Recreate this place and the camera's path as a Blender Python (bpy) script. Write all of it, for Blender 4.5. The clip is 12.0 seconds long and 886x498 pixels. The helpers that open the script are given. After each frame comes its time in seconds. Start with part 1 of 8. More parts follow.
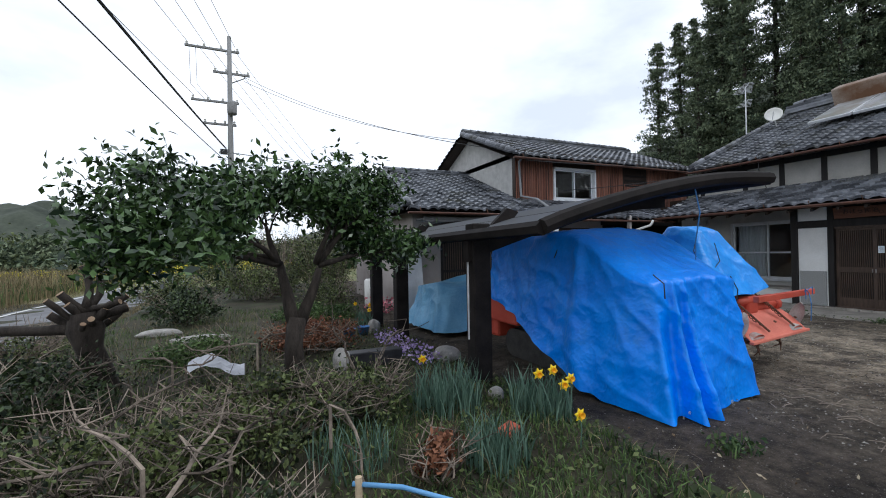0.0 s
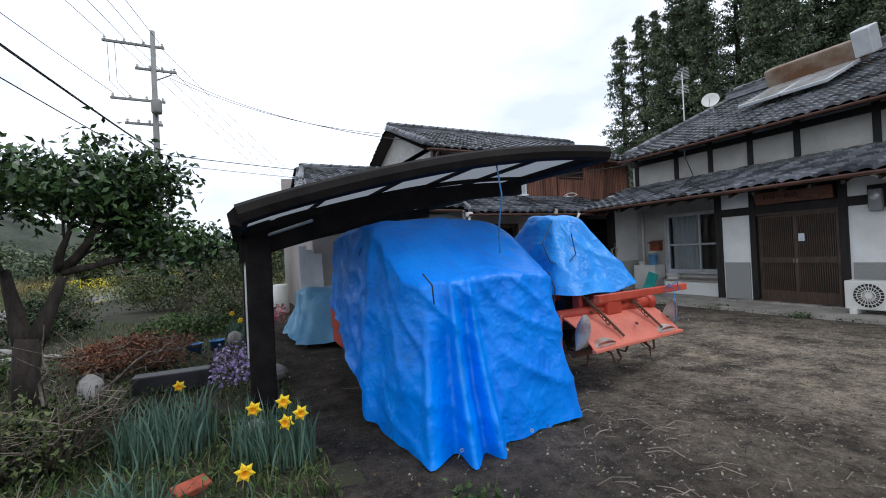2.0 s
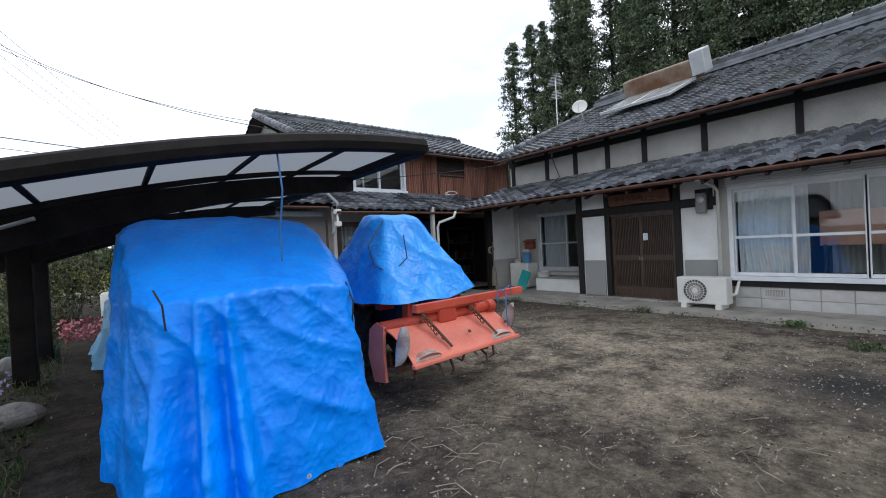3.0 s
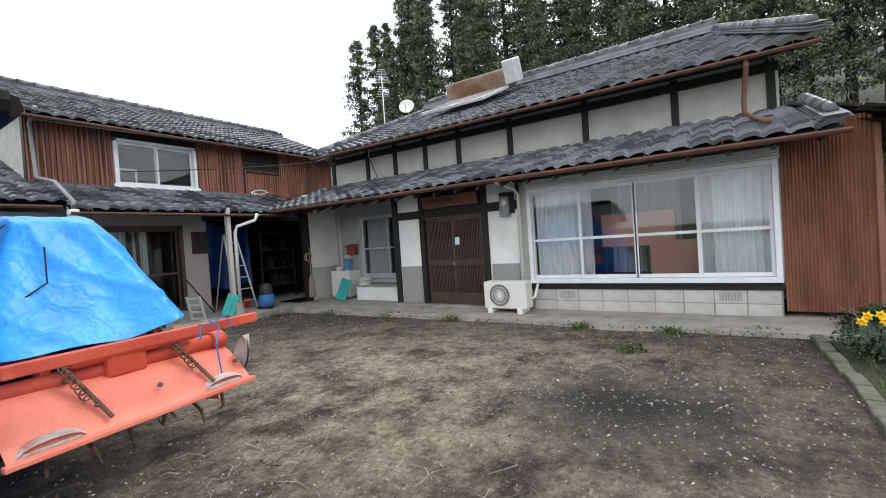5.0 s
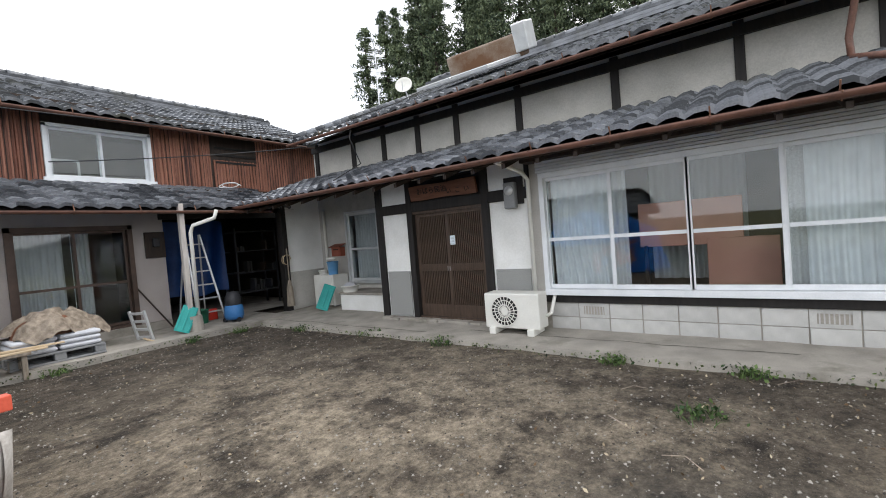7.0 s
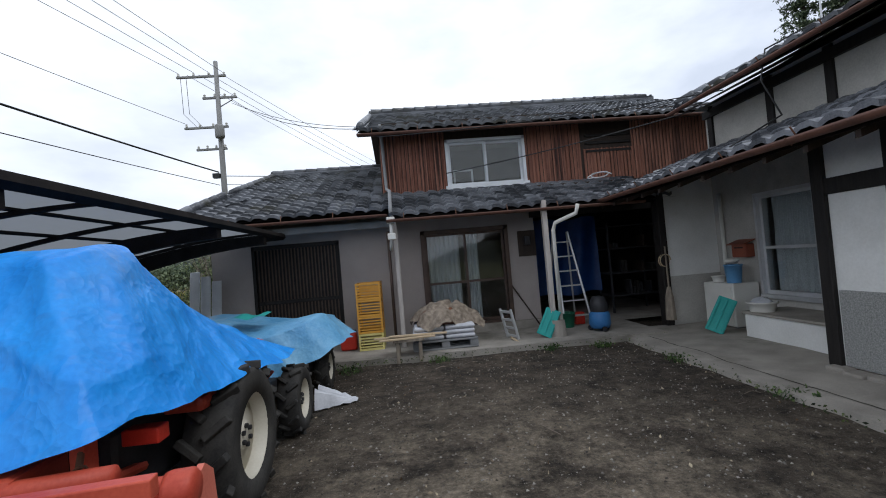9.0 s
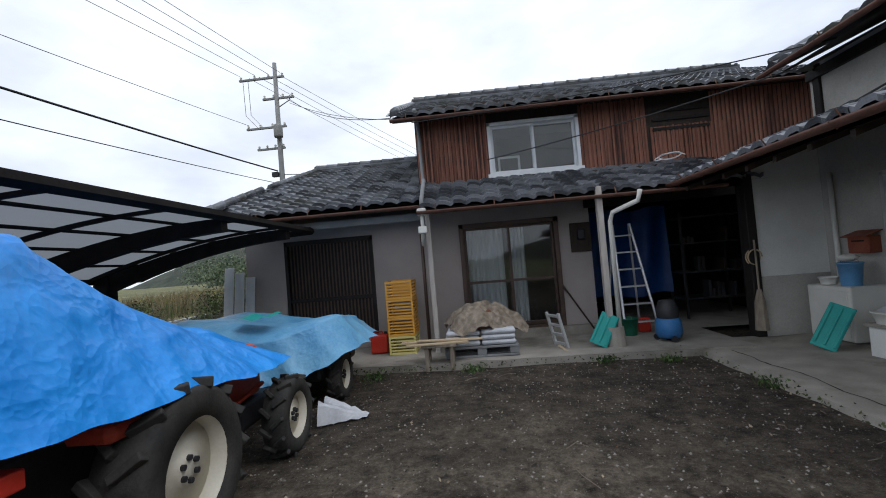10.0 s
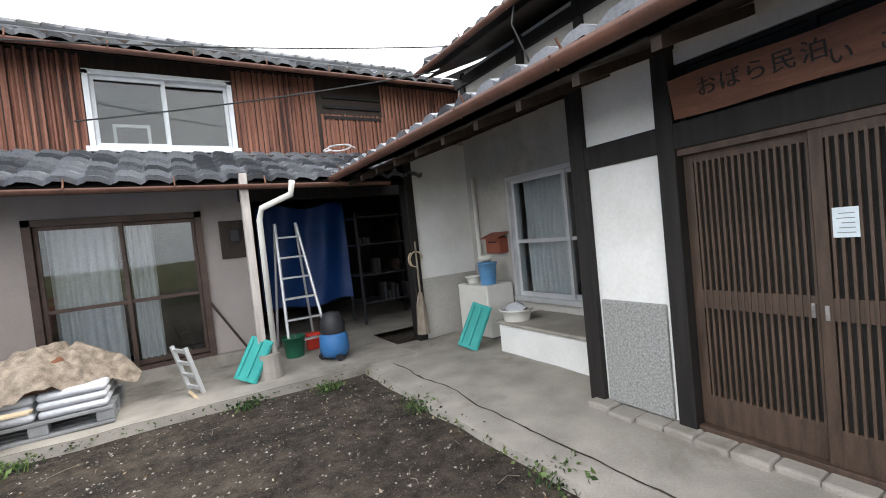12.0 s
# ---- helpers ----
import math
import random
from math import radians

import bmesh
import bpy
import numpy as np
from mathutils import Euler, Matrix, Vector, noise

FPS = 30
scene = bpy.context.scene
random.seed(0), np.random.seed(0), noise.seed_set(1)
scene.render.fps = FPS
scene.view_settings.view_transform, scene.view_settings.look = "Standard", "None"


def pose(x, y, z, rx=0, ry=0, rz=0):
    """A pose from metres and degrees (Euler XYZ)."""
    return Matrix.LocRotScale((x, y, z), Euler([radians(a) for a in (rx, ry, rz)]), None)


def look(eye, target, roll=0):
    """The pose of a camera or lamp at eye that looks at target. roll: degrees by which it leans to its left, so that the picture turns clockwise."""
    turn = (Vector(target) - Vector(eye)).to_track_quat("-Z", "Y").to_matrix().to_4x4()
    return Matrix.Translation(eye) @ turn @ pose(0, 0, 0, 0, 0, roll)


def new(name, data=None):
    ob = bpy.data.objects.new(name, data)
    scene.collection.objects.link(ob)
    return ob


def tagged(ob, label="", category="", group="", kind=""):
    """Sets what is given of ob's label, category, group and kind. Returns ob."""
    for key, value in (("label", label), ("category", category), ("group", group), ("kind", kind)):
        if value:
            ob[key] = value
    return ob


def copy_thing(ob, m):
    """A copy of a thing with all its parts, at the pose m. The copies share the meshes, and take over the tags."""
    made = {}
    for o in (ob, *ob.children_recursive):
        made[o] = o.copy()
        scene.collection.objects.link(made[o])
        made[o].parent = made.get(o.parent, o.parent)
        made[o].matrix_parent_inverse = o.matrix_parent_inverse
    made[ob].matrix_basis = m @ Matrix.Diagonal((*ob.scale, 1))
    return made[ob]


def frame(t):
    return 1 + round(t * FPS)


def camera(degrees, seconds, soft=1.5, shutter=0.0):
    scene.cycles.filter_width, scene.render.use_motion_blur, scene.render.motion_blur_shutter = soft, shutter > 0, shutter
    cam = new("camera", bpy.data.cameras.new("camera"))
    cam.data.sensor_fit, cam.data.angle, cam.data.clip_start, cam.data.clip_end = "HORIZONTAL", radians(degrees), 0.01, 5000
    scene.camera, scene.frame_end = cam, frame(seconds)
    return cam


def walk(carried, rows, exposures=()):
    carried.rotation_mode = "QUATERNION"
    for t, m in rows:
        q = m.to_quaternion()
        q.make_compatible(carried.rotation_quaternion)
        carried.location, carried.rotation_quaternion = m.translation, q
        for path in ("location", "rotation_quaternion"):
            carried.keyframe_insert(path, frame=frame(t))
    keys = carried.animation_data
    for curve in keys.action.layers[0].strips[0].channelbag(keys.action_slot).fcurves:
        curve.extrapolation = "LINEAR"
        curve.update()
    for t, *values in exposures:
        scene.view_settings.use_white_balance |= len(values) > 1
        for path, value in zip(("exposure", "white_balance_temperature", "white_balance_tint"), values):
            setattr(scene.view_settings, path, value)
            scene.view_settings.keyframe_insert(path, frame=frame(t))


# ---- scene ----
cam = camera(92.0, 12.0, soft=1.0)
PATH = [
    (0.0, -3.651, 7.917, 1.549, -24.60, 0.38, -1.08),
    (0.5, -3.101, 7.981, 1.478, -18.13, 0.63, -1.19),
    (1.0, -2.585, 7.870, 1.476, -18.08, 0.72, -1.52),
    (1.5, -2.066, 7.836, 1.444, -19.88, 0.60, -2.02),
    (2.0, -1.465, 7.844, 1.448, -26.11, 0.49, -2.67),
    (2.5, -0.942, 7.824, 1.477, -33.32, 0.08, -2.83),
    (3.0, -0.431, 7.842, 1.471, -38.31, -0.52, -2.99),
    (3.5, -0.051, 7.688, 1.506, -44.09, -0.77, -3.23),
    (3.7, 0.110, 7.678, 1.535, -46.80, -0.96, -3.45),
    (5.3, 1.327, 7.816, 1.451, -57.26, -1.29, -3.87),
    (5.5, 1.519, 7.871, 1.446, -57.00, -1.53, -3.88),
    (6.0, 1.943, 8.058, 1.493, -57.05, -1.59, -3.95),
    (6.5, 2.370, 8.080, 1.527, -56.71, -1.60, -4.21),
    (6.7, 2.550, 8.168, 1.515, -56.55, -1.69, -4.33),
    (8.3, 3.643, 9.123, 1.591, -19.87, 0.16, -4.95),
    (8.5, 3.775, 9.255, 1.609, -13.78, 0.62, -4.97),
    (9.0, 4.086, 9.538, 1.608, -4.21, 1.37, -4.88),
    (9.5, 4.352, 9.853, 1.605, 2.12, 1.73, -4.74),
    (10.0, 4.562, 10.333, 1.555, 4.36, 1.70, -4.73),
    (10.5, 5.001, 10.649, 1.538, 4.68, 1.68, -4.98),
    (11.0, 5.336, 10.974, 1.538, -4.31, 0.47, -5.39),
    (11.5, 5.570, 11.327, 1.589, -18.27, -1.11, -5.94),
    (12.0, 5.769, 11.536, 1.571, -31.49, -2.05, -5.87),
]
walk(cam, [(t, pose(x, y, z, 90 + pitch, 0, yaw) @ pose(0, 0, 0, 0, 0, roll)) for t, x, y, z, yaw, pitch, roll in PATH],
     [(0.0, 0.32, 5950, 10), (2.5, 0.46, 5950, 10), (3.5, 0.66, 6050, 10), (5.5, 1.25, 6450, 10), (6.6, 1.3, 6500, 10), (8.4, 0.35, 6050, 10), (9.5, 0.12, 6000, 10), (10.5, 0.12, 6100, 10), (11.2, 0.5, 6400, 10), (12.0, 1.8, 6500, 10)])

# ---- light: overcast sky ----
world = bpy.data.worlds.new("overcast")
scene.world = world
world.use_nodes = True
wn = world.node_tree.nodes
wl = world.node_tree.links
bg = wn["Background"]
sky = wn.new("ShaderNodeTexSky")
sky.sky_type = 'NISHITA'
sky.sun_disc = False
sky.sun_elevation = radians(42)
sky.sun_rotation = radians(60)
dim = wn.new("ShaderNodeMix")
dim.data_type = 'RGBA'
dim.blend_type = 'MULTIPLY'
dim.inputs[0].default_value = 1.0
dim.inputs[7].default_value = (0.1, 0.1, 0.1, 1)
wl.new(sky.outputs[0], dim.inputs[6])
wtc = wn.new("ShaderNodeTexCoord")
wmap = wn.new("ShaderNodeMapping")
wmap.inputs["Scale"].default_value = (1.6, 1.6, 3.6)
wl.new(wtc.outputs["Generated"], wmap.inputs[0])
cn = wn.new("ShaderNodeTexNoise")
cn.inputs["Scale"].default_value = 1.5
cn.inputs["Detail"].default_value = 7
cn.inputs["Roughness"].default_value = 0.52
wl.new(wmap.outputs[0], cn.inputs["Vector"])
cr = wn.new("ShaderNodeValToRGB")
cr.color_ramp.elements[0].position = 0.30
cr.color_ramp.elements[0].color = (0.60, 0.63, 0.69, 1)
cr.color_ramp.elements[1].position = 0.60
cr.color_ramp.elements[1].color = (0.97, 0.98, 1.0, 1)
wl.new(cn.outputs[0], cr.inputs[0])
wm = wn.new("ShaderNodeMix")
wm.data_type = 'RGBA'
wm.inputs[0].default_value = 0.94
wl.new(dim.outputs[2], wm.inputs[6])
wl.new(cr.outputs[0], wm.inputs[7])
wl.new(wm.outputs[2], bg.inputs[0])
bg.inputs[1].default_value = 1.1
sun = new("sun", bpy.data.lights.new("sun", 'SUN'))
sun.data.energy = 0.8
sun.data.angle = radians(25)
sun.data.color = (1.0, 0.97, 0.92)
sun.matrix_world = look((0, 0, 50), (0 - 22, 0 + 12, 50 - 30))


# ---- materials ----
def mat(name, c1, c2, rough=0.8, scale=6.0, fine=60.0, bump=0.15, metal=0.0, stain=None, stain_at=0.62, stretch=(1, 1, 1), island=0.0, wave=None, spec=0.35, bump_dist=0.02):
    m = bpy.data.materials.new(name)
    m.use_nodes = True
    n, l = m.node_tree.nodes, m.node_tree.links
    b = n["Principled BSDF"]
    tc = n.new("ShaderNodeTexCoord")
    mp = n.new("ShaderNodeMapping")
    mp.inputs["Scale"].default_value = stretch
    l.new(tc.outputs["Object"], mp.inputs[0])
    n1 = n.new("ShaderNodeTexNoise")
    n1.inputs["Scale"].default_value = scale
    n1.inputs["Detail"].default_value = 5
    l.new(mp.outputs[0], n1.inputs["Vector"])
    n2 = n.new("ShaderNodeTexNoise")
    n2.inputs["Scale"].default_value = fine
    n2.inputs["Detail"].default_value = 3
    l.new(mp.outputs[0], n2.inputs["Vector"])
    ad = n.new("ShaderNodeMath")
    ad.operation = 'MULTIPLY_ADD'
    ad.inputs[1].default_value = 0.45
    l.new(n2.outputs[0], ad.inputs[0])
    hf = n.new("ShaderNodeMath")
    hf.operation = 'MULTIPLY_ADD'
    hf.inputs[1].default_value = 0.9
    hf.inputs[2].default_value = -0.17
    l.new(n1.outputs[0], hf.inputs[0])
    l.new(hf.outputs[0], ad.inputs[2])
    fac = ad.outputs[0]
    if island:
        g = n.new("ShaderNodeNewGeometry")
        oi = n.new("ShaderNodeObjectInfo")
        s1 = n.new("ShaderNodeMath")
        s1.operation = 'ADD'
        l.new(g.outputs["Random Per Island"], s1.inputs[0])
        l.new(oi.outputs["Random"], s1.inputs[1])
        s2 = n.new("ShaderNodeMath")
        s2.operation = 'FRACT'
        l.new(s1.outputs[0], s2.inputs[0])
        s3 = n.new("ShaderNodeMath")
        s3.operation = 'MULTIPLY_ADD'
        s3.inputs[1].default_value = island
        l.new(s2.outputs[0], s3.inputs[0])
        s4 = n.new("ShaderNodeMath")
        s4.operation = 'SUBTRACT'
        s4.inputs[1].default_value = island * 0.5
        l.new(fac, s4.inputs[0])
        l.new(s4.outputs[0], s3.inputs[2])
        fac = s3.outputs[0]
    ra = n.new("ShaderNodeValToRGB")
    ra.color_ramp.elements[0].position = 0.25
    ra.color_ramp.elements[0].color = (*c1, 1)
    ra.color_ramp.elements[1].position = 0.75
    ra.color_ramp.elements[1].color = (*c2, 1)
    l.new(fac, ra.inputs[0])
    col = ra.outputs[0]
    if stain:
        n3 = n.new("ShaderNodeTexNoise")
        n3.inputs["Scale"].default_value = scale * 0.35
        n3.inputs["Detail"].default_value = 8
        n3.inputs["Roughness"].default_value = 0.65
        l.new(mp.outputs[0], n3.inputs["Vector"])
        r3 = n.new("ShaderNodeValToRGB")
        r3.color_ramp.elements[0].position = stain_at - 0.06
        r3.color_ramp.elements[0].color = (0, 0, 0, 1)
        r3.color_ramp.elements[1].position = stain_at + 0.1
        l.new(n3.outputs[0], r3.inputs[0])
        mx = n.new("ShaderNodeMix")
        mx.data_type = 'RGBA'
        mx.inputs[7].default_value = (*stain, 1)
        l.new(r3.outputs[0], mx.inputs[0])
        l.new(col, mx.inputs[6])
        col = mx.outputs[2]
    l.new(col, b.inputs["Base Color"])
    b.inputs["Roughness"].default_value = rough
    b.inputs["Metallic"].default_value = metal
    b.inputs["Specular IOR Level"].default_value = spec
    if bump:
        bp = n.new("ShaderNodeBump")
        bp.inputs["Strength"].default_value = bump
        bp.inputs["Distance"].default_value = bump_dist
        l.new(ad.outputs[0], bp.inputs["Height"])
        l.new(bp.outputs[0], b.inputs["Normal"])
    return m


def glass(name, tint=(0.9, 0.95, 0.95), rough=0.02):
    m = bpy.data.materials.new(name)
    m.use_nodes = True
    b = m.node_tree.nodes["Principled BSDF"]
    b.inputs["Base Color"].default_value = (*tint, 1)
    b.inputs["Transmission Weight"].default_value = 1.0
    b.inputs["Roughness"].default_value = rough
    b.inputs["IOR"].default_value = 1.45
    return m


TILE = mat("kawara_tile", (0.035, 0.038, 0.044), (0.19, 0.2, 0.22), 0.3, 3, 70, 0.25, stain=(0.06, 0.06, 0.048), stain_at=0.58, island=0.55)
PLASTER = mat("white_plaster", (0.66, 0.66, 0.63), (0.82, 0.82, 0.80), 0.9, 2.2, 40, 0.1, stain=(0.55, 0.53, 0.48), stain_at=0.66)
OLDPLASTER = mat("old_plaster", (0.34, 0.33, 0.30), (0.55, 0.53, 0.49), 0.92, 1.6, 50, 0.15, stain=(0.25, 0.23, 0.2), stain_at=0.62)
MORTAR = mat("greige_mortar", (0.32, 0.285, 0.265), (0.42, 0.375, 0.35), 0.92, 1.8, 90, 0.15, stain=(0.28, 0.25, 0.23), stain_at=0.64)
PEBBLE = mat("pebble_dash", (0.17, 0.175, 0.17), (0.42, 0.42, 0.40), 0.9, 60, 160, 0.6)
BLACKWOOD = mat("black_stained_wood", (0.007, 0.006, 0.006), (0.022, 0.019, 0.017), 0.65, 4, 60, 0.3, stretch=(6, 6, 0.6))
DARKWOOD = mat("dark_brown_wood", (0.016, 0.011, 0.008), (0.048, 0.031, 0.022), 0.6, 5, 60, 0.25, stretch=(5, 5, 0.7))
SIGNWOOD = mat("sign_board_wood", (0.09, 0.035, 0.02), (0.2, 0.085, 0.045), 0.5, 4, 40, 0.25, stretch=(4, 0.8, 6))
OLDWOOD = mat("weathered_wood", (0.16, 0.13, 0.1), (0.34, 0.29, 0.23), 0.85, 5, 60, 0.35, stretch=(5, 5, 1))
PALEWOOD = mat("pale_plank", (0.4, 0.3, 0.19), (0.58, 0.46, 0.31), 0.8, 5, 50, 0.25, stretch=(1, 6, 6))
ALU = mat("aluminium", (0.55, 0.56, 0.57), (0.7, 0.71, 0.72), 0.4, 5, 80, 0.05, metal=0.5)
WHITEALU = mat("white_aluminium", (0.62, 0.64, 0.66), (0.76, 0.78, 0.8), 0.45, 5, 80, 0.05)
BRONZE = mat("bronze_metal", (0.05, 0.035, 0.028), (0.1, 0.065, 0.05), 0.45, 6, 80, 0.1, metal=0.3)
GUTTER = mat("copper_brown_gutter", (0.075, 0.038, 0.028), (0.17, 0.08, 0.056), 0.5, 6, 60, 0.1)
RUSTSHEET = mat("brown_corrugated_sheet", (0.17, 0.075, 0.045), (0.30, 0.135, 0.085), 0.6, 2.5, 60, 0.12, stain=(0.12, 0.05, 0.03), stain_at=0.58, stretch=(3, 3, 0.5))
RUSTDARK = mat("rusty_red_sheet", (0.15, 0.055, 0.035), (0.36, 0.165, 0.11), 0.65, 2.2, 50, 0.15, stain=(0.06, 0.025, 0.02), stain_at=0.54, stretch=(3, 3, 0.5), island=0.25)
CONCRETE = mat("concrete", (0.23, 0.212, 0.185), (0.39, 0.36, 0.315), 0.9, 3, 90, 0.3, stain=(0.15, 0.14, 0.11), stain_at=0.6)
BLOCK = mat("concrete_block", (0.37, 0.365, 0.35), (0.53, 0.525, 0.5), 0.92, 5, 120, 0.3, stain=(0.22, 0.22, 0.19), stain_at=0.66, island=0.2)
PLASTICW = mat("off_white_plastic", (0.64, 0.63, 0.58), (0.74, 0.73, 0.68), 0.45, 4, 60, 0.04)
# near-black that stands in for shade inside the shed, gaps, slots and holes
DARK = mat("interior_shade_black", (0.01, 0.01, 0.01), (0.03, 0.028, 0.026), 0.8, 5, 50, 0.1)
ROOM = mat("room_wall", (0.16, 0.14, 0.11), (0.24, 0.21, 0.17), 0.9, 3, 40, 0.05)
CURTAIN = mat("white_curtain", (0.62, 0.64, 0.66), (0.78, 0.8, 0.82), 0.9, 8, 120, 0.1)
LACE = mat("lace_curtain", (0.42, 0.43, 0.44), (0.72, 0.73, 0.74), 0.9, 60, 140, 0.3)
PINKBOARD = mat("salmon_board", (0.50, 0.25, 0.19), (0.6, 0.31, 0.24), 0.7, 4, 60, 0.05)
def tarp_material(name, c1, c2, worn, spec):
    m = mat(name, c1, c2, 0.4, 3, 40, 0.0, spec=spec, stain=worn, stain_at=0.66)
    n, l = m.node_tree.nodes, m.node_tree.links
    b = n["Principled BSDF"]
    tc = n.new("ShaderNodeTexCoord")
    wob = n.new("ShaderNodeTexNoise")
    wob.inputs["Scale"].default_value = 2.2
    wob.inputs["Detail"].default_value = 4
    l.new(tc.outputs["Object"], wob.inputs["Vector"])
    mx = n.new("ShaderNodeMix")
    mx.data_type = 'RGBA'
    mx.inputs[0].default_value = 0.22
    l.new(tc.outputs["Object"], mx.inputs[6])
    l.new(wob.outputs["Color"], mx.inputs[7])
    heights = []
    for sc, feat in ((7.0, 'F1'), (24.0, 'F1')):
        vo = n.new("ShaderNodeTexVoronoi")
        vo.feature = feat
        vo.inputs["Scale"].default_value = sc
        l.new(mx.outputs[2], vo.inputs["Vector"])
        heights.append(vo.outputs["Distance"])
    ad = n.new("ShaderNodeMath")
    ad.operation = 'MULTIPLY_ADD'
    ad.inputs[1].default_value = 0.3
    l.new(heights[1], ad.inputs[0])
    l.new(heights[0], ad.inputs[2])
    ad2 = n.new("ShaderNodeMath")
    ad2.operation = 'MULTIPLY_ADD'
    ad2.inputs[1].default_value = 0.9
    l.new(wob.outputs[0], ad2.inputs[0])
    l.new(ad.outputs[0], ad2.inputs[2])
    bp = n.new("ShaderNodeBump")
    bp.inputs["Strength"].default_value = 0.55
    bp.inputs["Distance"].default_value = 0.03
    l.new(ad2.outputs[0], bp.inputs["Height"])
    l.new(bp.outputs[0], b.inputs["Normal"])
    return m


TARP = tarp_material("blue_tarpaulin", (0.004, 0.17, 0.74), (0.01, 0.28, 0.98), (0.05, 0.22, 0.62), 0.35)
TARP2 = tarp_material("sky_blue_tarpaulin", (0.015, 0.23, 0.74), (0.04, 0.36, 0.96), (0.07, 0.25, 0.6), 0.35)
TARP3 = tarp_material("faded_tarpaulin", (0.09, 0.29, 0.52), (0.2, 0.44, 0.64), (0.3, 0.47, 0.56), 0.35)
DEEPBLUE = mat("navy_sheet", (0.005, 0.03, 0.13), (0.012, 0.06, 0.22), 0.5, 3, 20, 0.2)
RED = mat("faded_red_paint", (0.40, 0.045, 0.025), (0.58, 0.1, 0.055), 0.5, 3, 60, 0.1, stain=(0.5, 0.22, 0.15), stain_at=0.62)
SALMON = mat("sun_bleached_red_paint", (0.58, 0.13, 0.085), (0.74, 0.23, 0.16), 0.5, 3, 60, 0.08, stain=(0.36, 0.12, 0.08), stain_at=0.68)
STEEL = mat("worn_steel", (0.12, 0.11, 0.1), (0.36, 0.34, 0.32), 0.5, 8, 80, 0.2, metal=0.5)
RUST = mat("rusted_iron", (0.06, 0.03, 0.02), (0.2, 0.1, 0.06), 0.8, 10, 80, 0.3)
RUBBER = mat("dusty_rubber", (0.018, 0.018, 0.018), (0.06, 0.056, 0.05), 0.8, 6, 60, 0.25)
CREAM = mat("cream_rim_paint", (0.55, 0.51, 0.42), (0.68, 0.64, 0.54), 0.5, 4, 60, 0.08, stain=(0.3, 0.24, 0.17), stain_at=0.64)
CHARBROWN = mat("carport_frame", (0.008, 0.007, 0.007), (0.024, 0.02, 0.018), 0.75, 5, 60, 0.08, spec=0.12)
TEAL = mat("teal_plastic", (0.012, 0.27, 0.25), (0.03, 0.38, 0.34), 0.45, 4, 60, 0.05)
YELLOWCRATE = mat("orange_yellow_plastic", (0.58, 0.27, 0.035), (0.7, 0.37, 0.06), 0.5, 4, 60, 0.05)
PALEYELLOW = mat("pale_yellow_plastic", (0.58, 0.5, 0.16), (0.68, 0.6, 0.24), 0.5, 4, 60, 0.05)
REDPLASTIC = mat("red_plastic", (0.45, 0.025, 0.012), (0.6, 0.05, 0.03), 0.4, 4, 60, 0.05)
GREYPLASTIC = mat("grey_plastic", (0.17, 0.175, 0.18), (0.26, 0.265, 0.27), 0.6, 4, 60, 0.08)
DARKPLASTIC = mat("black_plastic", (0.015, 0.015, 0.017), (0.04, 0.04, 0.045), 0.5, 4, 60, 0.05)
SACK = mat("white_sacks", (0.42, 0.43, 0.46), (0.62, 0.63, 0.66), 0.7, 6, 50, 0.2)
RUG = mat("brown_check_blanket", (0.10, 0.078, 0.06), (0.36, 0.3, 0.235), 0.95, 14, 120, 0.3)
BLUEPLASTIC = mat("blue_plastic", (0.03, 0.13, 0.33), (0.06, 0.2, 0.44), 0.45, 4, 60, 0.05)
LIGHTBLUE = mat("light_blue_plastic", (0.1, 0.27, 0.5), (0.16, 0.36, 0.6), 0.45, 4, 60, 0.05)
DIRT = None
ROADM = mat("asphalt", (0.10, 0.10, 0.105), (0.19, 0.19, 0.195), 0.85, 2, 120, 0.2)
LINEM = mat("road_paint", (0.5, 0.5, 0.48), (0.7, 0.7, 0.68), 0.8, 4, 60, 0.1)
BARK = mat("dark_bark", (0.014, 0.011, 0.009), (0.06, 0.048, 0.038), 0.9, 10, 60, 0.5, stretch=(2, 2, 0.6))
TWIG = mat("dry_twigs", (0.03, 0.023, 0.018), (0.32, 0.26, 0.205), 0.9, 6, 40, 0.2, island=0.4)
CUTWOOD = mat("cut_branch_wood", (0.24, 0.15, 0.09), (0.44, 0.31, 0.2), 0.85, 8, 60, 0.3)
LEAF = mat("citrus_leaf", (0.006, 0.02, 0.006), (0.085, 0.15, 0.045), 0.3, 3, 30, 0.0, island=0.7, spec=0.5)
SHRUB = mat("shrub_leaf", (0.006, 0.014, 0.005), (0.055, 0.085, 0.028), 0.55, 2, 20, 0.0, island=0.7)
OLIVE = mat("olive_leaf", (0.01, 0.018, 0.006), (0.125, 0.155, 0.05), 0.6, 2, 20, 0.0, island=0.7)
YLEAF = mat("yellow_green_leaf", (0.08, 0.10, 0.025), (0.3, 0.3, 0.09), 0.55, 2, 20, 0.0, island=0.7)
BRONZELEAF = mat("russet_leaf", (0.09, 0.032, 0.016), (0.24, 0.10, 0.05), 0.7, 3, 20, 0.0, island=0.7)
GRASS = mat("grass", (0.02, 0.045, 0.012), (0.10, 0.155, 0.045), 0.7, 2, 20, 0.0, island=0.6)
DRYGRASS = mat("dry_grass", (0.08, 0.065, 0.032), (0.27, 0.22, 0.12), 0.85, 1.2, 20, 0.0, island=0.6)
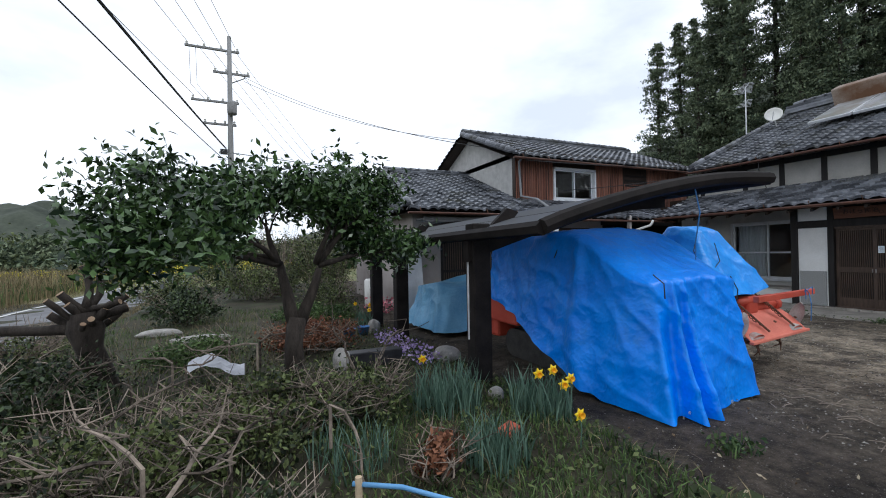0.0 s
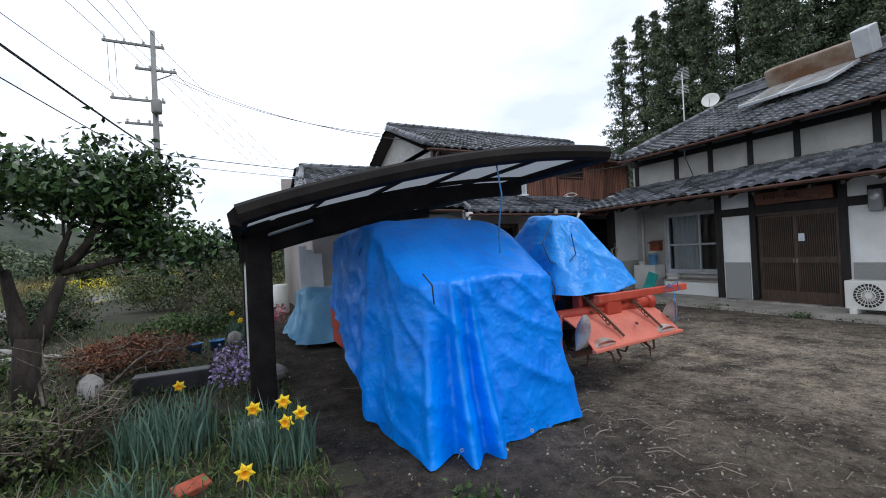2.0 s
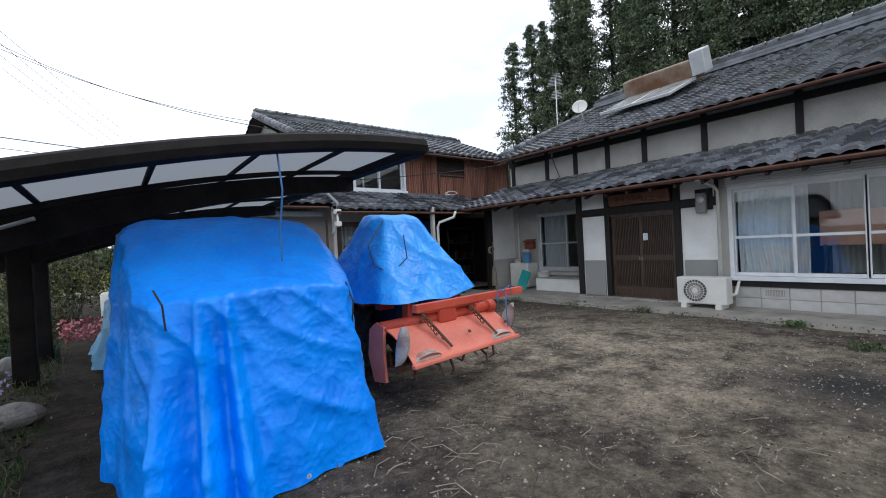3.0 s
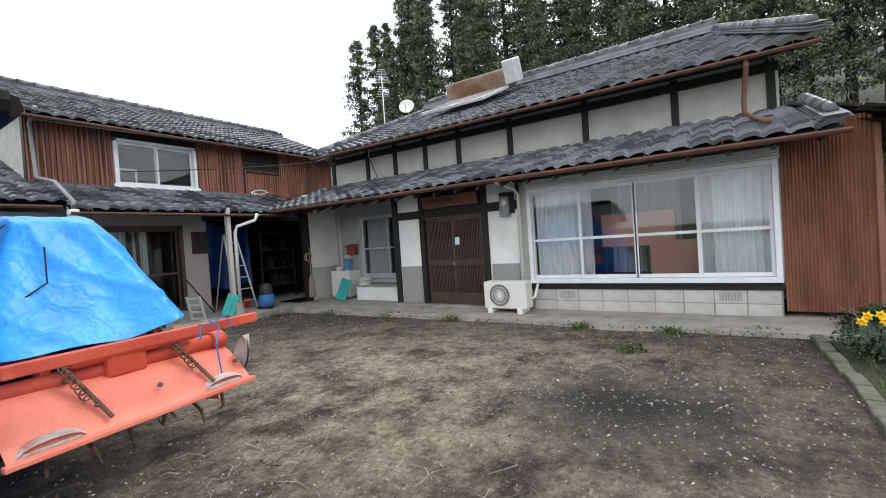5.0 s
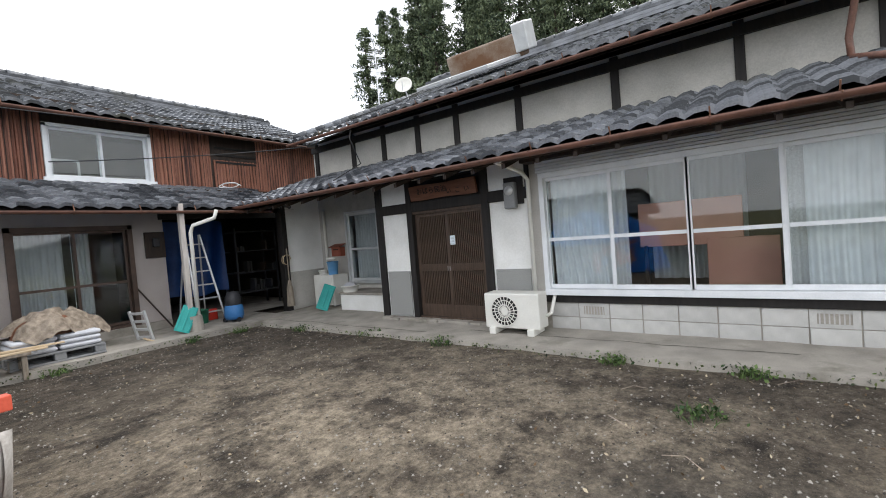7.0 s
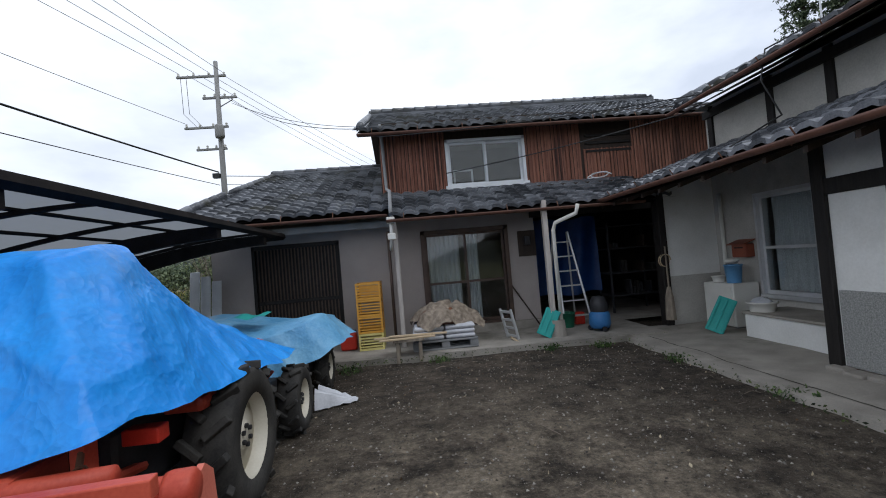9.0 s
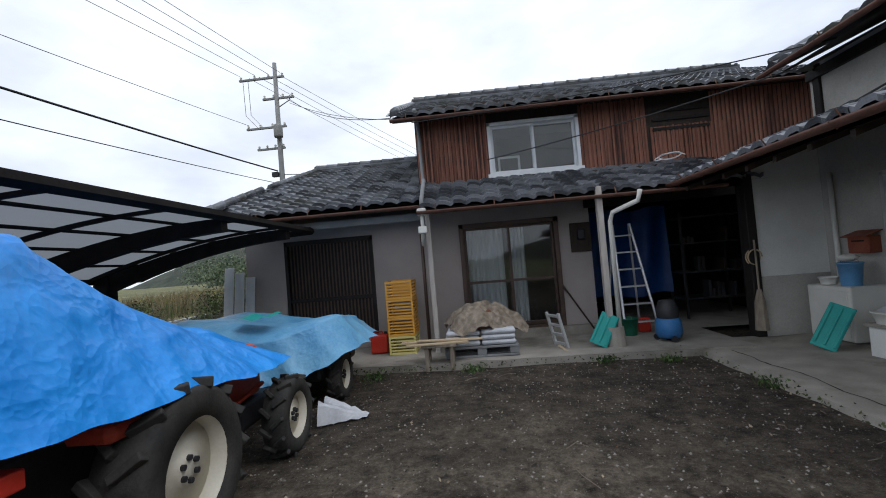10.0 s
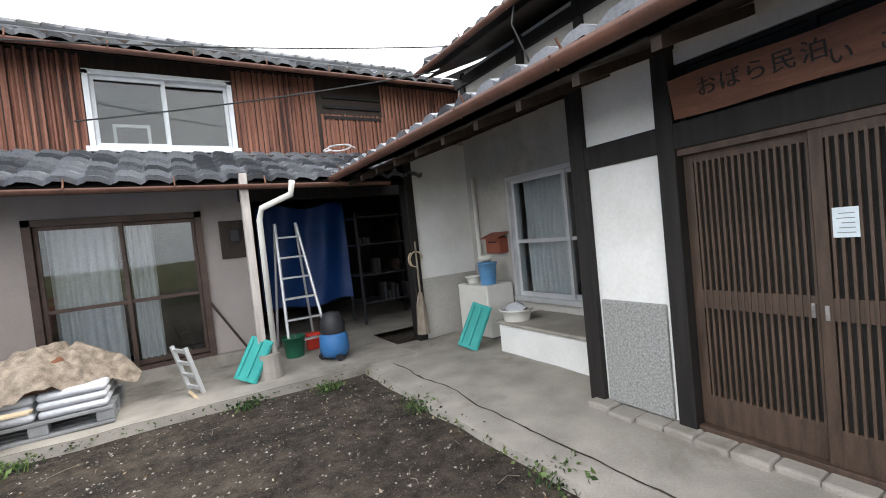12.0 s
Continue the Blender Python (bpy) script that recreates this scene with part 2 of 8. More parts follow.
NARC = mat("daffodil_leaf", (0.05, 0.10, 0.07), (0.13, 0.21, 0.15), 0.55, 4, 30, 0.0, island=0.5)
PETAL = mat("daffodil_petal", (0.8, 0.55, 0.01), (0.9, 0.7, 0.03), 0.6, 20, 60, 0.0)
CUP = mat("daffodil_cup", (0.8, 0.36, 0.0), (0.9, 0.46, 0.01), 0.6, 20, 60, 0.0)
RAPE = mat("rape_blossom", (0.5, 0.42, 0.02), (0.7, 0.6, 0.05), 0.7, 20, 60, 0.0)
PURPLE = mat("pale_purple_petal", (0.3, 0.2, 0.45), (0.5, 0.4, 0.62), 0.6, 20, 60, 0.0, island=0.5)
PINK = mat("pink_petal", (0.55, 0.12, 0.16), (0.7, 0.3, 0.32), 0.6, 20, 60, 0.0, island=0.5)
CEDAR = mat("cedar_foliage", (0.028, 0.048, 0.028), (0.18, 0.22, 0.125), 0.75, 0.5, 4, 0.0, island=0.6)
HILLM = mat("far_forest", (0.02, 0.027, 0.02), (0.07, 0.082, 0.058), 0.9, 0.12, 0.9, 0.5)
STONE = mat("garden_stone", (0.16, 0.155, 0.14), (0.42, 0.4, 0.37), 0.9, 6, 60, 0.4)
WIRE = mat("cable_black", (0.015, 0.015, 0.016), (0.03, 0.03, 0.03), 0.6, 5, 50, 0.0)
POLEM = mat("pole_concrete", (0.2, 0.2, 0.195), (0.3, 0.3, 0.29), 0.85, 2, 60, 0.15)
SOLAR = mat("solar_glass", (0.3, 0.32, 0.33), (0.46, 0.48, 0.5), 0.2, 3, 40, 0.03, stain=(0.26, 0.25, 0.22), stain_at=0.5)
TANK = mat("rusty_tank", (0.16, 0.10, 0.06), (0.4, 0.36, 0.31), 0.6, 1.5, 40, 0.1, stain=(0.14, 0.07, 0.035), stain_at=0.5)
POLYC = glass("window_glass")
PANEL = bpy.data.materials.new("polycarbonate_sheet")
PANEL.use_nodes = True
pn_, pl_ = PANEL.node_tree.nodes, PANEL.node_tree.links
tl_ = pn_.new("ShaderNodeBsdfTranslucent")
tl_.inputs[0].default_value = (0.2, 0.21, 0.22, 1)
mx_ = pn_.new("ShaderNodeMixShader")
mx_.inputs[0].default_value = 0.8
pn_["Principled BSDF"].inputs["Base Color"].default_value = (0.42, 0.43, 0.43, 1)
pl_.new(pn_["Principled BSDF"].outputs[0], mx_.inputs[1])
pl_.new(tl_.outputs[0], mx_.inputs[2])
pl_.new(mx_.outputs[0], pn_["Material Output"].inputs[0])
PAPER = mat("paper_notice", (0.6, 0.68, 0.72), (0.72, 0.8, 0.84), 0.8, 10, 60, 0.0)
INK = mat("black_ink", (0.008, 0.007, 0.006), (0.02, 0.018, 0.015), 0.6, 10, 60, 0.0)
BRICKRED = mat("mailbox_red_brown", (0.2, 0.05, 0.03), (0.3, 0.09, 0.05), 0.5, 6, 60, 0.1)


def dirt_material():
    m = bpy.data.materials.new("yard_dirt")
    m.use_nodes = True
    n, l = m.node_tree.nodes, m.node_tree.links
    b = n["Principled BSDF"]
    tc = n.new("ShaderNodeTexCoord")

    def noi(s, d, r=0.6):
        q = n.new("ShaderNodeTexNoise")
        q.inputs["Scale"].default_value = s
        q.inputs["Detail"].default_value = d
        q.inputs["Roughness"].default_value = r
        l.new(tc.outputs["Object"], q.inputs["Vector"])
        return q.outputs[0]

    def ramp(f, a, ca, z, cz):
        q = n.new("ShaderNodeValToRGB")
        q.color_ramp.elements[0].position = a
        q.color_ramp.elements[0].color = (*ca, 1)
        q.color_ramp.elements[1].position = z
        q.color_ramp.elements[1].color = (*cz, 1)
        l.new(f, q.inputs[0])
        return q.outputs[0]

    def mix(f, a, c):
        q = n.new("ShaderNodeMix")
        q.data_type = 'RGBA'
        l.new(f, q.inputs[0])
        l.new(a, q.inputs[6])
        l.new(c, q.inputs[7])
        return q.outputs[2]

    def spot(x, y, r, soft, wob):
        v = n.new("ShaderNodeVectorMath")
        v.operation = 'DISTANCE'
        l.new(tc.outputs["Object"], v.inputs[0])
        v.inputs[1].default_value = (x, y, 0)
        a = n.new("ShaderNodeMath")
        a.operation = 'MULTIPLY_ADD'
        a.inputs[1].default_value = wob
        l.new(noi(0.9, 6, 0.65), a.inputs[0])
        l.new(v.outputs["Value"], a.inputs[2])
        return ramp(a.outputs[0], 0.0, (1, 1, 1), 1.0, (0, 0, 0)) if r is None else scale_ramp(a.outputs[0], r, soft, wob)

    def scale_ramp(f, r, soft, wob):
        a = n.new("ShaderNodeMapRange")
        a.inputs[1].default_value = r + soft + wob * 0.5
        a.inputs[2].default_value = r - soft + wob * 0.5
        l.new(f, a.inputs[0])
        return a.outputs[0]

    base = ramp(noi(2.1, 12, 0.78), 0.36, (0.022, 0.018, 0.014), 0.66, (0.125, 0.103, 0.08))
    sand = ramp(noi(22, 8, 0.8), 0.34, (0.16, 0.135, 0.10), 0.66, (0.44, 0.375, 0.29))
    patchy = ramp(noi(1.5, 12, 0.75), 0.41, (0, 0, 0), 0.55, (1, 1, 1))
    mid = n.new("ShaderNodeMath")
    mid.operation = 'MULTIPLY'
    l.new(patchy, mid.inputs[0])
    l.new(spot(4.5, 10.5, 2.9, 1.6, 2.2), mid.inputs[1])
    c = mix(mid.outputs[0], base, sand)
    rough_ = ramp(noi(6.5, 12, 0.85), 0.38, (0.28, 0.27, 0.26), 0.60, (1.5, 1.46, 1.4))
    mu = n.new("ShaderNodeMix")
    mu.data_type = 'RGBA'
    mu.blend_type = 'MULTIPLY'
    mu.inputs[0].default_value = 0.85
    l.new(c, mu.inputs[6])
    l.new(rough_, mu.inputs[7])
    c = mu.outputs[2]
    grit = ramp(noi(75, 3, 0.7), 0.6, (0, 0, 0), 0.72, (1, 1, 1))
    pale = ramp(noi(9, 3), 0.2, (0.2, 0.185, 0.16), 0.8, (0.36, 0.34, 0.3))
    gm = n.new("ShaderNodeMath")
    gm.operation = 'MULTIPLY'
    gm.inputs[1].default_value = 0.8
    l.new(grit, gm.inputs[0])
    c = mix(gm.outputs[0], c, pale)
    ash = ramp(noi(30, 5, 0.7), 0.35, (0.012, 0.012, 0.012), 0.75, (0.06, 0.057, 0.053))
    c = mix(spot(4.75, 8.5, 0.75, 0.5, 0.9), c, ash)
    l.new(c, b.inputs["Base Color"])
    b.inputs["Roughness"].default_value = 0.9
    b.inputs["Specular IOR Level"].default_value = 0.25
    bp = n.new("ShaderNodeBump")
    bp.inputs["Strength"].default_value = 1.0
    bp.inputs["Distance"].default_value = 0.06
    l.new(noi(18, 12, 0.8), bp.inputs["Height"])
    l.new(bp.outputs[0], b.inputs["Normal"])
    return m


DIRT = dirt_material()
SOIL = mat("garden_soil", (0.014, 0.012, 0.008), (0.055, 0.05, 0.028), 0.95, 2, 30, 0.6, stain=(0.03, 0.042, 0.014), stain_at=0.55)
FIELD = mat("rough_grassland", (0.06, 0.075, 0.025), (0.16, 0.16, 0.065), 0.95, 0.3, 6, 0.4, stain=(0.27, 0.23, 0.12), stain_at=0.55)
FOREST_FLOOR = mat("forest_floor", (0.012, 0.016, 0.008), (0.04, 0.045, 0.022), 0.95, 0.5, 6, 0.4)


# ---- mesh helpers ----
class Mesh:
    def __init__(self, xf=None):
        self.v, self.f, self.xf = [], [], xf

    def add(self, verts, faces):
        k = len(self.v)
        self.v.extend([tuple(p) for p in verts])
        self.f.extend([tuple(i + k for i in q) for q in faces])
        return self

    def box(self, x0, x1, y0, y1, z0, z1, m=None, bev=0.0):
        if bev <= 0:
            p = [(x, y, z) for x in (x0, x1) for y in (y0, y1) for z in (z0, z1)]
            q = [(0, 1, 3, 2), (4, 6, 7, 5), (0, 4, 5, 1), (2, 3, 7, 6), (0, 2, 6, 4), (1, 5, 7, 3)]
        else:
            bm = bmesh.new()
            bmesh.ops.create_cube(bm, size=1.0)
            for w in bm.verts:
                w.co = Vector(((x0 + x1) / 2 + w.co.x * (x1 - x0), (y0 + y1) / 2 + w.co.y * (y1 - y0), (z0 + z1) / 2 + w.co.z * (z1 - z0)))
            bmesh.ops.bevel(bm, geom=list(bm.edges), offset=bev, segments=2, affect='EDGES', profile=0.5)
            bm.verts.index_update()
            p = [w.co.copy() for w in bm.verts]
            q = [tuple(w.index for w in f.verts) for f in bm.faces]
            bm.free()
        if m is not None:
            p = [m @ Vector(a) for a in p]
        return self.add(p, q)

    def tube(self, pts, r, n=8, cap=True):
        pts = [Vector(p) for p in pts]
        rs = r if isinstance(r, (list, tuple)) else [r] * len(pts)
        verts, faces = [], []
        up = None
        for i, p in enumerate(pts):
            d = (pts[min(i + 1, len(pts) - 1)] - pts[max(i - 1, 0)]).normalized()
            if up is None:
                up = d.orthogonal().normalized()
            up = (up - d * up.dot(d))
            up = up.normalized() if up.length > 1e-6 else d.orthogonal().normalized()
            s = d.cross(up)
            for k in range(n):
                a = 2 * math.pi * k / n
                verts.append(p + (up * math.cos(a) + s * math.sin(a)) * rs[i])
        for i in range(len(pts) - 1):
            for k in range(n):
                faces.append((i * n + k, i * n + (k + 1) % n, (i + 1) * n + (k + 1) % n, (i + 1) * n + k))
        if cap:
            faces.append(tuple(range(n - 1, -1, -1)))
            faces.append(tuple((len(pts) - 1) * n + k for k in range(n)))
        return self.add(verts, faces)

    def lathe(self, profile, m, n=24):
        """profile: (radius, height) pairs turned about m's z axis."""
        verts, faces = [], []
        for r, h in profile:
            for k in range(n):
                a = 2 * math.pi * k / n
                verts.append(m @ Vector((r * math.cos(a), r * math.sin(a), h)))
        for i in range(len(profile) - 1):
            for k in range(n):
                faces.append((i * n + k, i * n + (k + 1) % n, (i + 1) * n + (k + 1) % n, (i + 1) * n + k))
        return self.add(verts, faces)

    def grid(self, fn, nu, nv):
        verts = [fn(i / nu, j / nv) for i in range(nu + 1) for j in range(nv + 1)]
        w = nv + 1
        return self.add(verts, [(i * w + j, (i + 1) * w + j, (i + 1) * w + j + 1, i * w + j + 1) for i in range(nu) for j in range(nv)])

    def data(self, name, material, smooth=False):
        me = bpy.data.meshes.new(name)
        me.from_pydata([tuple(p) for p in self.v], [], self.f)
        me.materials.append(material)
        if smooth:
            me.polygons.foreach_set("use_smooth", [True] * len(me.polygons))
        me.update()
        return me

    def put(self, name, material, parent=None, label="", smooth=False):
        ob = new(name, self.data(name, material, smooth))
        if parent is not None:
            ob.parent = parent
            if parent.type == 'EMPTY':
                ob.matrix_parent_inverse = Matrix.Translation(-parent.location)
        if label:
            ob["label"] = label
        return ob


def thing(name, at, label, category, group=""):
    e = new(name)
    e.location = at
    e.empty_display_size = 0.2
    return tagged(e, label, category, group)


def structure(ob, label=""):
    return tagged(ob, label, kind="structure")


def standing():
    return set(bpy.data.objects)


def settle(before, x=0.0, y=0.0, z=0.0):
    """Move what was built since `before` as a whole."""
    for ob in set(bpy.data.objects) - before:
        if ob.parent is None:
            ob.location = ob.location + Vector((x, y, z))


def smooth01(a, b, x):
    t = min(1.0, max(0.0, (x - a) / (b - a)))
    return t * t * (3 - 2 * t)


def rnd(a, b):
    return random.uniform(a, b)


def leaf_mesh(name, centres, size, material, aspect=0.45, droop=0.0, normals=None, jitter=0.35):
    """Many small folded leaves as one mesh. centres: an array of places."""
    c = np.asarray(centres, float)
    k = len(c)
    d = np.random.normal(size=(k, 3))
    d[:, 2] -= droop
    d /= np.linalg.norm(d, axis=1)[:, None]
    s = np.cross(d, np.random.normal(size=(k, 3)))
    s /= np.linalg.norm(s, axis=1)[:, None]
    nn = np.cross(d, s)
    ln = (size * (1 + np.random.uniform(-jitter, jitter, k)))[:, None]
    a = c - d * ln * 0.5
    b = c + d * ln * 0.5
    l = c + s * ln * aspect * 0.5 + nn * ln * 0.08
    r = c - s * ln * aspect * 0.5 + nn * ln * 0.08
    v = np.stack([a, r, b, l], 1).reshape(-1, 3)
    me = bpy.data.meshes.new(name)
    me.vertices.add(4 * k)
    me.vertices.foreach_set("co", v.ravel())
    me.loops.add(4 * k)
    me.loops.foreach_set("vertex_index", np.arange(4 * k, dtype=np.int32))
    me.polygons.add(k)
    me.polygons.foreach_set("loop_start", np.arange(0, 4 * k, 4, dtype=np.int32))
    me.polygons.foreach_set("loop_total", np.full(k, 4, dtype=np.int32))
    me.materials.append(material)
    me.update(calc_edges=True)
    return me


def blade_mesh(name, roots, height, width, lean, material, segs=2):
    """Upright grass blades that bend, as one mesh."""
    m = Mesh()
    vs, fs = [], []
    for (x, y, z) in roots:
        a = rnd(0, 6.283)
        h = height * rnd(0.55, 1.25)
        w = width * rnd(0.7, 1.3)
        ln = lean * rnd(0.2, 1.3)
        dx, dy = math.cos(a), math.sin(a)
        b = rnd(0, 6.283)
        sx, sy = math.cos(b) * w / 2, math.sin(b) * w / 2
        k = len(vs)
        for i in range(segs):
            t = i / segs
            o = ln * t * t * h
            vs += [(x + dx * o - sx * (1 - 0.4 * t), y + dy * o - sy * (1 - 0.4 * t), z + h * t), (x + dx * o + sx * (1 - 0.4 * t), y + dy * o + sy * (1 - 0.4 * t), z + h * t)]
        vs.append((x + dx * ln * h, y + dy * ln * h, z + h * (1 - 0.25 * ln)))
        for i in range(segs - 1):
            fs.append((k + 2 * i, k + 2 * i + 1, k + 2 * i + 3, k + 2 * i + 2))
        fs.append((k + 2 * segs - 2, k + 2 * segs - 1, k + 2 * segs))
    m.v, m.f = vs, fs
    return m.data(name, material)


def ground_z(x, y):
    """The height of the ground sheet."""
    z = 0.02 * noise.noise((x * 0.7, y * 0.7, 3.0)) + 0.012 * noise.noise((x * 2.7, y * 2.7, 7.0))
    bed = smooth01(-0.8, -1.5, x) * smooth01(8.5, 9.5, y)
    z += bed * (0.06 + 0.09 * noise.noise((x * 0.9, y * 0.9, 1.0)))
    z -= 0.38 * smooth01(-6.1, -7.4, x)
    z -= 0.25 * smooth01(-12.3, -13.5, x) * (1 - smooth01(-14, -30, x) * 0.3)
    z += smooth01(21.0, 60.0, x) * 13.0
    z += smooth01(40, 110, y) * smooth01(6, 40, x) * 10.0
    return z


# ---- ground, road, hills ----
def span(a, b, step):
    k = max(1, int(round((b - a) / step)))
    return [a + (b - a) * i / k for i in range(k)]


def build_ground():
    xs = span(-900, -200, 100) + span(-200, -40, 20) + span(-40, -16, 3) + span(-16, -7, 0.6) + span(-7, 9.5, 0.16) + span(9.5, 24, 1.2) + span(24, 80, 7) + span(80, 300, 40) + span(300, 901, 120) + [901]
    ys = span(-500, -100, 60) + span(-100, -10, 9) + span(-10, 5, 0.8) + span(5, 19.5, 0.16) + span(19.5, 32, 0.5) + span(32, 110, 5) + span(110, 300, 30) + span(300, 901, 100) + [901]
    v = [(x, y, ground_z(x, y)) for x in xs for y in ys]
    w = len(ys)
    f = [(i * w + j, (i + 1) * w + j, (i + 1) * w + j + 1, i * w + j + 1) for i in range(len(xs) - 1) for j in range(w - 1)]
    me = bpy.data.meshes.new("ground")
    me.from_pydata(v, [], f)
    for m in (DIRT, SOIL, FIELD, FOREST_FLOOR):
        me.materials.append(m)
    idx = []
    for p in me.polygons:
        c = p.center
        e = 0.6 * noise.noise((c.x * 0.9, c.y * 0.9, 5.0)) + 0.25 * noise.noise((c.x * 3.1, c.y * 3.1, 8.0))
        if c.x > 20:
            k = 3
        elif c.x < -12.2 or c.y > 34 or c.y < -3:
            k = 2
        elif c.x + e < -1.05 and c.y > 8.3 + e:
            k = 1
        elif c.x + e * 0.7 > 5.0 and c.y + 0.3 * e < 6.85:
            k = 1
        else:
            k = 0
        idx.append(k)
    me.polygons.foreach_set("material_index", idx)
    me.polygons.foreach_set("use_smooth", [True] * len(me.polygons))
    ob = new("ground", me)
    return structure(ob, "bare brown dirt yard with gravel, garden soil and rough grass beyond")


build_ground()

m = Mesh()
m.grid(lambda u, v: (-11.4 + 3.9 * u + 3.4 * smooth01(26, 95, -30 + 150 * v), -30 + 150 * v, -0.33 + 0.03 * math.sin(u * math.pi)), 4, 60)
structure(m.put("road", ROADM), "grey asphalt village lane beside the garden")
m = Mesh()
m.grid(lambda u, v: (-11.15 + 0.14 * u + 3.4 * smooth01(26, 95, -30 + 150 * v), -30 + 150 * v, -0.312), 1, 60)
structure(m.put("road_line", LINEM), "white edge line painted on the lane")


def hill(name, cx, cy, rx, ry, h, seed):
    m = Mesh()

    def fn(u, v):
        a, r = u * 2 * math.pi, v
        x, y = cx + rx * r * math.cos(a), cy + ry * r * math.sin(a)
        z = h * (1 - r * r) ** 1.3 if r < 1 else 0.0
        z += (1 - r) * h * 0.22 * noise.noise((x * 0.02, y * 0.02, seed)) + (1 - r) * 4.0 * noise.noise((x * 0.15, y * 0.15, seed))
        return (x, y, z - 1.5)

    m.grid(fn, 72, 26)
    ob = m.put(name, HILLM, smooth=True)
    return structure(ob, "distant wooded hill under low cloud")


hill("backdrop_hill_west", -66, 190, 44, 40, 21, 3.0)
hill("backdrop_hill_far", -210, 420, 130, 80, 34, 5.0)
hill("backdrop_hill_east", 120, 40, 75, 120, 46, 7.0)

# ---- roofs of clay tiles ----
TW, TE = 0.255, 0.235


def tile_template():
    n = 6
    us = [TW * 1.04 * i / n for i in range(n + 1)]
    hs = [0.021 * math.sin(2 * math.pi * (u / TW) - 0.6) + 0.009 * math.sin(4 * math.pi * u / TW) for u in us]
    v, f = [], []
    for u, h in zip(us, hs):
        v += [(u, -0.012, h + 0.012), (u, 0.0, h + 0.066), (u, TE * 1.12, h + 0.012)]
    for i in range(n):
        a, b = 3 * i, 3 * (i + 1)
        f += [(a, b, b + 1, a + 1), (a + 1, b + 1, b + 2, a + 2)]
    return v, f


TILE_V, TILE_F = tile_template()
tile_me = None


def roof_frame(o, u, w):
    u, w = Vector(u).normalized(), Vector(w).normalized()
    n = u.cross(w).normalized()
    if n.z < 0:
        n = -n
    return Matrix(((u.x, w.x, n.x, o[0]), (u.y, w.y, n.y, o[1]), (u.z, w.z, n.z, o[2]), (0, 0, 0, 1)))


def roof_slope(name, o, u, w, length, height, label, singles=0, sag=0.0, left=None, right=None):
    """A tiled slope: deck, and tiles in courses from the eave up. left, right: where the slope ends at each height."""
    fr = roof_frame(o, u, w)
    base = thing(name, o, label, "roof")
    tagged(base, kind="structure")
    nu, nw = max(1, int(length / TW)), max(1, int(height / TE))
    deck = Mesh()
    lf = left or (lambda t: 0.0)
    rt = right or (lambda t: length)
    deck.grid(lambda a, b: fr @ Vector((lf(b * height) + a * (rt(b * height) - lf(b * height)), b * height, -0.03 - sag * math.sin(math.pi * b))), 12, 6)
    d = deck.put("deck", BLACKWOOD, base)
    under = Mesh()
    under.grid(lambda a, b: fr @ Vector((lf(b * height) + a * (rt(b * height) - lf(b * height)), b * height, -0.11 - sag * math.sin(math.pi * b))), 12, 6)
    under.put("soffit", DARKWOOD, base)
    rest = Mesh()
    made = 0
    for j in range(nw):
        for i in range(nu):
            s, t = i * TW, j * TE
            if not lf(t) - 0.05 < s + TW / 2 < rt(t) + 0.05:
                continue
            jit = (rnd(-0.006, 0.006), rnd(-0.008, 0.008), rnd(-0.004, 0.006) - sag * math.sin(math.pi * t / height))
            if made < singles:
                me = tile_data()
                ob = new("roof_tile", me)
                ob.parent = base
                ob.matrix_parent_inverse = Matrix.Translation(-base.location)
                ob.matrix_basis = fr @ Matrix.Translation((s + jit[0], t + jit[1], jit[2])) @ Matrix.Rotation(rnd(-0.012, 0.012), 4, 'Z')
                made += 1
            else:
                rest.add([fr @ Vector((p[0] + s + jit[0], p[1] + t + jit[1], p[2] + jit[2])) for p in TILE_V], TILE_F)
    if rest.v:
        r = rest.put("tile_courses", TILE, base, smooth=False)
        tagged(r, kind="stuff")
    return base


def tile_data():
    global tile_me
    if tile_me is None:
        m = Mesh()
        m.add(TILE_V, TILE_F)
        tile_me = m.data("roof_tile", TILE)
    return tile_me


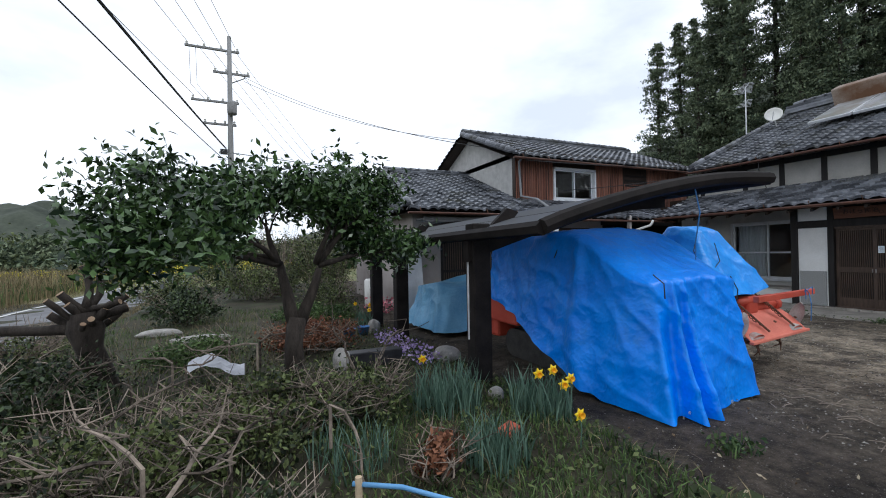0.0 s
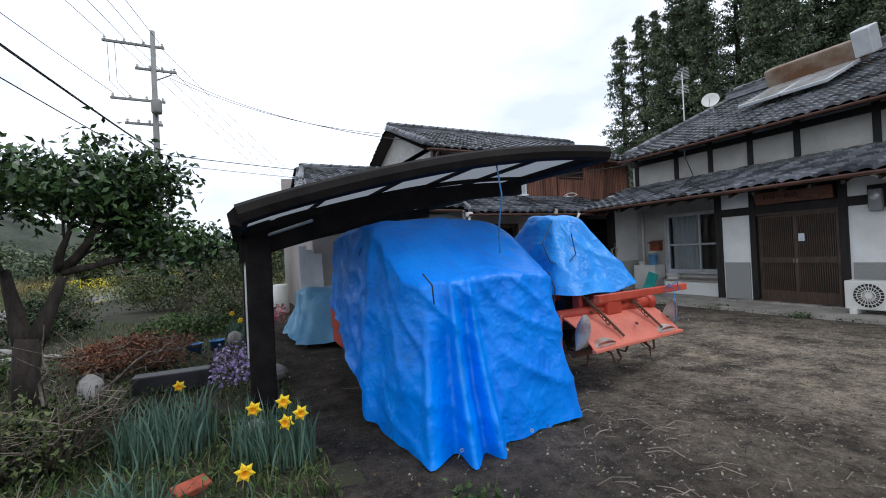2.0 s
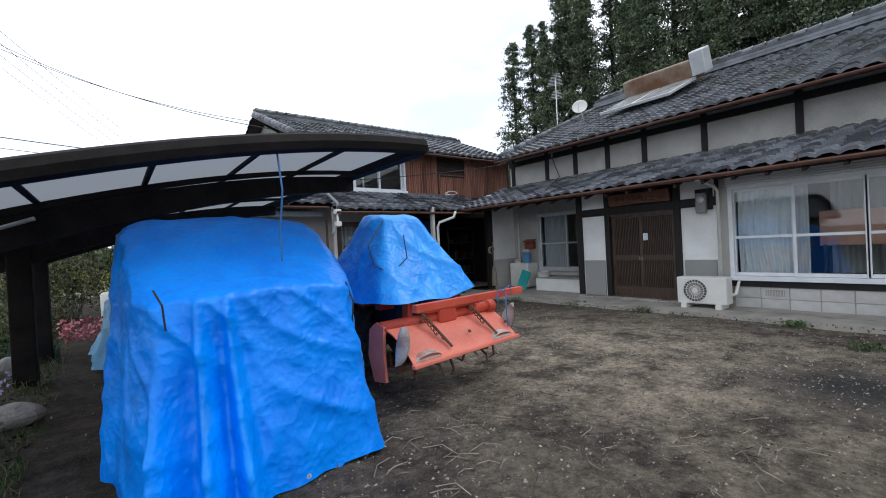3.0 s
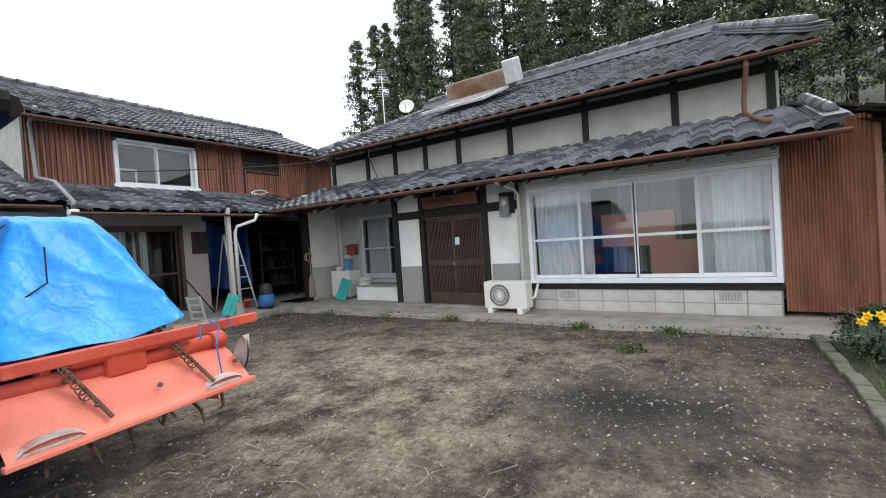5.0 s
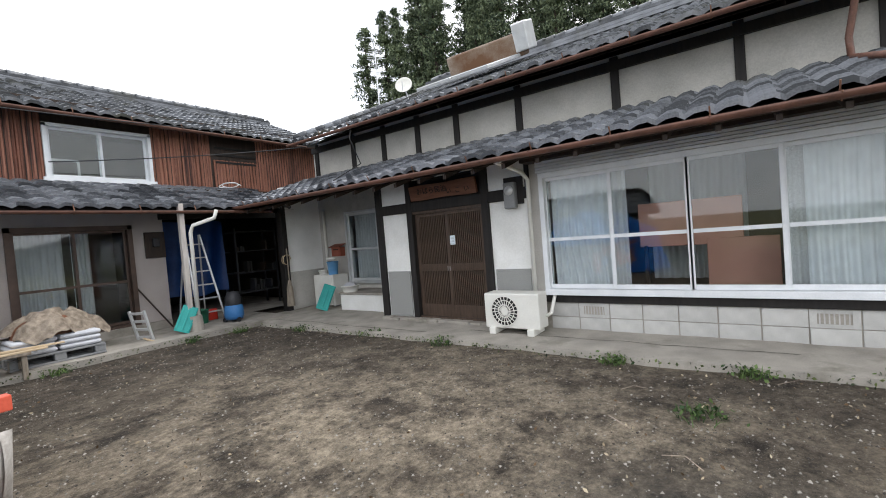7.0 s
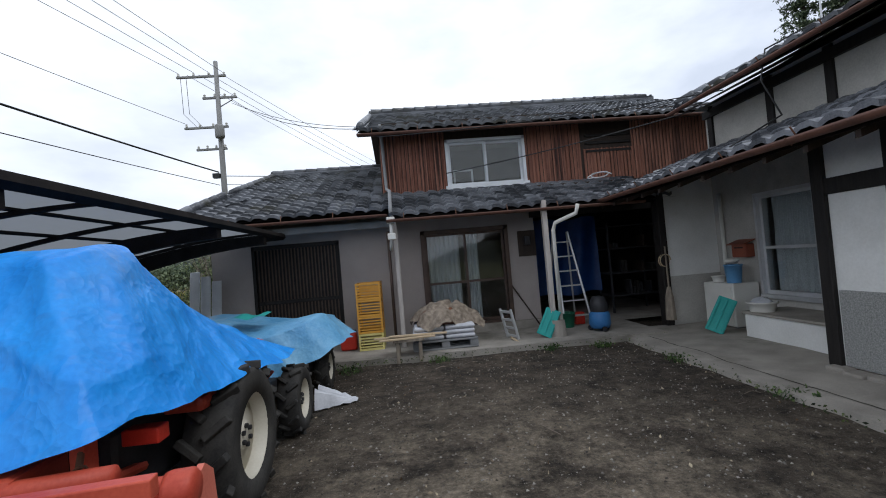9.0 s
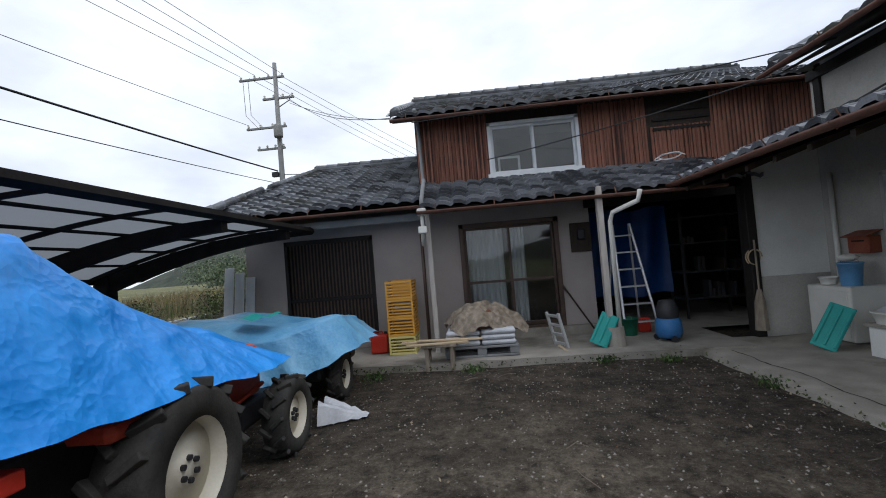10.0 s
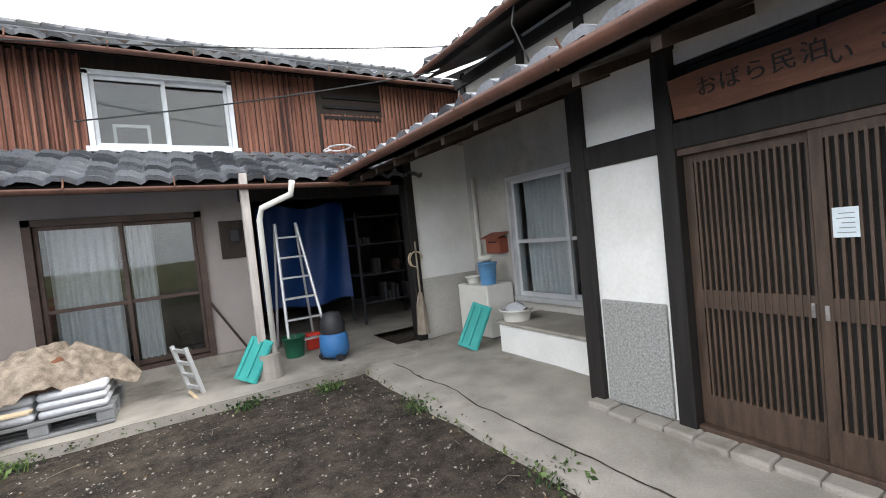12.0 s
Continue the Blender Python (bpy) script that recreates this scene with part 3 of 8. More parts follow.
def ridge(name, a, b, label, r=0.1, body=0.18, step=0.3, knob=True):
    """A ridge of stacked flat tiles under a row of round caps, with an ornament at its ends."""
    a, b = Vector(a), Vector(b)
    d = (b - a).normalized()
    s = Vector((0, 0, 1)).cross(d).normalized() if abs(d.z) < 0.95 else Vector((1, 0, 0))
    up = d.cross(s) * (1 if d.cross(s).z > 0 else -1)
    base = thing(name, a, label, "roof ridge")
    tagged(base, kind="structure")
    m = Mesh()
    for k, hw in enumerate((0.15, 0.135, 0.12)):
        z0, z1 = k * body / 3, (k + 1) * body / 3 - 0.012
        p = [a + s * sx * hw + up * z for z in (z0, z1) for sx in (-1, 1)] + [b + s * sx * hw + up * z for z in (z0, z1) for sx in (-1, 1)]
        m.add(p, [(0, 1, 3, 2), (4, 6, 7, 5), (0, 4, 5, 1), (2, 3, 7, 6), (0, 2, 6, 4), (1, 5, 7, 3)])
    m.put("stacked_courses", TILE, base)
    m = Mesh()
    k = max(1, int((b - a).length / step))
    for i in range(k):
        p, q = a + d * (i * step), a + d * ((i + 1.1) * step)
        m.tube([p + up * (body + 0.005), p + up * (body + 0.01) + d * 0.05, q + up * body], [r * 1.12, r, r * 0.92], 10)
    m.put("cap_tiles", TILE, base, smooth=True)
    if knob:
        for e, sg in ((a, -1), (b, 1)):
            m = Mesh()
            m.box(-0.04, 0.04, -0.11, 0.11, -0.04, 0.16, roof_end(e, d, s, up, sg), 0.03)
            m.box(-0.04, 0.04, -0.05, 0.05, 0.15, 0.22, roof_end(e, d, s, up, sg), 0.035)
            m.put("end_ornament", TILE, base)
    return base


def roof_end(e, d, s, up, sg):
    o = e + d * sg * 0.03
    return Matrix(((d.x, s.x, up.x, o.x), (d.y, s.y, up.y, o.y), (d.z, s.z, up.z, o.z), (0, 0, 0, 1)))


def wall(name, x0, x1, y0, y1, z0, z1, material, label="", holes=(), axis="y", bev=0.0):
    """A thick wall along one axis with openings (a0, a1, z0, z1) that go through it."""
    m = Mesh()
    lo, hi = (y0, y1) if axis == "y" else (x0, x1)
    cuts = sorted({lo, hi, *[h[0] for h in holes], *[h[1] for h in holes]})
    for a, b in zip(cuts[:-1], cuts[1:]):
        zs = [(z0, z1)]
        for h in holes:
            if h[0] <= a + 1e-6 and b <= h[1] + 1e-6:
                zs = [q for s in zs for q in ((s[0], min(s[1], h[2])), (max(s[0], h[3]), s[1])) if q[1] - q[0] > 1e-4]
        for c, d in zs:
            m.box(x0, x1, a, b, c, d) if axis == "y" else m.box(a, b, y0, y1, c, d)
    return structure(m.put(name, material), label)


FX = 8.56        # front wall of the main house
AY = 18.16       # front wall of the annex
AU = 18.52       # front wall of its upper storey

# ---- main house walls ----
wall("wall_front_window", FX, FX + 0.14, 7.05, 10.9, 0.5, 2.75, OLDPLASTER, "main house wall round the bay window", holes=[(7.16, 10.66, 0.6, 2.2)])
wall("wall_front_panel_right", FX, FX + 0.14, 10.9, 11.56, 0.12, 2.75, PLASTER, "white plastered panel beside the entrance")
wall("wall_front_panel_left", FX, FX + 0.14, 13.2, 13.8, 0.12, 2.75, PLASTER, "white plastered panel beside the entrance")
wall("wall_over_door", FX + 0.03, FX + 0.13, 11.56, 13.2, 2.5, 2.75, PLASTER, "white plaster strip over the entrance transom")
for y0, y1 in ((10.95, 11.52), (13.24, 13.76)):
    m = Mesh()
    m.box(FX - 0.025, FX + 0.01, y0, y1, 0.13, 0.93, bev=0.006)
    structure(m.put("trim_dado", PEBBLE), "grey pebble-dash dado panel")
for n, (y0, y1, z0, z1, pr) in enumerate(((13.79, 13.93, 0.1, 2.78, 0.05), (13.08, 13.2, 0.1, 2.78, 0.045), (11.56, 11.69, 0.1, 2.78, 0.045), (10.88, 10.95, 1.95, 2.78, 0.03))):
    m = Mesh()
    m.box(FX - pr, FX + 0.16, y0, y1, z0, z1, bev=0.01)
    structure(m.put("trim_post", BLACKWOOD), "black-stained timber post")
m = Mesh()
m.box(FX - 0.038, FX + 0.15, 10.9, 13.9, 1.95, 2.12, bev=0.01)
structure(m.put("trim_beam", BLACKWOOD), "black-stained timber lintel across the entrance")
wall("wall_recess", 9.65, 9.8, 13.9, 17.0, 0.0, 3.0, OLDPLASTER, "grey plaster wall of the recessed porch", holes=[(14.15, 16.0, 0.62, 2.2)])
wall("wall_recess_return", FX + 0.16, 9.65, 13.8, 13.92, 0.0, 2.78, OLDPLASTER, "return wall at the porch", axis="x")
wall("wall_wing", 8.66, 9.65, 16.97, 17.12, 0.0, 2.9, PLASTER, "pale plaster wing wall by the open shed", axis="x")
m = Mesh()
m.box(8.64, 9.64, 16.95, 16.975, 0.05, 0.95)
structure(m.put("trim_wing_dado", OLDPLASTER), "grey rendered base of the wing wall")
m = Mesh()
m.box(8.55, 8.68, 16.93, 17.14, 0.0, 2.85, bev=0.012)
structure(m.put("trim_wing_post", BLACKWOOD), "dark timber post at the shed corner")
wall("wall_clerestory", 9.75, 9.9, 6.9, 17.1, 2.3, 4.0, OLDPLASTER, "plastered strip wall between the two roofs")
for y in (7.0, 8.35, 9.9, 11.5, 12.8, 13.75, 14.7, 15.65, 16.95):
    m = Mesh()
    m.box(9.71, 9.76, y - 0.06, y + 0.06, 2.9, 3.98, bev=0.008)
    structure(m.put("trim_clerestory_post", BLACKWOOD), "dark timber post in the strip wall")
m = Mesh()
m.box(9.69, 9.76, 6.9, 17.1, 3.78, 3.92)
structure(m.put("trim_clerestory_beam", BLACKWOOD), "dark timber wall plate under the upper eave")
wall("wall_side", FX, 20.0, 6.1, 6.24, 0.0, 2.5, RUSTSHEET, "brown corrugated side wall of the main house", axis="x")
wall("wall_side_upper", 9.9, 20.0, 6.95, 7.09, 2.3, 4.0, OLDPLASTER, "plastered upper side wall of the main house", axis="x")
roof_slope("roof_side", (20.0, 5.6, 2.42), (-1, 0, 0), (0, 1.35, 0.72), 12.4, 1.5, "short side pent roof of grey clay tiles", right=lambda t: 12.4 - 1.35 * t)
wall("wall_house_north", 9.9, 20.0, 17.0, 17.14, 0.0, 4.0, OLDPLASTER, "north wall of the main house", axis="x")
wall("wall_house_back", 20.0, 20.15, 6.22, 17.14, 0.0, 4.0, OLDPLASTER, "back wall of the main house")
m = Mesh()
m.box(FX + 0.2, 19.9, 6.4, 13.7, 2.78, 2.84)
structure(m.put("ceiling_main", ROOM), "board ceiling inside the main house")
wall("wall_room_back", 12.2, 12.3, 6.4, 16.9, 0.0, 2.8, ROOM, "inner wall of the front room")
m = Mesh()
m.box(FX + 0.15, 12.2, 6.4, 13.75, 0.3, 0.42)
m.box(9.85, 12.2, 13.75, 16.9, 0.3, 0.42)
structure(m.put("floor_main", OLDWOOD), "wooden floor inside the main house")

# corrugated panel right of the bay window, with its ribs
m = Mesh()
prof = [(6.12 + 0.93 * i / 96, 0.012 * math.sin(i * 2 * math.pi / 4)) for i in range(97)]
m.add([(FX - 0.02 + h, y, z) for y, h in prof for z in (0.16, 2.7)], [(2 * i, 2 * i + 1, 2 * i + 3, 2 * i + 2) for i in range(96)])
structure(m.put("wall_corrugated", RUSTSHEET), "brown corrugated metal wall panel")
m = Mesh()
m.box(FX - 0.05, FX + 0.05, 6.05, 6.12, 0.1, 2.6, bev=0.008)
structure(m.put("trim_corner_post", RUSTSHEET), "brown corner post")

# concrete block footing below the bay window
foot = thing("block_footing", (FX, 9.0, 0.05), "low footing of two courses of grey concrete blocks", "footing")
tagged(foot, kind="structure")
m = Mesh()
m.box(FX + 0.012, FX + 0.2, 7.08, 10.9, 0.03, 0.46)
m.put("mortar", CONCRETE, foot)
blk = Mesh().box(-0.05, 0.0, 0, 0.388, 0, 0.192, bev=0.006).data("block", BLOCK)
for row in range(2):
    for i in range(9):
        y = 7.1 + 0.4 * i
        if row == 1 and i in (1, 7):
            continue
        ob = new("block", blk)
        ob.parent = foot
        ob.matrix_parent_inverse = Matrix.Translation(-foot.location)
        ob.matrix_basis = Matrix.Translation((FX + 0.05 + rnd(-0.004, 0.004), y, 0.05 + 0.2 * row))
for i in (1, 7):
    y = 7.1 + 0.4 * i
    v = Mesh()
    v.box(FX + 0.002, FX + 0.05, y, y + 0.06, 0.25, 0.44).box(FX + 0.002, FX + 0.05, y + 0.33, y + 0.39, 0.25, 0.44).box(FX + 0.002, FX + 0.05, y + 0.06, y + 0.33, 0.25, 0.29).box(FX + 0.002, FX + 0.05, y + 0.06, y + 0.33, 0.40, 0.44)
    vent = v.put("vent_block", BLOCK, foot, "vent block with upright bars")
    for k in range(7):
        b = Mesh()
        b.box(FX + 0.01, FX + 0.03, y + 0.075 + k * 0.038, y + 0.088 + k * 0.038, 0.29, 0.40)
        b.put("vent_bar", BLOCK, vent)
    b = Mesh()
    b.box(FX + 0.04, FX + 0.05, y + 0.06, y + 0.33, 0.29, 0.40)
    b.put("vent_back", DARK, vent)
m = Mesh()
m.box(FX - 0.03, FX + 0.15, 7.06, 10.92, 0.452, 0.56, bev=0.01)
structure(m.put("trim_sill_beam", BLACKWOOD), "dark timber sill beam under the bay window")

# concrete apron along the house
apron = Mesh()


def apron_fn(u, v):
    y = 6.1 + 10.95 * u
    x0 = 7.58 - 0.08 * smooth01(12, 16, y) + 0.05 * noise.noise((y * 2.2, 2, 3))
    x = x0 + (9.7 - x0) * v
    return (x, y, 0.065 + 0.012 * noise.noise((x * 2, y * 2, 4)) + 0.03 * v)


apron.grid(apron_fn, 80, 10)
apron.grid(lambda u, v: (apron_fn(u, 0)[0] - 0.015 * (1 - v), apron_fn(u, 0)[1], -0.05 + (apron_fn(u, 0)[2] + 0.05) * v), 80, 2)
structure(apron.put("pavement_apron", CONCRETE), "cracked concrete apron along the main house")
CRACK = mat("crack_dirt", (0.018, 0.016, 0.012), (0.06, 0.055, 0.035), 0.95, 20, 90, 0.3)
for cx0, y0, y1, cw in ((7.82, 12.4, 16.3, 0.01), (8.1, 8.0, 11.8, 0.008)):
    m = Mesh()
    for k in range(60):
        ya, yb = y0 + (y1 - y0) * k / 60, y0 + (y1 - y0) * (k + 1) / 60
        pts = []
        for yy in (ya, yb):
            xx = cx0 + 0.06 * noise.noise((yy * 1.7, 3, cx0)) + 0.02 * noise.noise((yy * 7, 5, cx0))
            w = cw * (0.5 + abs(noise.noise((yy * 4, 9, cx0))) * 1.6)
            v0 = (xx - 7.55) / 2.15
            zz = 0.065 + 0.012 * noise.noise((xx * 2, yy * 2, 4)) + 0.03 * v0 + 0.005
            pts += [(xx - w, yy, zz), (xx + w, yy, zz)]
        m.add(pts, [(0, 1, 3, 2)])
    structure(m.put("trim_crack", CRACK), "dirt-filled crack along the concrete apron")
m = Mesh()
for i in range(14):
    y = 10.95 + i * 0.21
    m.box(8.4 + rnd(-0.025, 0.025), FX + 0.1, y, y + 0.207, 0.02, 0.118 + rnd(-0.008, 0.008), bev=0.018)
structure(m.put("trim_door_plinth", CONCRETE), "worn stone plinth under the entrance")
m = Mesh()
m.grid(lambda u, v: (0.1 + 8.1 * u, 16.62 - 0.22 * u + 0.04 * noise.noise((u * 20, 1, 1)) + 1.75 * v, 0.10 + 0.01 * noise.noise((u * 16, v * 3, 2))), 60, 8)
m.grid(lambda u, v: (0.1 + 8.1 * u, 16.61 - 0.22 * u + 0.04 * noise.noise((u * 20, 1, 1)), -0.05 + v * (0.15 + 0.01 * noise.noise((u * 16, 0, 2)))), 60, 2)
structure(m.put("pavement_annex", CONCRETE), "worn concrete walk in front of the annex")
m = Mesh()
m.grid(lambda u, v: (6.5 + 3.6 * u, 17.9 + 5.2 * v, 0.09), 2, 2)
structure(m.put("floor_shed", CONCRETE), "concrete floor of the open shed")

# ---- main house roofs ----
roof_slope("roof_lower", (7.62, 6.55, 2.46), (0, 1, 0), (2.13, 0, 0.72), 10.75, 2.25, "lower pent roof of grey clay tiles", singles=300)
roof_slope("roof_upper", (9.0, 6.45, 3.92), (0, 1, 0), (5.55, 0, 2.42), 10.5, 6.05, "main roof slope of grey clay tiles", sag=0.05, left=lambda t: 0.19 * t)
roof_slope("roof_upper_back", (20.1, 6.75, 3.92), (0, 1, 0), (-5.55, 0, 2.42), 10.2, 6.05, "rear roof slope of grey clay tiles")
ridge("roof_ridge_main", (14.55, 7.65, 6.36), (14.55, 16.9, 6.36), "grey tiled main ridge", r=0.11, body=0.28)
ridge("roof_ridge_hip", (14.4, 7.65, 6.3), (8.98, 6.5, 4.0), "descending grey ridge at the roof end", r=0.08, body=0.12, knob=False)
ridge("roof_verge_north", (14.4, 16.9, 6.25), (9.1, 16.9, 4.0), "verge of round grey tiles", r=0.08, body=0.06, knob=False)
ridge("roof_verge_lower", (9.7, 6.6, 3.18), (7.7, 6.6, 2.55), "verge of round grey tiles on the pent roof", r=0.08, body=0.06, knob=False)
m = Mesh()
m.add([(9.4, 16.95, 3.9), (14.55, 16.95, 6.2), (19.7, 16.95, 3.9)], [(0, 1, 2)])
m.add([(9.4, 7.0, 3.9), (14.55, 7.55, 6.2), (19.7, 7.0, 3.9)], [(0, 2, 1)])
structure(m.put("wall_gables", OLDPLASTER), "plaster gable of the main house")


def gutter(name, a, b, label, material=None, r=0.06, hooks=0.9):
    a, b = Vector(a), Vector(b)
    d = (b - a).normalized()
    s = d.cross(Vector((0, 0, 1))).normalized()
    base = thing(name, a, label, "gutter")
    m = Mesh()
    n = 8
    ring = [(-r * math.cos(math.pi * k / n), -r * math.sin(math.pi * k / n)) for k in range(n + 1)]
    ring += [(p[0] * 0.88, p[1] * 0.88) for p in reversed(ring)]
    vs = [e + s * p[0] + Vector((0, 0, p[1])) for e in (a, b) for p in ring]
    k = len(ring)
    m.add(vs, [(i, (i + 1) % k, k + (i + 1) % k, k + i) for i in range(k)])
    m.put("channel", material or GUTTER, base, smooth=True)
    cnt = int((b - a).length / hooks)
    for i in range(cnt):
        p = a + d * (0.3 + i * hooks)
        h = Mesh()
        h.tube([p + Vector((0, 0, 0.1)), p + s * (r * 1.05) + Vector((0, 0, 0.0)), p + Vector((0, 0, -r * 1.1)), p - s * (r * 1.05)], 0.008, 5)
        h.put("hook", RUST, base)
    return base


gutter("gutter", (7.54, 6.5, 2.40), (7.54, 17.3, 2.44), "brown half-round eave gutter on the pent roof")
gutter("gutter", (8.9, 6.5, 3.85), (8.9, 16.9, 3.87), "brown half-round gutter under the upper eave", r=0.05)
# rafter ends below the pent roof
raf = thing("eave_rafters", (8.1, 12, 2.5), "dark rafters under the pent roof eave", "rafters")
tagged(raf, kind="structure")
for i in range(24):
    y = 6.7 + i * 0.455
    q = Mesh()
    q.add([(x, yy, 2.46 + (x - 7.62) * 0.338 - 0.13 + dz) for x in (7.66, 9.7) for yy in (y, y + 0.05) for dz in (-0.06, 0.0)], [(0, 1, 3, 2), (4, 6, 7, 5), (0, 4, 5, 1), (2, 3, 7, 6), (0, 2, 6, 4), (1, 5, 7, 3)])
    q.put("rafter", DARKWOOD, raf)
m = Mesh()
m.box(8.3, FX + 0.1, 7.05, 10.9, 2.42, 2.6)
structure(m.put("trim_eave_band", DARKWOOD), "dark band above the bay window")

# ---- annex walls ----
wall("wall_annex_front", 0.2, 6.62, AY, AY + 0.15, 0.0, 2.75, MORTAR, "greige mortar front wall of the annex", holes=[(1.0, 2.63, 0.38, 2.1), (4.32, 6.02, 0.3, 2.15)], axis="x")
wall("wall_annex_upper", 3.58, 11.2, AU - 0.02, AU + 0.13, 2.75, 4.55, DARKWOOD, "upper wall of the annex behind corrugated sheet", holes=[(5.0, 6.62, 3.12, 4.05)], axis="x")
wall("wall_annex_gable", 3.58, 3.7, AU + 0.13, 24.0, 2.3, 4.45, BLOCK, "blue-grey gable wall of the annex upper storey")
m = Mesh()
m.add([(x, y, z) for x in (3.58, 3.68) for y, z in ((18.2, 4.3), (21.25, 5.62), (24.3, 4.3))], [(0, 1, 2), (3, 5, 4), (0, 3, 4, 1), (1, 4, 5, 2), (0, 2, 5, 3)])
structure(m.put("wall_annex_gable_top", BLOCK), "blue-grey gable triangle of the annex")
wall("wall_annex_west", 0.2, 0.34, AY + 0.15, 24.3, 0.0, 2.7, MORTAR, "greige side wall of the annex")
wall("wall_annex_back", 0.2, 11.2, 24.3, 24.45, 0.0, 4.4, MORTAR, "rear wall of the annex", axis="x")
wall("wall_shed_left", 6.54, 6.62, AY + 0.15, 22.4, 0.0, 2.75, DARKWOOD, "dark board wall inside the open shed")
# rear wall coloured near-black in place of the shed's own shade
wall("wall_shed_back", 6.54, 11.2, 22.4, 22.5, 0.0, 3.2, DARK, "rear wall of the open shed, coloured near-black in place of shade", axis="x")
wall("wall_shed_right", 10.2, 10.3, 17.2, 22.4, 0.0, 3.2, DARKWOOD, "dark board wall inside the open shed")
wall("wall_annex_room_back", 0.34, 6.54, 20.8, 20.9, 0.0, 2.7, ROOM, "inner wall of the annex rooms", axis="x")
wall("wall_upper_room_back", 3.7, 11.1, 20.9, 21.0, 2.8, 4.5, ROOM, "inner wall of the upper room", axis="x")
m = Mesh()
m.box(0.34, 11.1, AY + 0.15, 24.3, 2.76, 2.84)
structure(m.put("ceiling_annex", DARKWOOD), "board ceiling of the annex ground floor")
m = Mesh()
m.box(3.7, 11.1, AU + 0.15, 24.3, 4.46, 4.52)
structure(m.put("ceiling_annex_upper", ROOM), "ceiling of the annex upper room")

# ribbed rusty sheet of the upper storey: battens over sheet
sheet = thing("corrugated_cladding", (3.58, AU - 0.02, 2.95), "rusty red-brown corrugated sheet with upright battens", "cladding")
tagged(sheet, kind="structure")


def cladding(x0, x1, z0, z1):
    m = Mesh()
    k = max(4, int((x1 - x0) / 0.0125))
    k -= k % 2
    m.add([(x0 + (x1 - x0) * i / k, AU - 0.028 - 0.010 * math.sin(i * math.pi / 3), z) for i in range(k + 1) for z in (z0, z1)], [(2 * i, 2 * i + 1, 2 * i + 3, 2 * i + 2) for i in range(k)])
    m.put("sheet", RUSTDARK, sheet)


for q in ((3.6, 4.96, 2.96, 4.28), (6.68, 7.9, 3.0, 4.28), (7.97, 9.05, 3.06, 3.72), (9.05, 11.1, 2.98, 4.28), (4.96, 6.68, 2.96, 3.08)):
    cladding(*q)
batt = Mesh().box(-0.012, 0.012, -0.02, 0.0, 0, 1.0).data("batten", RUSTDARK)
for i in range(58):
    x = 3.66 + i * 0.098
    if 4.94 < x < 6.7:
        continue
    ob = new("batten", batt)
    ob.parent = sheet
    ob.matrix_parent_inverse = Matrix.Translation(-sheet.location)
    ob.matrix_basis = Matrix.Translation((x + rnd(-0.008, 0.008), AU - 0.036, 2.99 + rnd(0, 0.02))) @ Matrix.Diagonal((1, 1, (1.3 if x < 7.9 else 0.72), 1))

# ---- annex roofs ----
roof_slope("roof_annex_upper", (3.2, 18.05, 4.27), (1, 0, 0), (0, 3.2, 1.36), 8.2, 3.48, "upper annex roof of grey clay tiles")
roof_slope("roof_annex_upper_back", (3.2, 24.45, 4.27), (1, 0, 0), (0, -3.2, 1.36), 8.2, 3.48, "rear slope of the upper annex roof")
ridge("roof_ridge_annex", (3.3, 21.25, 5.6), (11.25, 21.25, 5.6), "grey tiled annex ridge", r=0.09, body=0.16)
ridge("roof_verge_annex", (3.26, 21.2, 5.58), (3.26, 18.1, 4.32), "verge of round grey tiles at the annex gable", r=0.08, body=0.06, knob=False)
gutter("gutter", (3.2, 17.98, 4.2), (11.3, 17.98, 4.2), "brown gutter under the upper annex eave", r=0.05)
roof_slope("roof_annex_lower", (3.75, 16.95, 2.42), (1, 0, 0), (0, 1.5, 0.62), 5.2, 1.65, "lower annex pent roof of weathered grey tiles", singles=300)
gutter("gutter", (3.7, 16.88, 2.36), (8.3, 16.88, 2.36), "brown gutter on the lower annex eave", r=0.05)
roof_slope("roof_annex_left", (-0.2, 17.3, 2.58), (1, 0, 0), (0, 4.2, 1.66), 4.2, 4.5, "low annex roof slope of grey clay tiles", left=lambda t: 0.15 * t)
roof_slope("roof_annex_left_back", (-0.2, 25.7, 2.58), (1, 0, 0), (0, -4.2, 1.66), 4.2, 4.5, "rear slope of the low annex roof", left=lambda t: 0.15 * t)
roof_slope("roof_annex_hip", (-0.25, 25.7, 2.58), (0, -1, 0), (1.1, 0, 0.62), 8.4, 1.25, "short hip slope at the annex end", left=lambda t: t * 1.5, right=lambda t: 8.4 - t * 1.5)
ridge("roof_ridge_left", (0.5, 21.5, 4.17), (3.58, 21.5, 4.17), "grey tiled ridge of the low annex roof", r=0.09, body=0.14)
ridge("roof_verge_left", (0.5, 21.4, 4.17), (0.14, 19.2, 3.36), "verge of round grey tiles", r=0.08, body=0.05, knob=False)
ridge("roof_hip_left", (0.14, 19.1, 3.33), (-0.2, 17.35, 2.64), "hip of round grey tiles", r=0.08, body=0.05, knob=False)
m = Mesh()
m.add([(0.72, 19.7, 3.45), (0.72, 21.5, 4.12), (0.72, 23.3, 3.45)], [(0, 1, 2)])
structure(m.put("wall_left_gable", DARKWOOD), "dark gable triangle of the low annex roof")
gutter("gutter", (-0.25, 17.23, 2.5), (3.7, 17.23, 2.5), "brown gutter under the low annex eave", r=0.05)
m = Mesh()
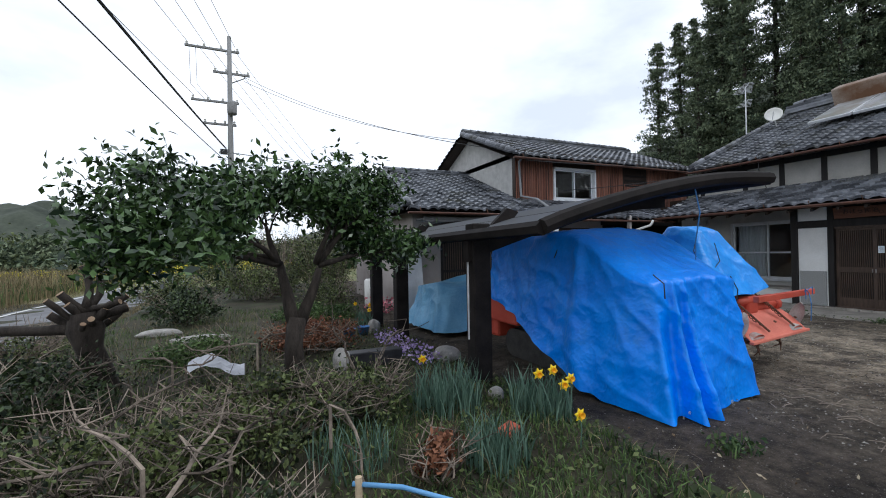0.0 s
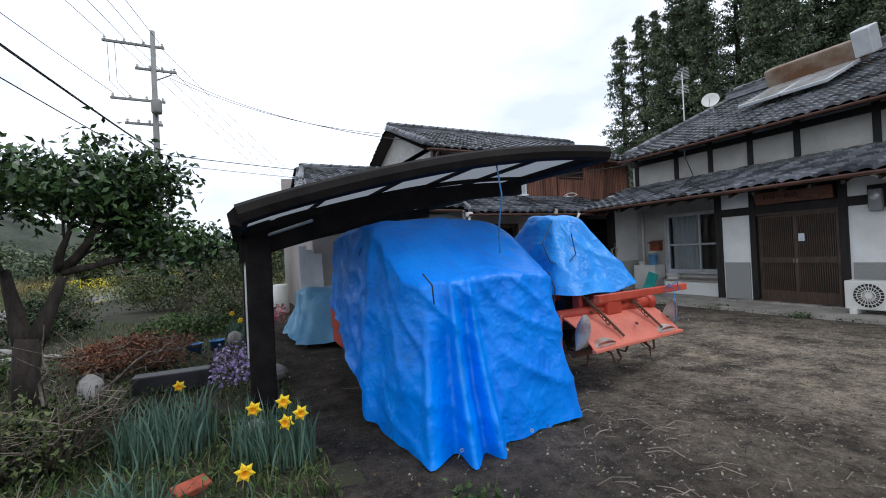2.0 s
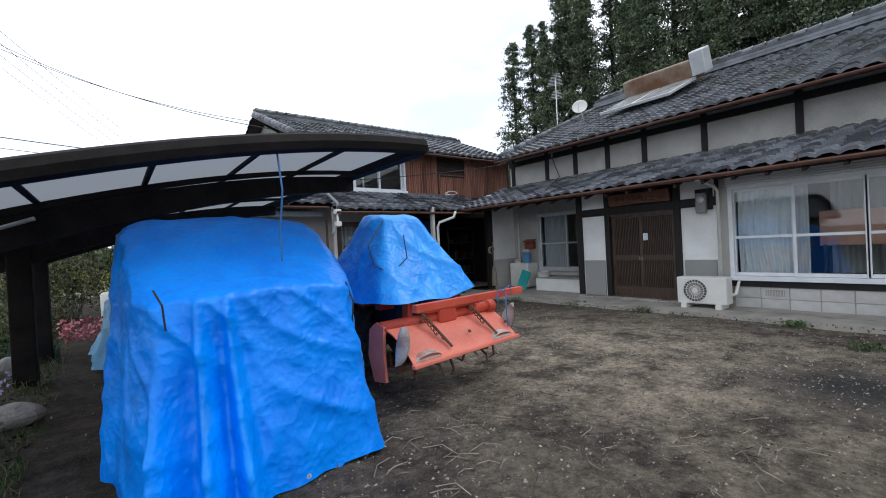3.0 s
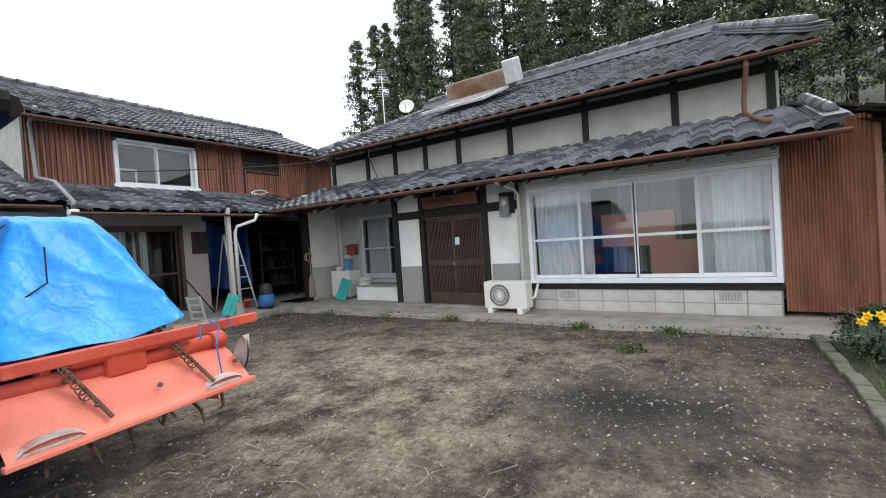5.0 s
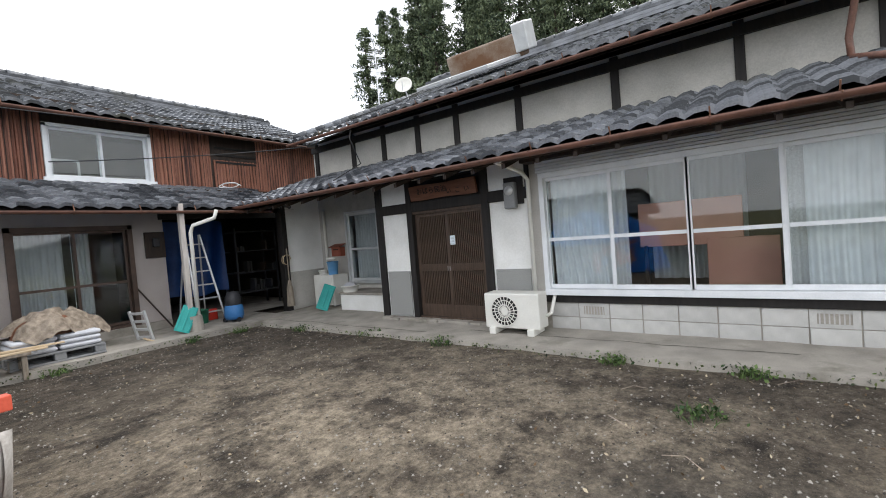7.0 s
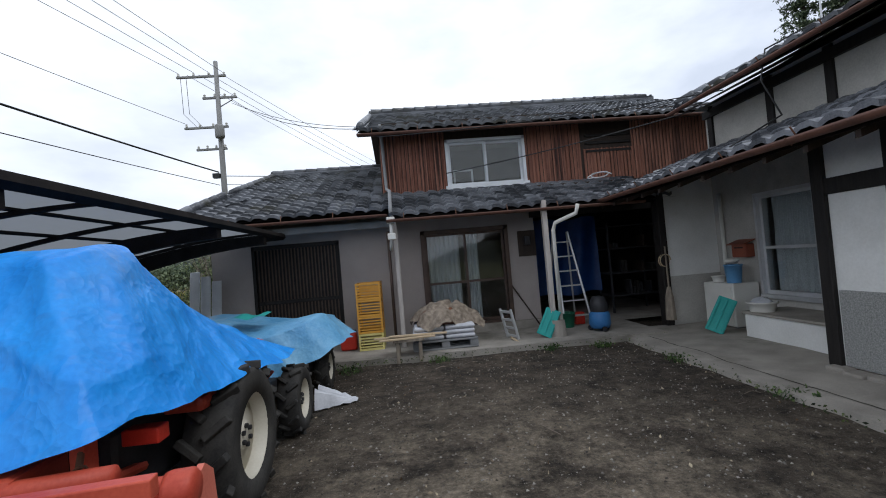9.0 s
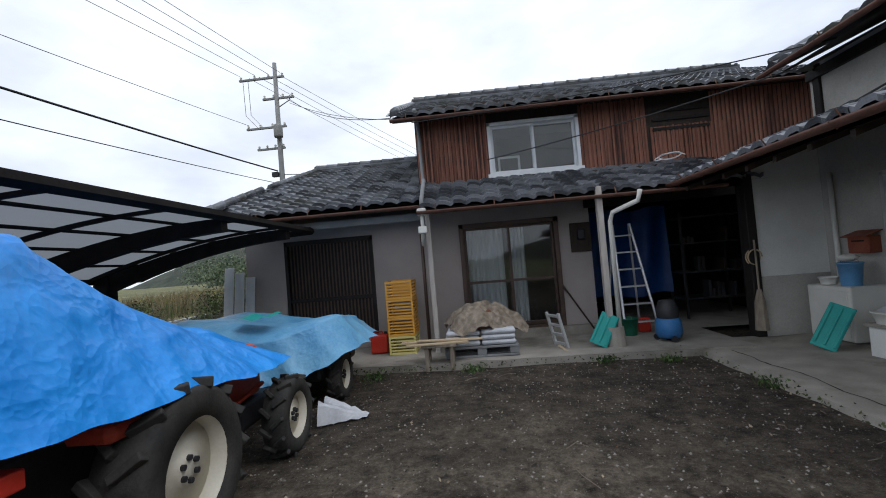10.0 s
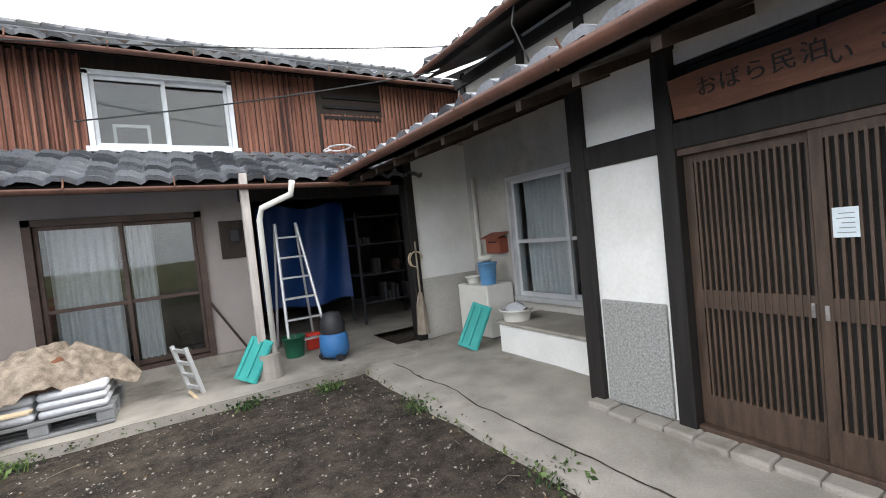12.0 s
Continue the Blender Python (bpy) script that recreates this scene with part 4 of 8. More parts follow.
m.box(0.3, 3.7, 17.6, 17.7, 2.30, 2.42)
m.box(0.3, 3.7, 17.7, AY, 2.36, 2.40)
structure(m.put("trim_shutter_box", GREYPLASTIC), "grey metal shutter box under the annex eave")
m = Mesh()
m.box(6.54, 10.2, 18.0, 18.15, 2.3, 2.55)
structure(m.put("trim_shed_beam", BLACKWOOD), "dark beam over the shed opening")
wall("wall_shed_front", 6.62, 11.2, 18.06, 18.18, 2.55, 2.95, DARKWOOD, "dark boards over the shed opening", axis="x")


# ---- windows and doors of the main house ----
def pane_of(parent, x0, x1, y0, y1, z0, z1):
    g = Mesh().box(x0, x1, y0, y1, z0, z1).put("pane", POLYC, parent)
    g.visible_shadow = False
    return g


def sash_y(parent, x, y0, y1, z0, z1, material, rail=None, w=0.045, d=0.03, name="sash"):
    """A sash in a wall that runs along y."""
    m = Mesh()
    m.box(x, x + d, y0, y0 + w, z0, z1, bev=0.004).box(x, x + d, y1 - w, y1, z0, z1, bev=0.004)
    m.box(x, x + d, y0 + w, y1 - w, z0, z0 + w * 1.3).box(x, x + d, y0 + w, y1 - w, z1 - w, z1)
    if rail:
        m.box(x, x + d, y0 + w, y1 - w, rail - w * 0.5, rail + w * 0.5)
    s = m.put(name, material, parent)
    pane_of(s, x + d * 0.4, x + d * 0.6, y0 + w, y1 - w, z0 + w, z1 - w)
    return s


def sash_x(parent, y, x0, x1, z0, z1, material, rail=None, w=0.045, d=0.03, name="sash"):
    m = Mesh()
    m.box(x0, x0 + w, y, y + d, z0, z1, bev=0.004).box(x1 - w, x1, y, y + d, z0, z1, bev=0.004)
    m.box(x0 + w, x1 - w, y, y + d, z0, z0 + w * 1.3).box(x0 + w, x1 - w, y, y + d, z1 - w, z1)
    if rail:
        m.box(x0 + w, x1 - w, y, y + d, rail - w * 0.5, rail + w * 0.5)
    s = m.put(name, material, parent)
    pane_of(s, x0 + w, x1 - w, y + d * 0.4, y + d * 0.6, z0 + w, z1 - w)
    return s


def curtain(name, a, b, z0, z1, material, label, waves=9, amp=0.035, gather=0.0):
    """A hanging pleated curtain between two places."""
    a, b = Vector(a), Vector(b)
    d = (b - a)
    s = Vector((-d.y, d.x, 0)).normalized()
    ph = rnd(0, 6)

    def fn(u, v):
        g = 1 - gather * math.sin(math.pi * min(1, v * 1.15)) * (1 - u)
        p = a + d * (u * g) + s * (amp * math.sin(u * waves * 6.283 + ph + 0.8 * math.sin(v * 3)) * (0.6 + 0.5 * v) + 0.01 * noise.noise((u * 9, v * 4, ph)))
        return (p.x, p.y, z1 + (z0 - z1) * v)

    m = Mesh()
    m.grid(fn, waves * 8, 10)
    e = thing(name, (a.x, a.y, z1), label, "curtain")
    m.put("cloth", material, e, smooth=True)
    r = Mesh()
    r.tube([(a.x, a.y, z1 + 0.01), (b.x, b.y, z1 + 0.01)], 0.01, 6)
    r.put("rail", ALU, e)
    return e


mark = standing()
win = thing("window_1", (FX, 9.0, 0.56), "wide white aluminium sliding window with four sashes", "window")
tagged(win, kind="structure")
m = Mesh()
m.box(FX - 0.09, FX + 0.1, 7.22, 7.29, 0.56, 2.26, bev=0.006).box(FX - 0.09, FX + 0.1, 10.79, 10.86, 0.56, 2.26, bev=0.006)
m.box(FX - 0.1, FX + 0.1, 7.22, 10.86, 0.56, 0.64, bev=0.006).box(FX - 0.09, FX + 0.1, 7.29, 10.79, 2.19, 2.26)
m.put("window_frame", WHITEALU, win)
m = Mesh()
for k in range(4):
    m.box(FX - 0.12 + 0.004 * (k % 2), FX + 0.02, 7.2, 10.88, 2.265 + 0.04 * k, 2.3 + 0.04 * k, bev=0.006)
m.put("shutter_box", WHITEALU, win, "ribbed white shutter housing above the window")
for k in range(4):
    y0 = 7.29 + 0.875 * k
    sash_y(win, FX - (0.05 if k in (1, 2) else 0.01), y0, y0 + 0.905, 0.645, 2.19, WHITEALU, rail=1.33)
curtain("curtain", (FX + 0.16, 10.78, 0), (FX + 0.16, 9.98, 0), 0.64, 2.2, CURTAIN, "white curtain drawn aside behind the window glass", waves=8, gather=0.3)
curtain("curtain", (FX + 0.16, 8.0, 0), (FX + 0.16, 7.3, 0), 0.64, 2.2, CURTAIN, "white curtain behind the window glass", waves=7)
curtain("curtain", (FX + 0.2, 10.05, 0), (FX + 0.22, 9.78, 0), 0.64, 2.2, LACE, "grey lace curtain edge behind the window glass", waves=3, amp=0.02)
curtain("curtain", (FX + 0.2, 8.2, 0), (FX + 0.2, 7.95, 0), 0.64, 2.2, LACE, "grey lace curtain edge behind the window glass", waves=3, amp=0.02)
curtain("curtain", (FX + 1.4, 9.7, 0), (FX + 1.4, 8.5, 0), 0.6, 2.3, LACE, "grey curtain at the back of the front room", waves=8)
bd = thing("folding_board", (FX + 0.75, 9.2, 0.42), "salmon-coloured folding table board standing behind the window", "board")
m = Mesh()
m.box(FX + 0.72, FX + 0.76, 8.55, 9.75, 1.12, 1.72, bev=0.01)
m.put("upper_panel", PINKBOARD, bd)
m = Mesh()
m.box(FX + 0.7, FX + 0.74, 8.2, 8.95, 0.42, 1.2, bev=0.01)
m.put("lower_panel", PINKBOARD, bd)
for y in (8.6, 9.65):
    m = Mesh()
    m.box(FX + 0.72, FX + 0.76, y, y + 0.05, 0.42, 1.14)
    m.put("leg", DARKWOOD, bd)

settle(mark, y=-0.14)

ent = thing("door_1", (FX, 12.4, 0.13), "pair of dark brown lattice sliding doors at the entrance", "door")
tagged(ent, kind="structure")
DOORWOOD = mat("brown_door_wood", (0.035, 0.023, 0.016), (0.095, 0.062, 0.044), 0.55, 5, 60, 0.2, stretch=(5, 5, 0.7))
slat = Mesh().box(-0.012, 0.012, -0.0065, 0.0065, 0, 1).data("slat", mat("brown_lattice", (0.045, 0.03, 0.021), (0.12, 0.08, 0.057), 0.55, 5, 60, 0.2, stretch=(5, 5, 0.7)))


def lattice_leaf(parent, x, y0, y1, z0, z1, name, n, mid):
    m = Mesh()
    m.box(x, x + 0.035, y0, y0 + 0.06, z0, z1, bev=0.004).box(x, x + 0.035, y1 - 0.06, y1, z0, z1, bev=0.004)
    m.box(x, x + 0.035, y0 + 0.06, y1 - 0.06, z0, z0 + 0.2).box(x, x + 0.035, y0 + 0.06, y1 - 0.06, z1 - 0.06, z1)
    m.box(x + 0.002, x + 0.033, y0 + 0.06, y1 - 0.06, mid - 0.06, mid + 0.06)
    leaf = m.put(name, DOORWOOD, parent)
    # near-black sheet stands in for the shade between the slats
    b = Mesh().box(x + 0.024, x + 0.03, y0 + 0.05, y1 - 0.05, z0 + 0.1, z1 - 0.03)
    b.put("shade_backing", DARK, leaf)
    for i in range(n):
        ob = new("slat", slat)
        ob.parent = leaf
        ob.matrix_basis = Matrix.Translation((x + 0.008, y0 + 0.06 + (y1 - y0 - 0.12) * (i + 0.5) / n, z0 + 0.19)) @ Matrix.Diagonal((1, 1, z1 - z0 - 0.24, 1))
    return leaf


m = Mesh()
m.box(FX - 0.02, FX + 0.13, 11.69, 13.08, 0.11, 0.15, bev=0.006).box(FX - 0.02, FX + 0.13, 11.69, 13.08, 1.91, 1.955)
m.put("door_frame", DOORWOOD, ent)
la = lattice_leaf(ent, FX + 0.005, 11.69, 12.42, 0.15, 1.915, "door_leaf", 17, 0.98)
lb = lattice_leaf(ent, FX + 0.045, 12.36, 13.08, 0.15, 1.915, "door_leaf", 17, 0.98)
for lf, y, x in ((la, 12.385, FX + 0.0), (lb, 12.455, FX + 0.04)):
    m = Mesh()
    m.box(x - 0.004, x + 0.004, y - 0.01, y + 0.01, 0.92, 1.0, bev=0.003)
    m.put("pull", STEEL, lf, "worn metal finger pull")
nt = thing("notice", (FX - 0.005, 12.29, 1.43), "small pale blue paper notice taped to the entrance door", "notice")
m = Mesh()
m.box(FX - 0.004, FX - 0.001, 12.24, 12.34, 1.35, 1.5)
m.put("sheet", PAPER, nt)
for k in range(5):
    m = Mesh()
    m.box(FX - 0.006, FX - 0.004, 12.255, 12.325 - 0.01 * (k % 3), 1.372 + 0.024 * k, 1.376 + 0.024 * k)
    m.put("writing_line", GREYPLASTIC, nt)
tr = thing("transom", (FX + 0.06, 12.4, 2.12), "dark patterned glass transom over the entrance", "window")
tagged(tr, kind="structure")
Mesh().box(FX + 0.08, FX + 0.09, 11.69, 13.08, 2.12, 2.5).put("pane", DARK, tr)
m = Mesh()
m.box(FX + 0.05, FX + 0.1, 11.69, 13.08, 2.47, 2.5).box(FX + 0.05, FX + 0.1, 12.36, 12.4, 2.12, 2.47).box(FX + 0.05, FX + 0.1, 11.69, 11.73, 2.12, 2.47).box(FX + 0.05, FX + 0.1, 13.04, 13.08, 2.12, 2.47)
m.put("window_frame", BLACKWOOD, tr)

sg = thing("name_board", (FX - 0.02, 12.4, 2.14), "red-brown wooden board with carved black characters over the door", "sign")
tilt = Matrix.Translation((FX - 0.03, 12.4, 2.14)) @ Matrix.Rotation(radians(-12), 4, 'Y')
m = Mesh()
m.grid(lambda u, v: tilt @ Vector((-0.02, 0.66 - 1.32 * u, 0.24 * v + 0.012 * math.sin(u * 9) * (v - 0.5))), 24, 2)
m.grid(lambda u, v: tilt @ Vector((0.02, -0.66 + 1.32 * u, 0.24 * v + 0.012 * math.sin((1 - u) * 9) * (v - 0.5))), 24, 2)
m.box(-0.019, 0.019, -0.655, 0.655, 0.006, 0.234, tilt)
m.put("board", SIGNWOOD, sg)
for txt, y, z, size in (("\u304a\u3070\u3089\u6c11\u6cca", 0.5, 0.1, 0.115), ("\u3044\u3053\u3044", -0.1, 0.05, 0.1)):
    for k, ch in enumerate(txt):
        cu = bpy.data.curves.new("letters", 'FONT')
        cu.body = ch
        cu.size = size
        cu.extrude = 0.003
        cu.materials.append(INK)
        ob = new("letters", cu)
        ob.parent = sg
        ob.matrix_parent_inverse = Matrix.Translation(-sg.location)
        step = 0.125 if len(txt) > 3 else 0.17
        ob.matrix_basis = tilt @ Matrix.Translation((-0.0225, y - k * step, z)) @ Matrix(((0, 0, -1, 0), (-1, 0, 0, 0), (0, 1, 0, 0), (0, 0, 0, 1)))

rw = thing("window_2", (9.65, 15.1, 0.62), "aluminium sliding window with drawn curtains in the porch", "window")
tagged(rw, kind="structure")
m = Mesh()
m.box(9.6, 9.8, 14.13, 14.18, 0.6, 2.22).box(9.6, 9.8, 15.97, 16.02, 0.6, 2.22).box(9.58, 9.8, 14.13, 16.02, 0.57, 0.63, bev=0.006).box(9.6, 9.8, 14.13, 16.02, 2.18, 2.23)
m.put("window_frame", ALU, rw)
sash_y(rw, 9.66, 15.03, 15.97, 0.63, 2.18, ALU, rail=1.36)
sash_y(rw, 9.7, 14.18, 15.08, 0.63, 2.18, ALU, rail=1.36)
curtain("curtain", (9.85, 15.95, 0), (9.85, 15.2, 0), 0.62, 2.2, LACE, "grey-white lace curtain behind the porch window", waves=9)

stp = thing("porch_step", (9.3, 14.8, 0.07), "white-painted concrete step below the porch window", "step")
tagged(stp, kind="structure")
Mesh().box(8.95, 9.66, 13.93, 15.62, 0.06, 0.42, bev=0.02).put("riser", PLASTER, stp)
Mesh().box(8.92, 9.66, 13.93, 15.64, 0.42, 0.46, bev=0.01).put("tread", CONCRETE, stp)

# ---- small things at the porch ----
cab = thing("water_heater", (9.35, 16.4, 0.1), "white metal heater cabinet against the porch wall", "heater")
Mesh().box(9.15, 9.6, 16.05, 16.75, 0.12, 0.82, bev=0.02).put("body", PLASTICW, cab)
Mesh().box(9.14, 9.152, 16.1, 16.7, 0.18, 0.76, bev=0.004).put("front_panel", PLASTICW, cab)
for y in (16.1, 16.65):
    Mesh().box(9.2, 9.55, y, y + 0.06, 0.07, 0.13).put("foot", GREYPLASTIC, cab)


def bucket(name, at, r, h, material, label, cat="bucket", handle=True, n=20):
    e = thing(name, at, label, cat)
    m = Mesh()
    m.lathe([(0.001, 0.004), (r * 0.8, 0.0), (r * 0.8, 0.004), (r, h), (r * 1.06, h), (r * 1.06, h - 0.02), (r * 1.01, h - 0.02)], Matrix.Translation(at), n)
    m.lathe([(r * 0.97, h - 0.003), (r * 0.77, 0.01), (0.001, 0.01)], Matrix.Translation(at), n)
    m.put("shell", material, e, smooth=True)
    if handle:
        a = Vector(at)
        q = Mesh()
        q.tube([a + Vector((0, r * 1.05 * math.cos(t), h + 0.06 * math.sin(t))) for t in [math.pi * i / 8 for i in range(9)]], 0.004, 5)
        q.put("handle", STEEL, e)
    return e


bucket("bucket", (9.3, 16.2, 0.82), 0.13, 0.3, LIGHTBLUE, "light blue plastic tub of cloths on the heater")
pl = thing("plastic_bag", (9.3, 16.22, 1.12), "crumpled white plastic bag on the blue tub", "bag")
m = Mesh()
m.grid(lambda u, v: (9.3 + 0.11 * math.cos(u * 6.283) * math.sin(v * 3.1416 * 0.95 + 0.05) * (1 + 0.3 * noise.noise((u * 6, v * 6, 1))), 16.22 + 0.1 * math.sin(u * 6.283) * math.sin(v * 3.1416 * 0.95 + 0.05) * (1 + 0.3 * noise.noise((u * 6, v * 6, 2))), 1.13 + 0.06 * (1 - math.cos(v * 3.1416)) * 0.8), 18, 10)
m.put("film", PLASTICW, pl, smooth=True)
kt = bucket("kettle_pot", (9.32, 16.58, 0.82), 0.11, 0.1, PLASTICW, "white lidded pot standing on the heater", "pot", False)
bucket("basin", (9.1, 15.45, 0.46), 0.19, 0.14, PLASTICW, "off-white plastic wash basin on the porch step", "basin", False)
m = Mesh()
tw = thing("cloth", (9.1, 15.45, 0.6), "crumpled pale cloth heaped in the wash basin", "cloth")
m.grid(lambda u, v: (9.1 + 0.15 * v * math.cos(u * 6.283), 15.45 + 0.15 * v * math.sin(u * 6.283), 0.66 - 0.07 * v * v + 0.05 * noise.noise((u * 7, v * 4, 3))), 20, 6)
m.put("fabric", SACK, tw, smooth=True)
mb = thing("letter_box", (9.55, 16.28, 1.3), "red-brown letter box fixed to the porch wall", "letter box")
Mesh().box(9.5, 9.65, 16.13, 16.45, 1.22, 1.44, bev=0.012).put("body", BRICKRED, mb)
m = Mesh()
m.add([(9.44, 16.1, 1.43), (9.44, 16.48, 1.43), (9.65, 16.48, 1.5), (9.65, 16.1, 1.5), (9.44, 16.1, 1.445), (9.44, 16.48, 1.445), (9.65, 16.48, 1.515), (9.65, 16.1, 1.515)], [(0, 1, 2, 3), (4, 7, 6, 5), (0, 4, 5, 1), (1, 5, 6, 2), (2, 6, 7, 3), (3, 7, 4, 0)])
m.put("lid", BRICKRED, mb)
Mesh().box(9.495, 9.502, 16.2, 16.38, 1.37, 1.39).put("slot", DARK, mb)


def teal_panel(at, yaw, tiltdeg, h, roll):
    e = thing("teal_board", at, "teal plastic duckboard leaning upright", "board")
    fr = Matrix.Translation(at) @ Matrix.Rotation(radians(yaw), 4, 'Z') @ Matrix.Rotation(radians(tiltdeg), 4, 'X') @ Matrix.Rotation(radians(roll), 4, 'Y')
    Mesh().box(-0.13, 0.13, -0.012, 0.012, 0, h, fr, 0.008).put("panel", TEAL, e)
    for k in range(3):
        Mesh().box(-0.115 + 0.1 * k, -0.085 + 0.1 * k, -0.03, -0.012, 0.04, h - 0.04, fr, 0.006).put("rib", TEAL, e)
    for zz in (0.06, h - 0.12):
        for sx in (-0.09, 0.04):
            Mesh().box(sx, sx + 0.05, 0.0125, 0.014, zz, zz + 0.05, fr).put("hole", DARK, e)
    return e


teal_panel((8.68, 15.95, 0.12), -37, -22, 0.58, 24)
pp = thing("downpipe", (9.6, 16.6, 0.1), "pale plastic pipe up the porch wall", "pipe")
m = Mesh()
m.tube([(9.58, 16.72, 0.12), (9.58, 16.72, 2.35)], 0.03, 10)
m.put("pipe", PLASTICW, pp, smooth=True)

# ---- outdoor unit ----
ac = thing("air_conditioner", (8.2, 11.07, 0.07), "beige outdoor air-conditioner unit on white feet", "air conditioner")
m = Mesh()
m.box(8.06, 8.36, 10.66, 11.49, 0.15, 0.64, bev=0.02)
m.put("casing", PLASTICW, ac)
cx, cy, cz = 8.06, 11.17, 0.395
face = Matrix.Translation((cx, cy, cz)) @ Matrix.Rotation(radians(-90), 4, 'Y')
m = Mesh()
m.lathe([(0.001, 0.002), (0.2, 0.002)], face, 28)
m.put("fan_opening", DARK, ac)
for k in range(22):
    a = 2 * math.pi * k / 22
    m = Mesh()
    m.tube([face @ Vector((0.045 * math.cos(a), 0.045 * math.sin(a), 0.012)), face @ Vector((0.2 * math.cos(a + 0.25), 0.2 * math.sin(a + 0.25), 0.012))], 0.0065, 4)
    m.put("grille_bar", PLASTICW, ac)
for r in (0.09, 0.15, 0.205):
    m = Mesh()
    m.tube([face @ Vector((r * math.cos(t), r * math.sin(t), 0.012)) for t in [2 * math.pi * i / 28 for i in range(29)]], 0.006, 5)
    m.put("grille_ring", PLASTICW, ac)
m = Mesh()
m.lathe([(0.001, 0.016), (0.045, 0.014), (0.05, 0.004)], face, 16)
m.put("hub", PLASTICW, ac)
for y in (10.74, 11.32):
    Mesh().box(8.02, 8.4, y, y + 0.1, 0.06, 0.16, bev=0.015).put("foot", PLASTICW, ac)
m = Mesh()
m.tube([(8.3, 10.66, 0.3), (8.33, 10.6, 0.34), (8.4, 10.58, 0.5), (8.5, 10.6, 0.55)], 0.025, 8)
m.put("hose", PLASTICW, ac, smooth=True)
mt = thing("electric_meter", (8.45, 11.15, 1.95), "grey electricity meter box on a black board", "meter")
Mesh().box(FX - 0.04, FX, 10.98, 11.28, 1.88, 2.28, bev=0.006).put("board", BLACKWOOD, mt)
m = Mesh()
m.box(FX - 0.15, FX - 0.04, 11.06, 11.24, 1.82, 2.2, bev=0.02)
m.put("case", GREYPLASTIC, mt)
m = Mesh()
m.lathe([(0.001, 0.03), (0.06, 0.02), (0.07, 0)], Matrix.Translation((FX - 0.15, 11.15, 2.08)) @ Matrix.Rotation(radians(-90), 4, 'Y'), 16)
m.put("dial_cover", ALU, mt, smooth=True)
dp = thing("downpipe", (8.45, 10.87, 0.1), "dark pipe with elbow beside the bay window", "pipe")
m = Mesh()
m.tube([(7.6, 10.9, 2.38), (8.3, 10.88, 2.3), (8.47, 10.87, 2.2), (8.47, 10.87, 0.1)], 0.03, 8)
m.put("pipe", PLASTICW, dp, smooth=True)
dp = thing("downpipe", (8.9, 7.35, 2.7), "brown downpipe between the two roofs", "pipe")
m = Mesh()
m.tube([(8.95, 7.35, 3.84), (8.95, 7.35, 3.7), (9.3, 7.38, 3.3), (9.2, 7.38, 3.06), (7.9, 7.2, 2.68)], 0.035, 8)
m.put("pipe", GUTTER, dp, smooth=True)

# ---- on the main roof ----
def up_roof(y, t, h):
    """A place t metres up the upper roof slope and h above it."""
    s = Vector((5.55, 0, 2.42)).normalized()
    n = Vector((-2.42, 0, 5.55)).normalized()
    return Vector((9.0, y, 3.92)) + s * t + n * (h + 0.06)


mark = standing()
sw = thing("solar_water_heater", up_roof(14.6, 2.6, 0), "old rooftop solar water heater with rusty tank", "solar heater")
fr = roof_frame(up_roof(13.1, 2.3, 0.1), (0, 1, 0), (5.55, 0, 2.42))
for k in range(2):
    Mesh().box(0.02 + 1.0 * k, 0.98 + 1.0 * k, 0, 1.9, 0.0, 0.08, fr, 0.01).put("collector_frame", ALU, sw)
    Mesh().box(0.06 + 1.0 * k, 0.94 + 1.0 * k, 0.05, 1.85, 0.082, 0.088, fr).put("collector_glass", SOLAR, sw)
Mesh().box(-0.05, 2.1, 1.9, 2.4, 0.0, 0.55, fr, 0.05).put("tank", TANK, sw, "rust-streaked metal tank")
Mesh().box(-0.25, 0.1, 1.85, 2.45, 0.1, 0.75, fr, 0.03).put("header_box", ALU, sw)
m = Mesh()
m.tube([up_roof(14.9, 2.3, 0.1), up_roof(15.0, 1.2, 0.04), up_roof(15.3, 0.1, 0.05), (8.85, 15.2, 3.6), (9.0, 15.1, 3.1), (8.0, 14.8, 2.66)], 0.011, 6)
m.put("supply_pipe", WIRE, sw)
ds = thing("satellite_dish", up_roof(16.7, 4.0, 0), "small white satellite dish on the roof", "satellite dish")
c = up_roof(16.8, 4.2, 0.35)
dm = Matrix.Translation(c) @ Matrix.Rotation(radians(-70), 4, 'Y') @ Matrix.Rotation(radians(25), 4, 'X')
m = Mesh()
m.lathe([(0.001, 0.0), (0.1, 0.01), (0.19, 0.04), (0.25, 0.08), (0.255, 0.075), (0.19, 0.028), (0.001, -0.012)], dm, 24)
m.put("reflector", PLASTICW, ds, smooth=True)
m = Mesh()
m.tube([c, up_roof(16.8, 4.2, -0.05)], 0.02, 6)
m.tube([dm @ Vector((-0.2, 0, 0.06)), dm @ Vector((0, 0, 0.25))], 0.012, 5)
m.put("mount", ALU, ds)


settle(mark, y=-0.4)


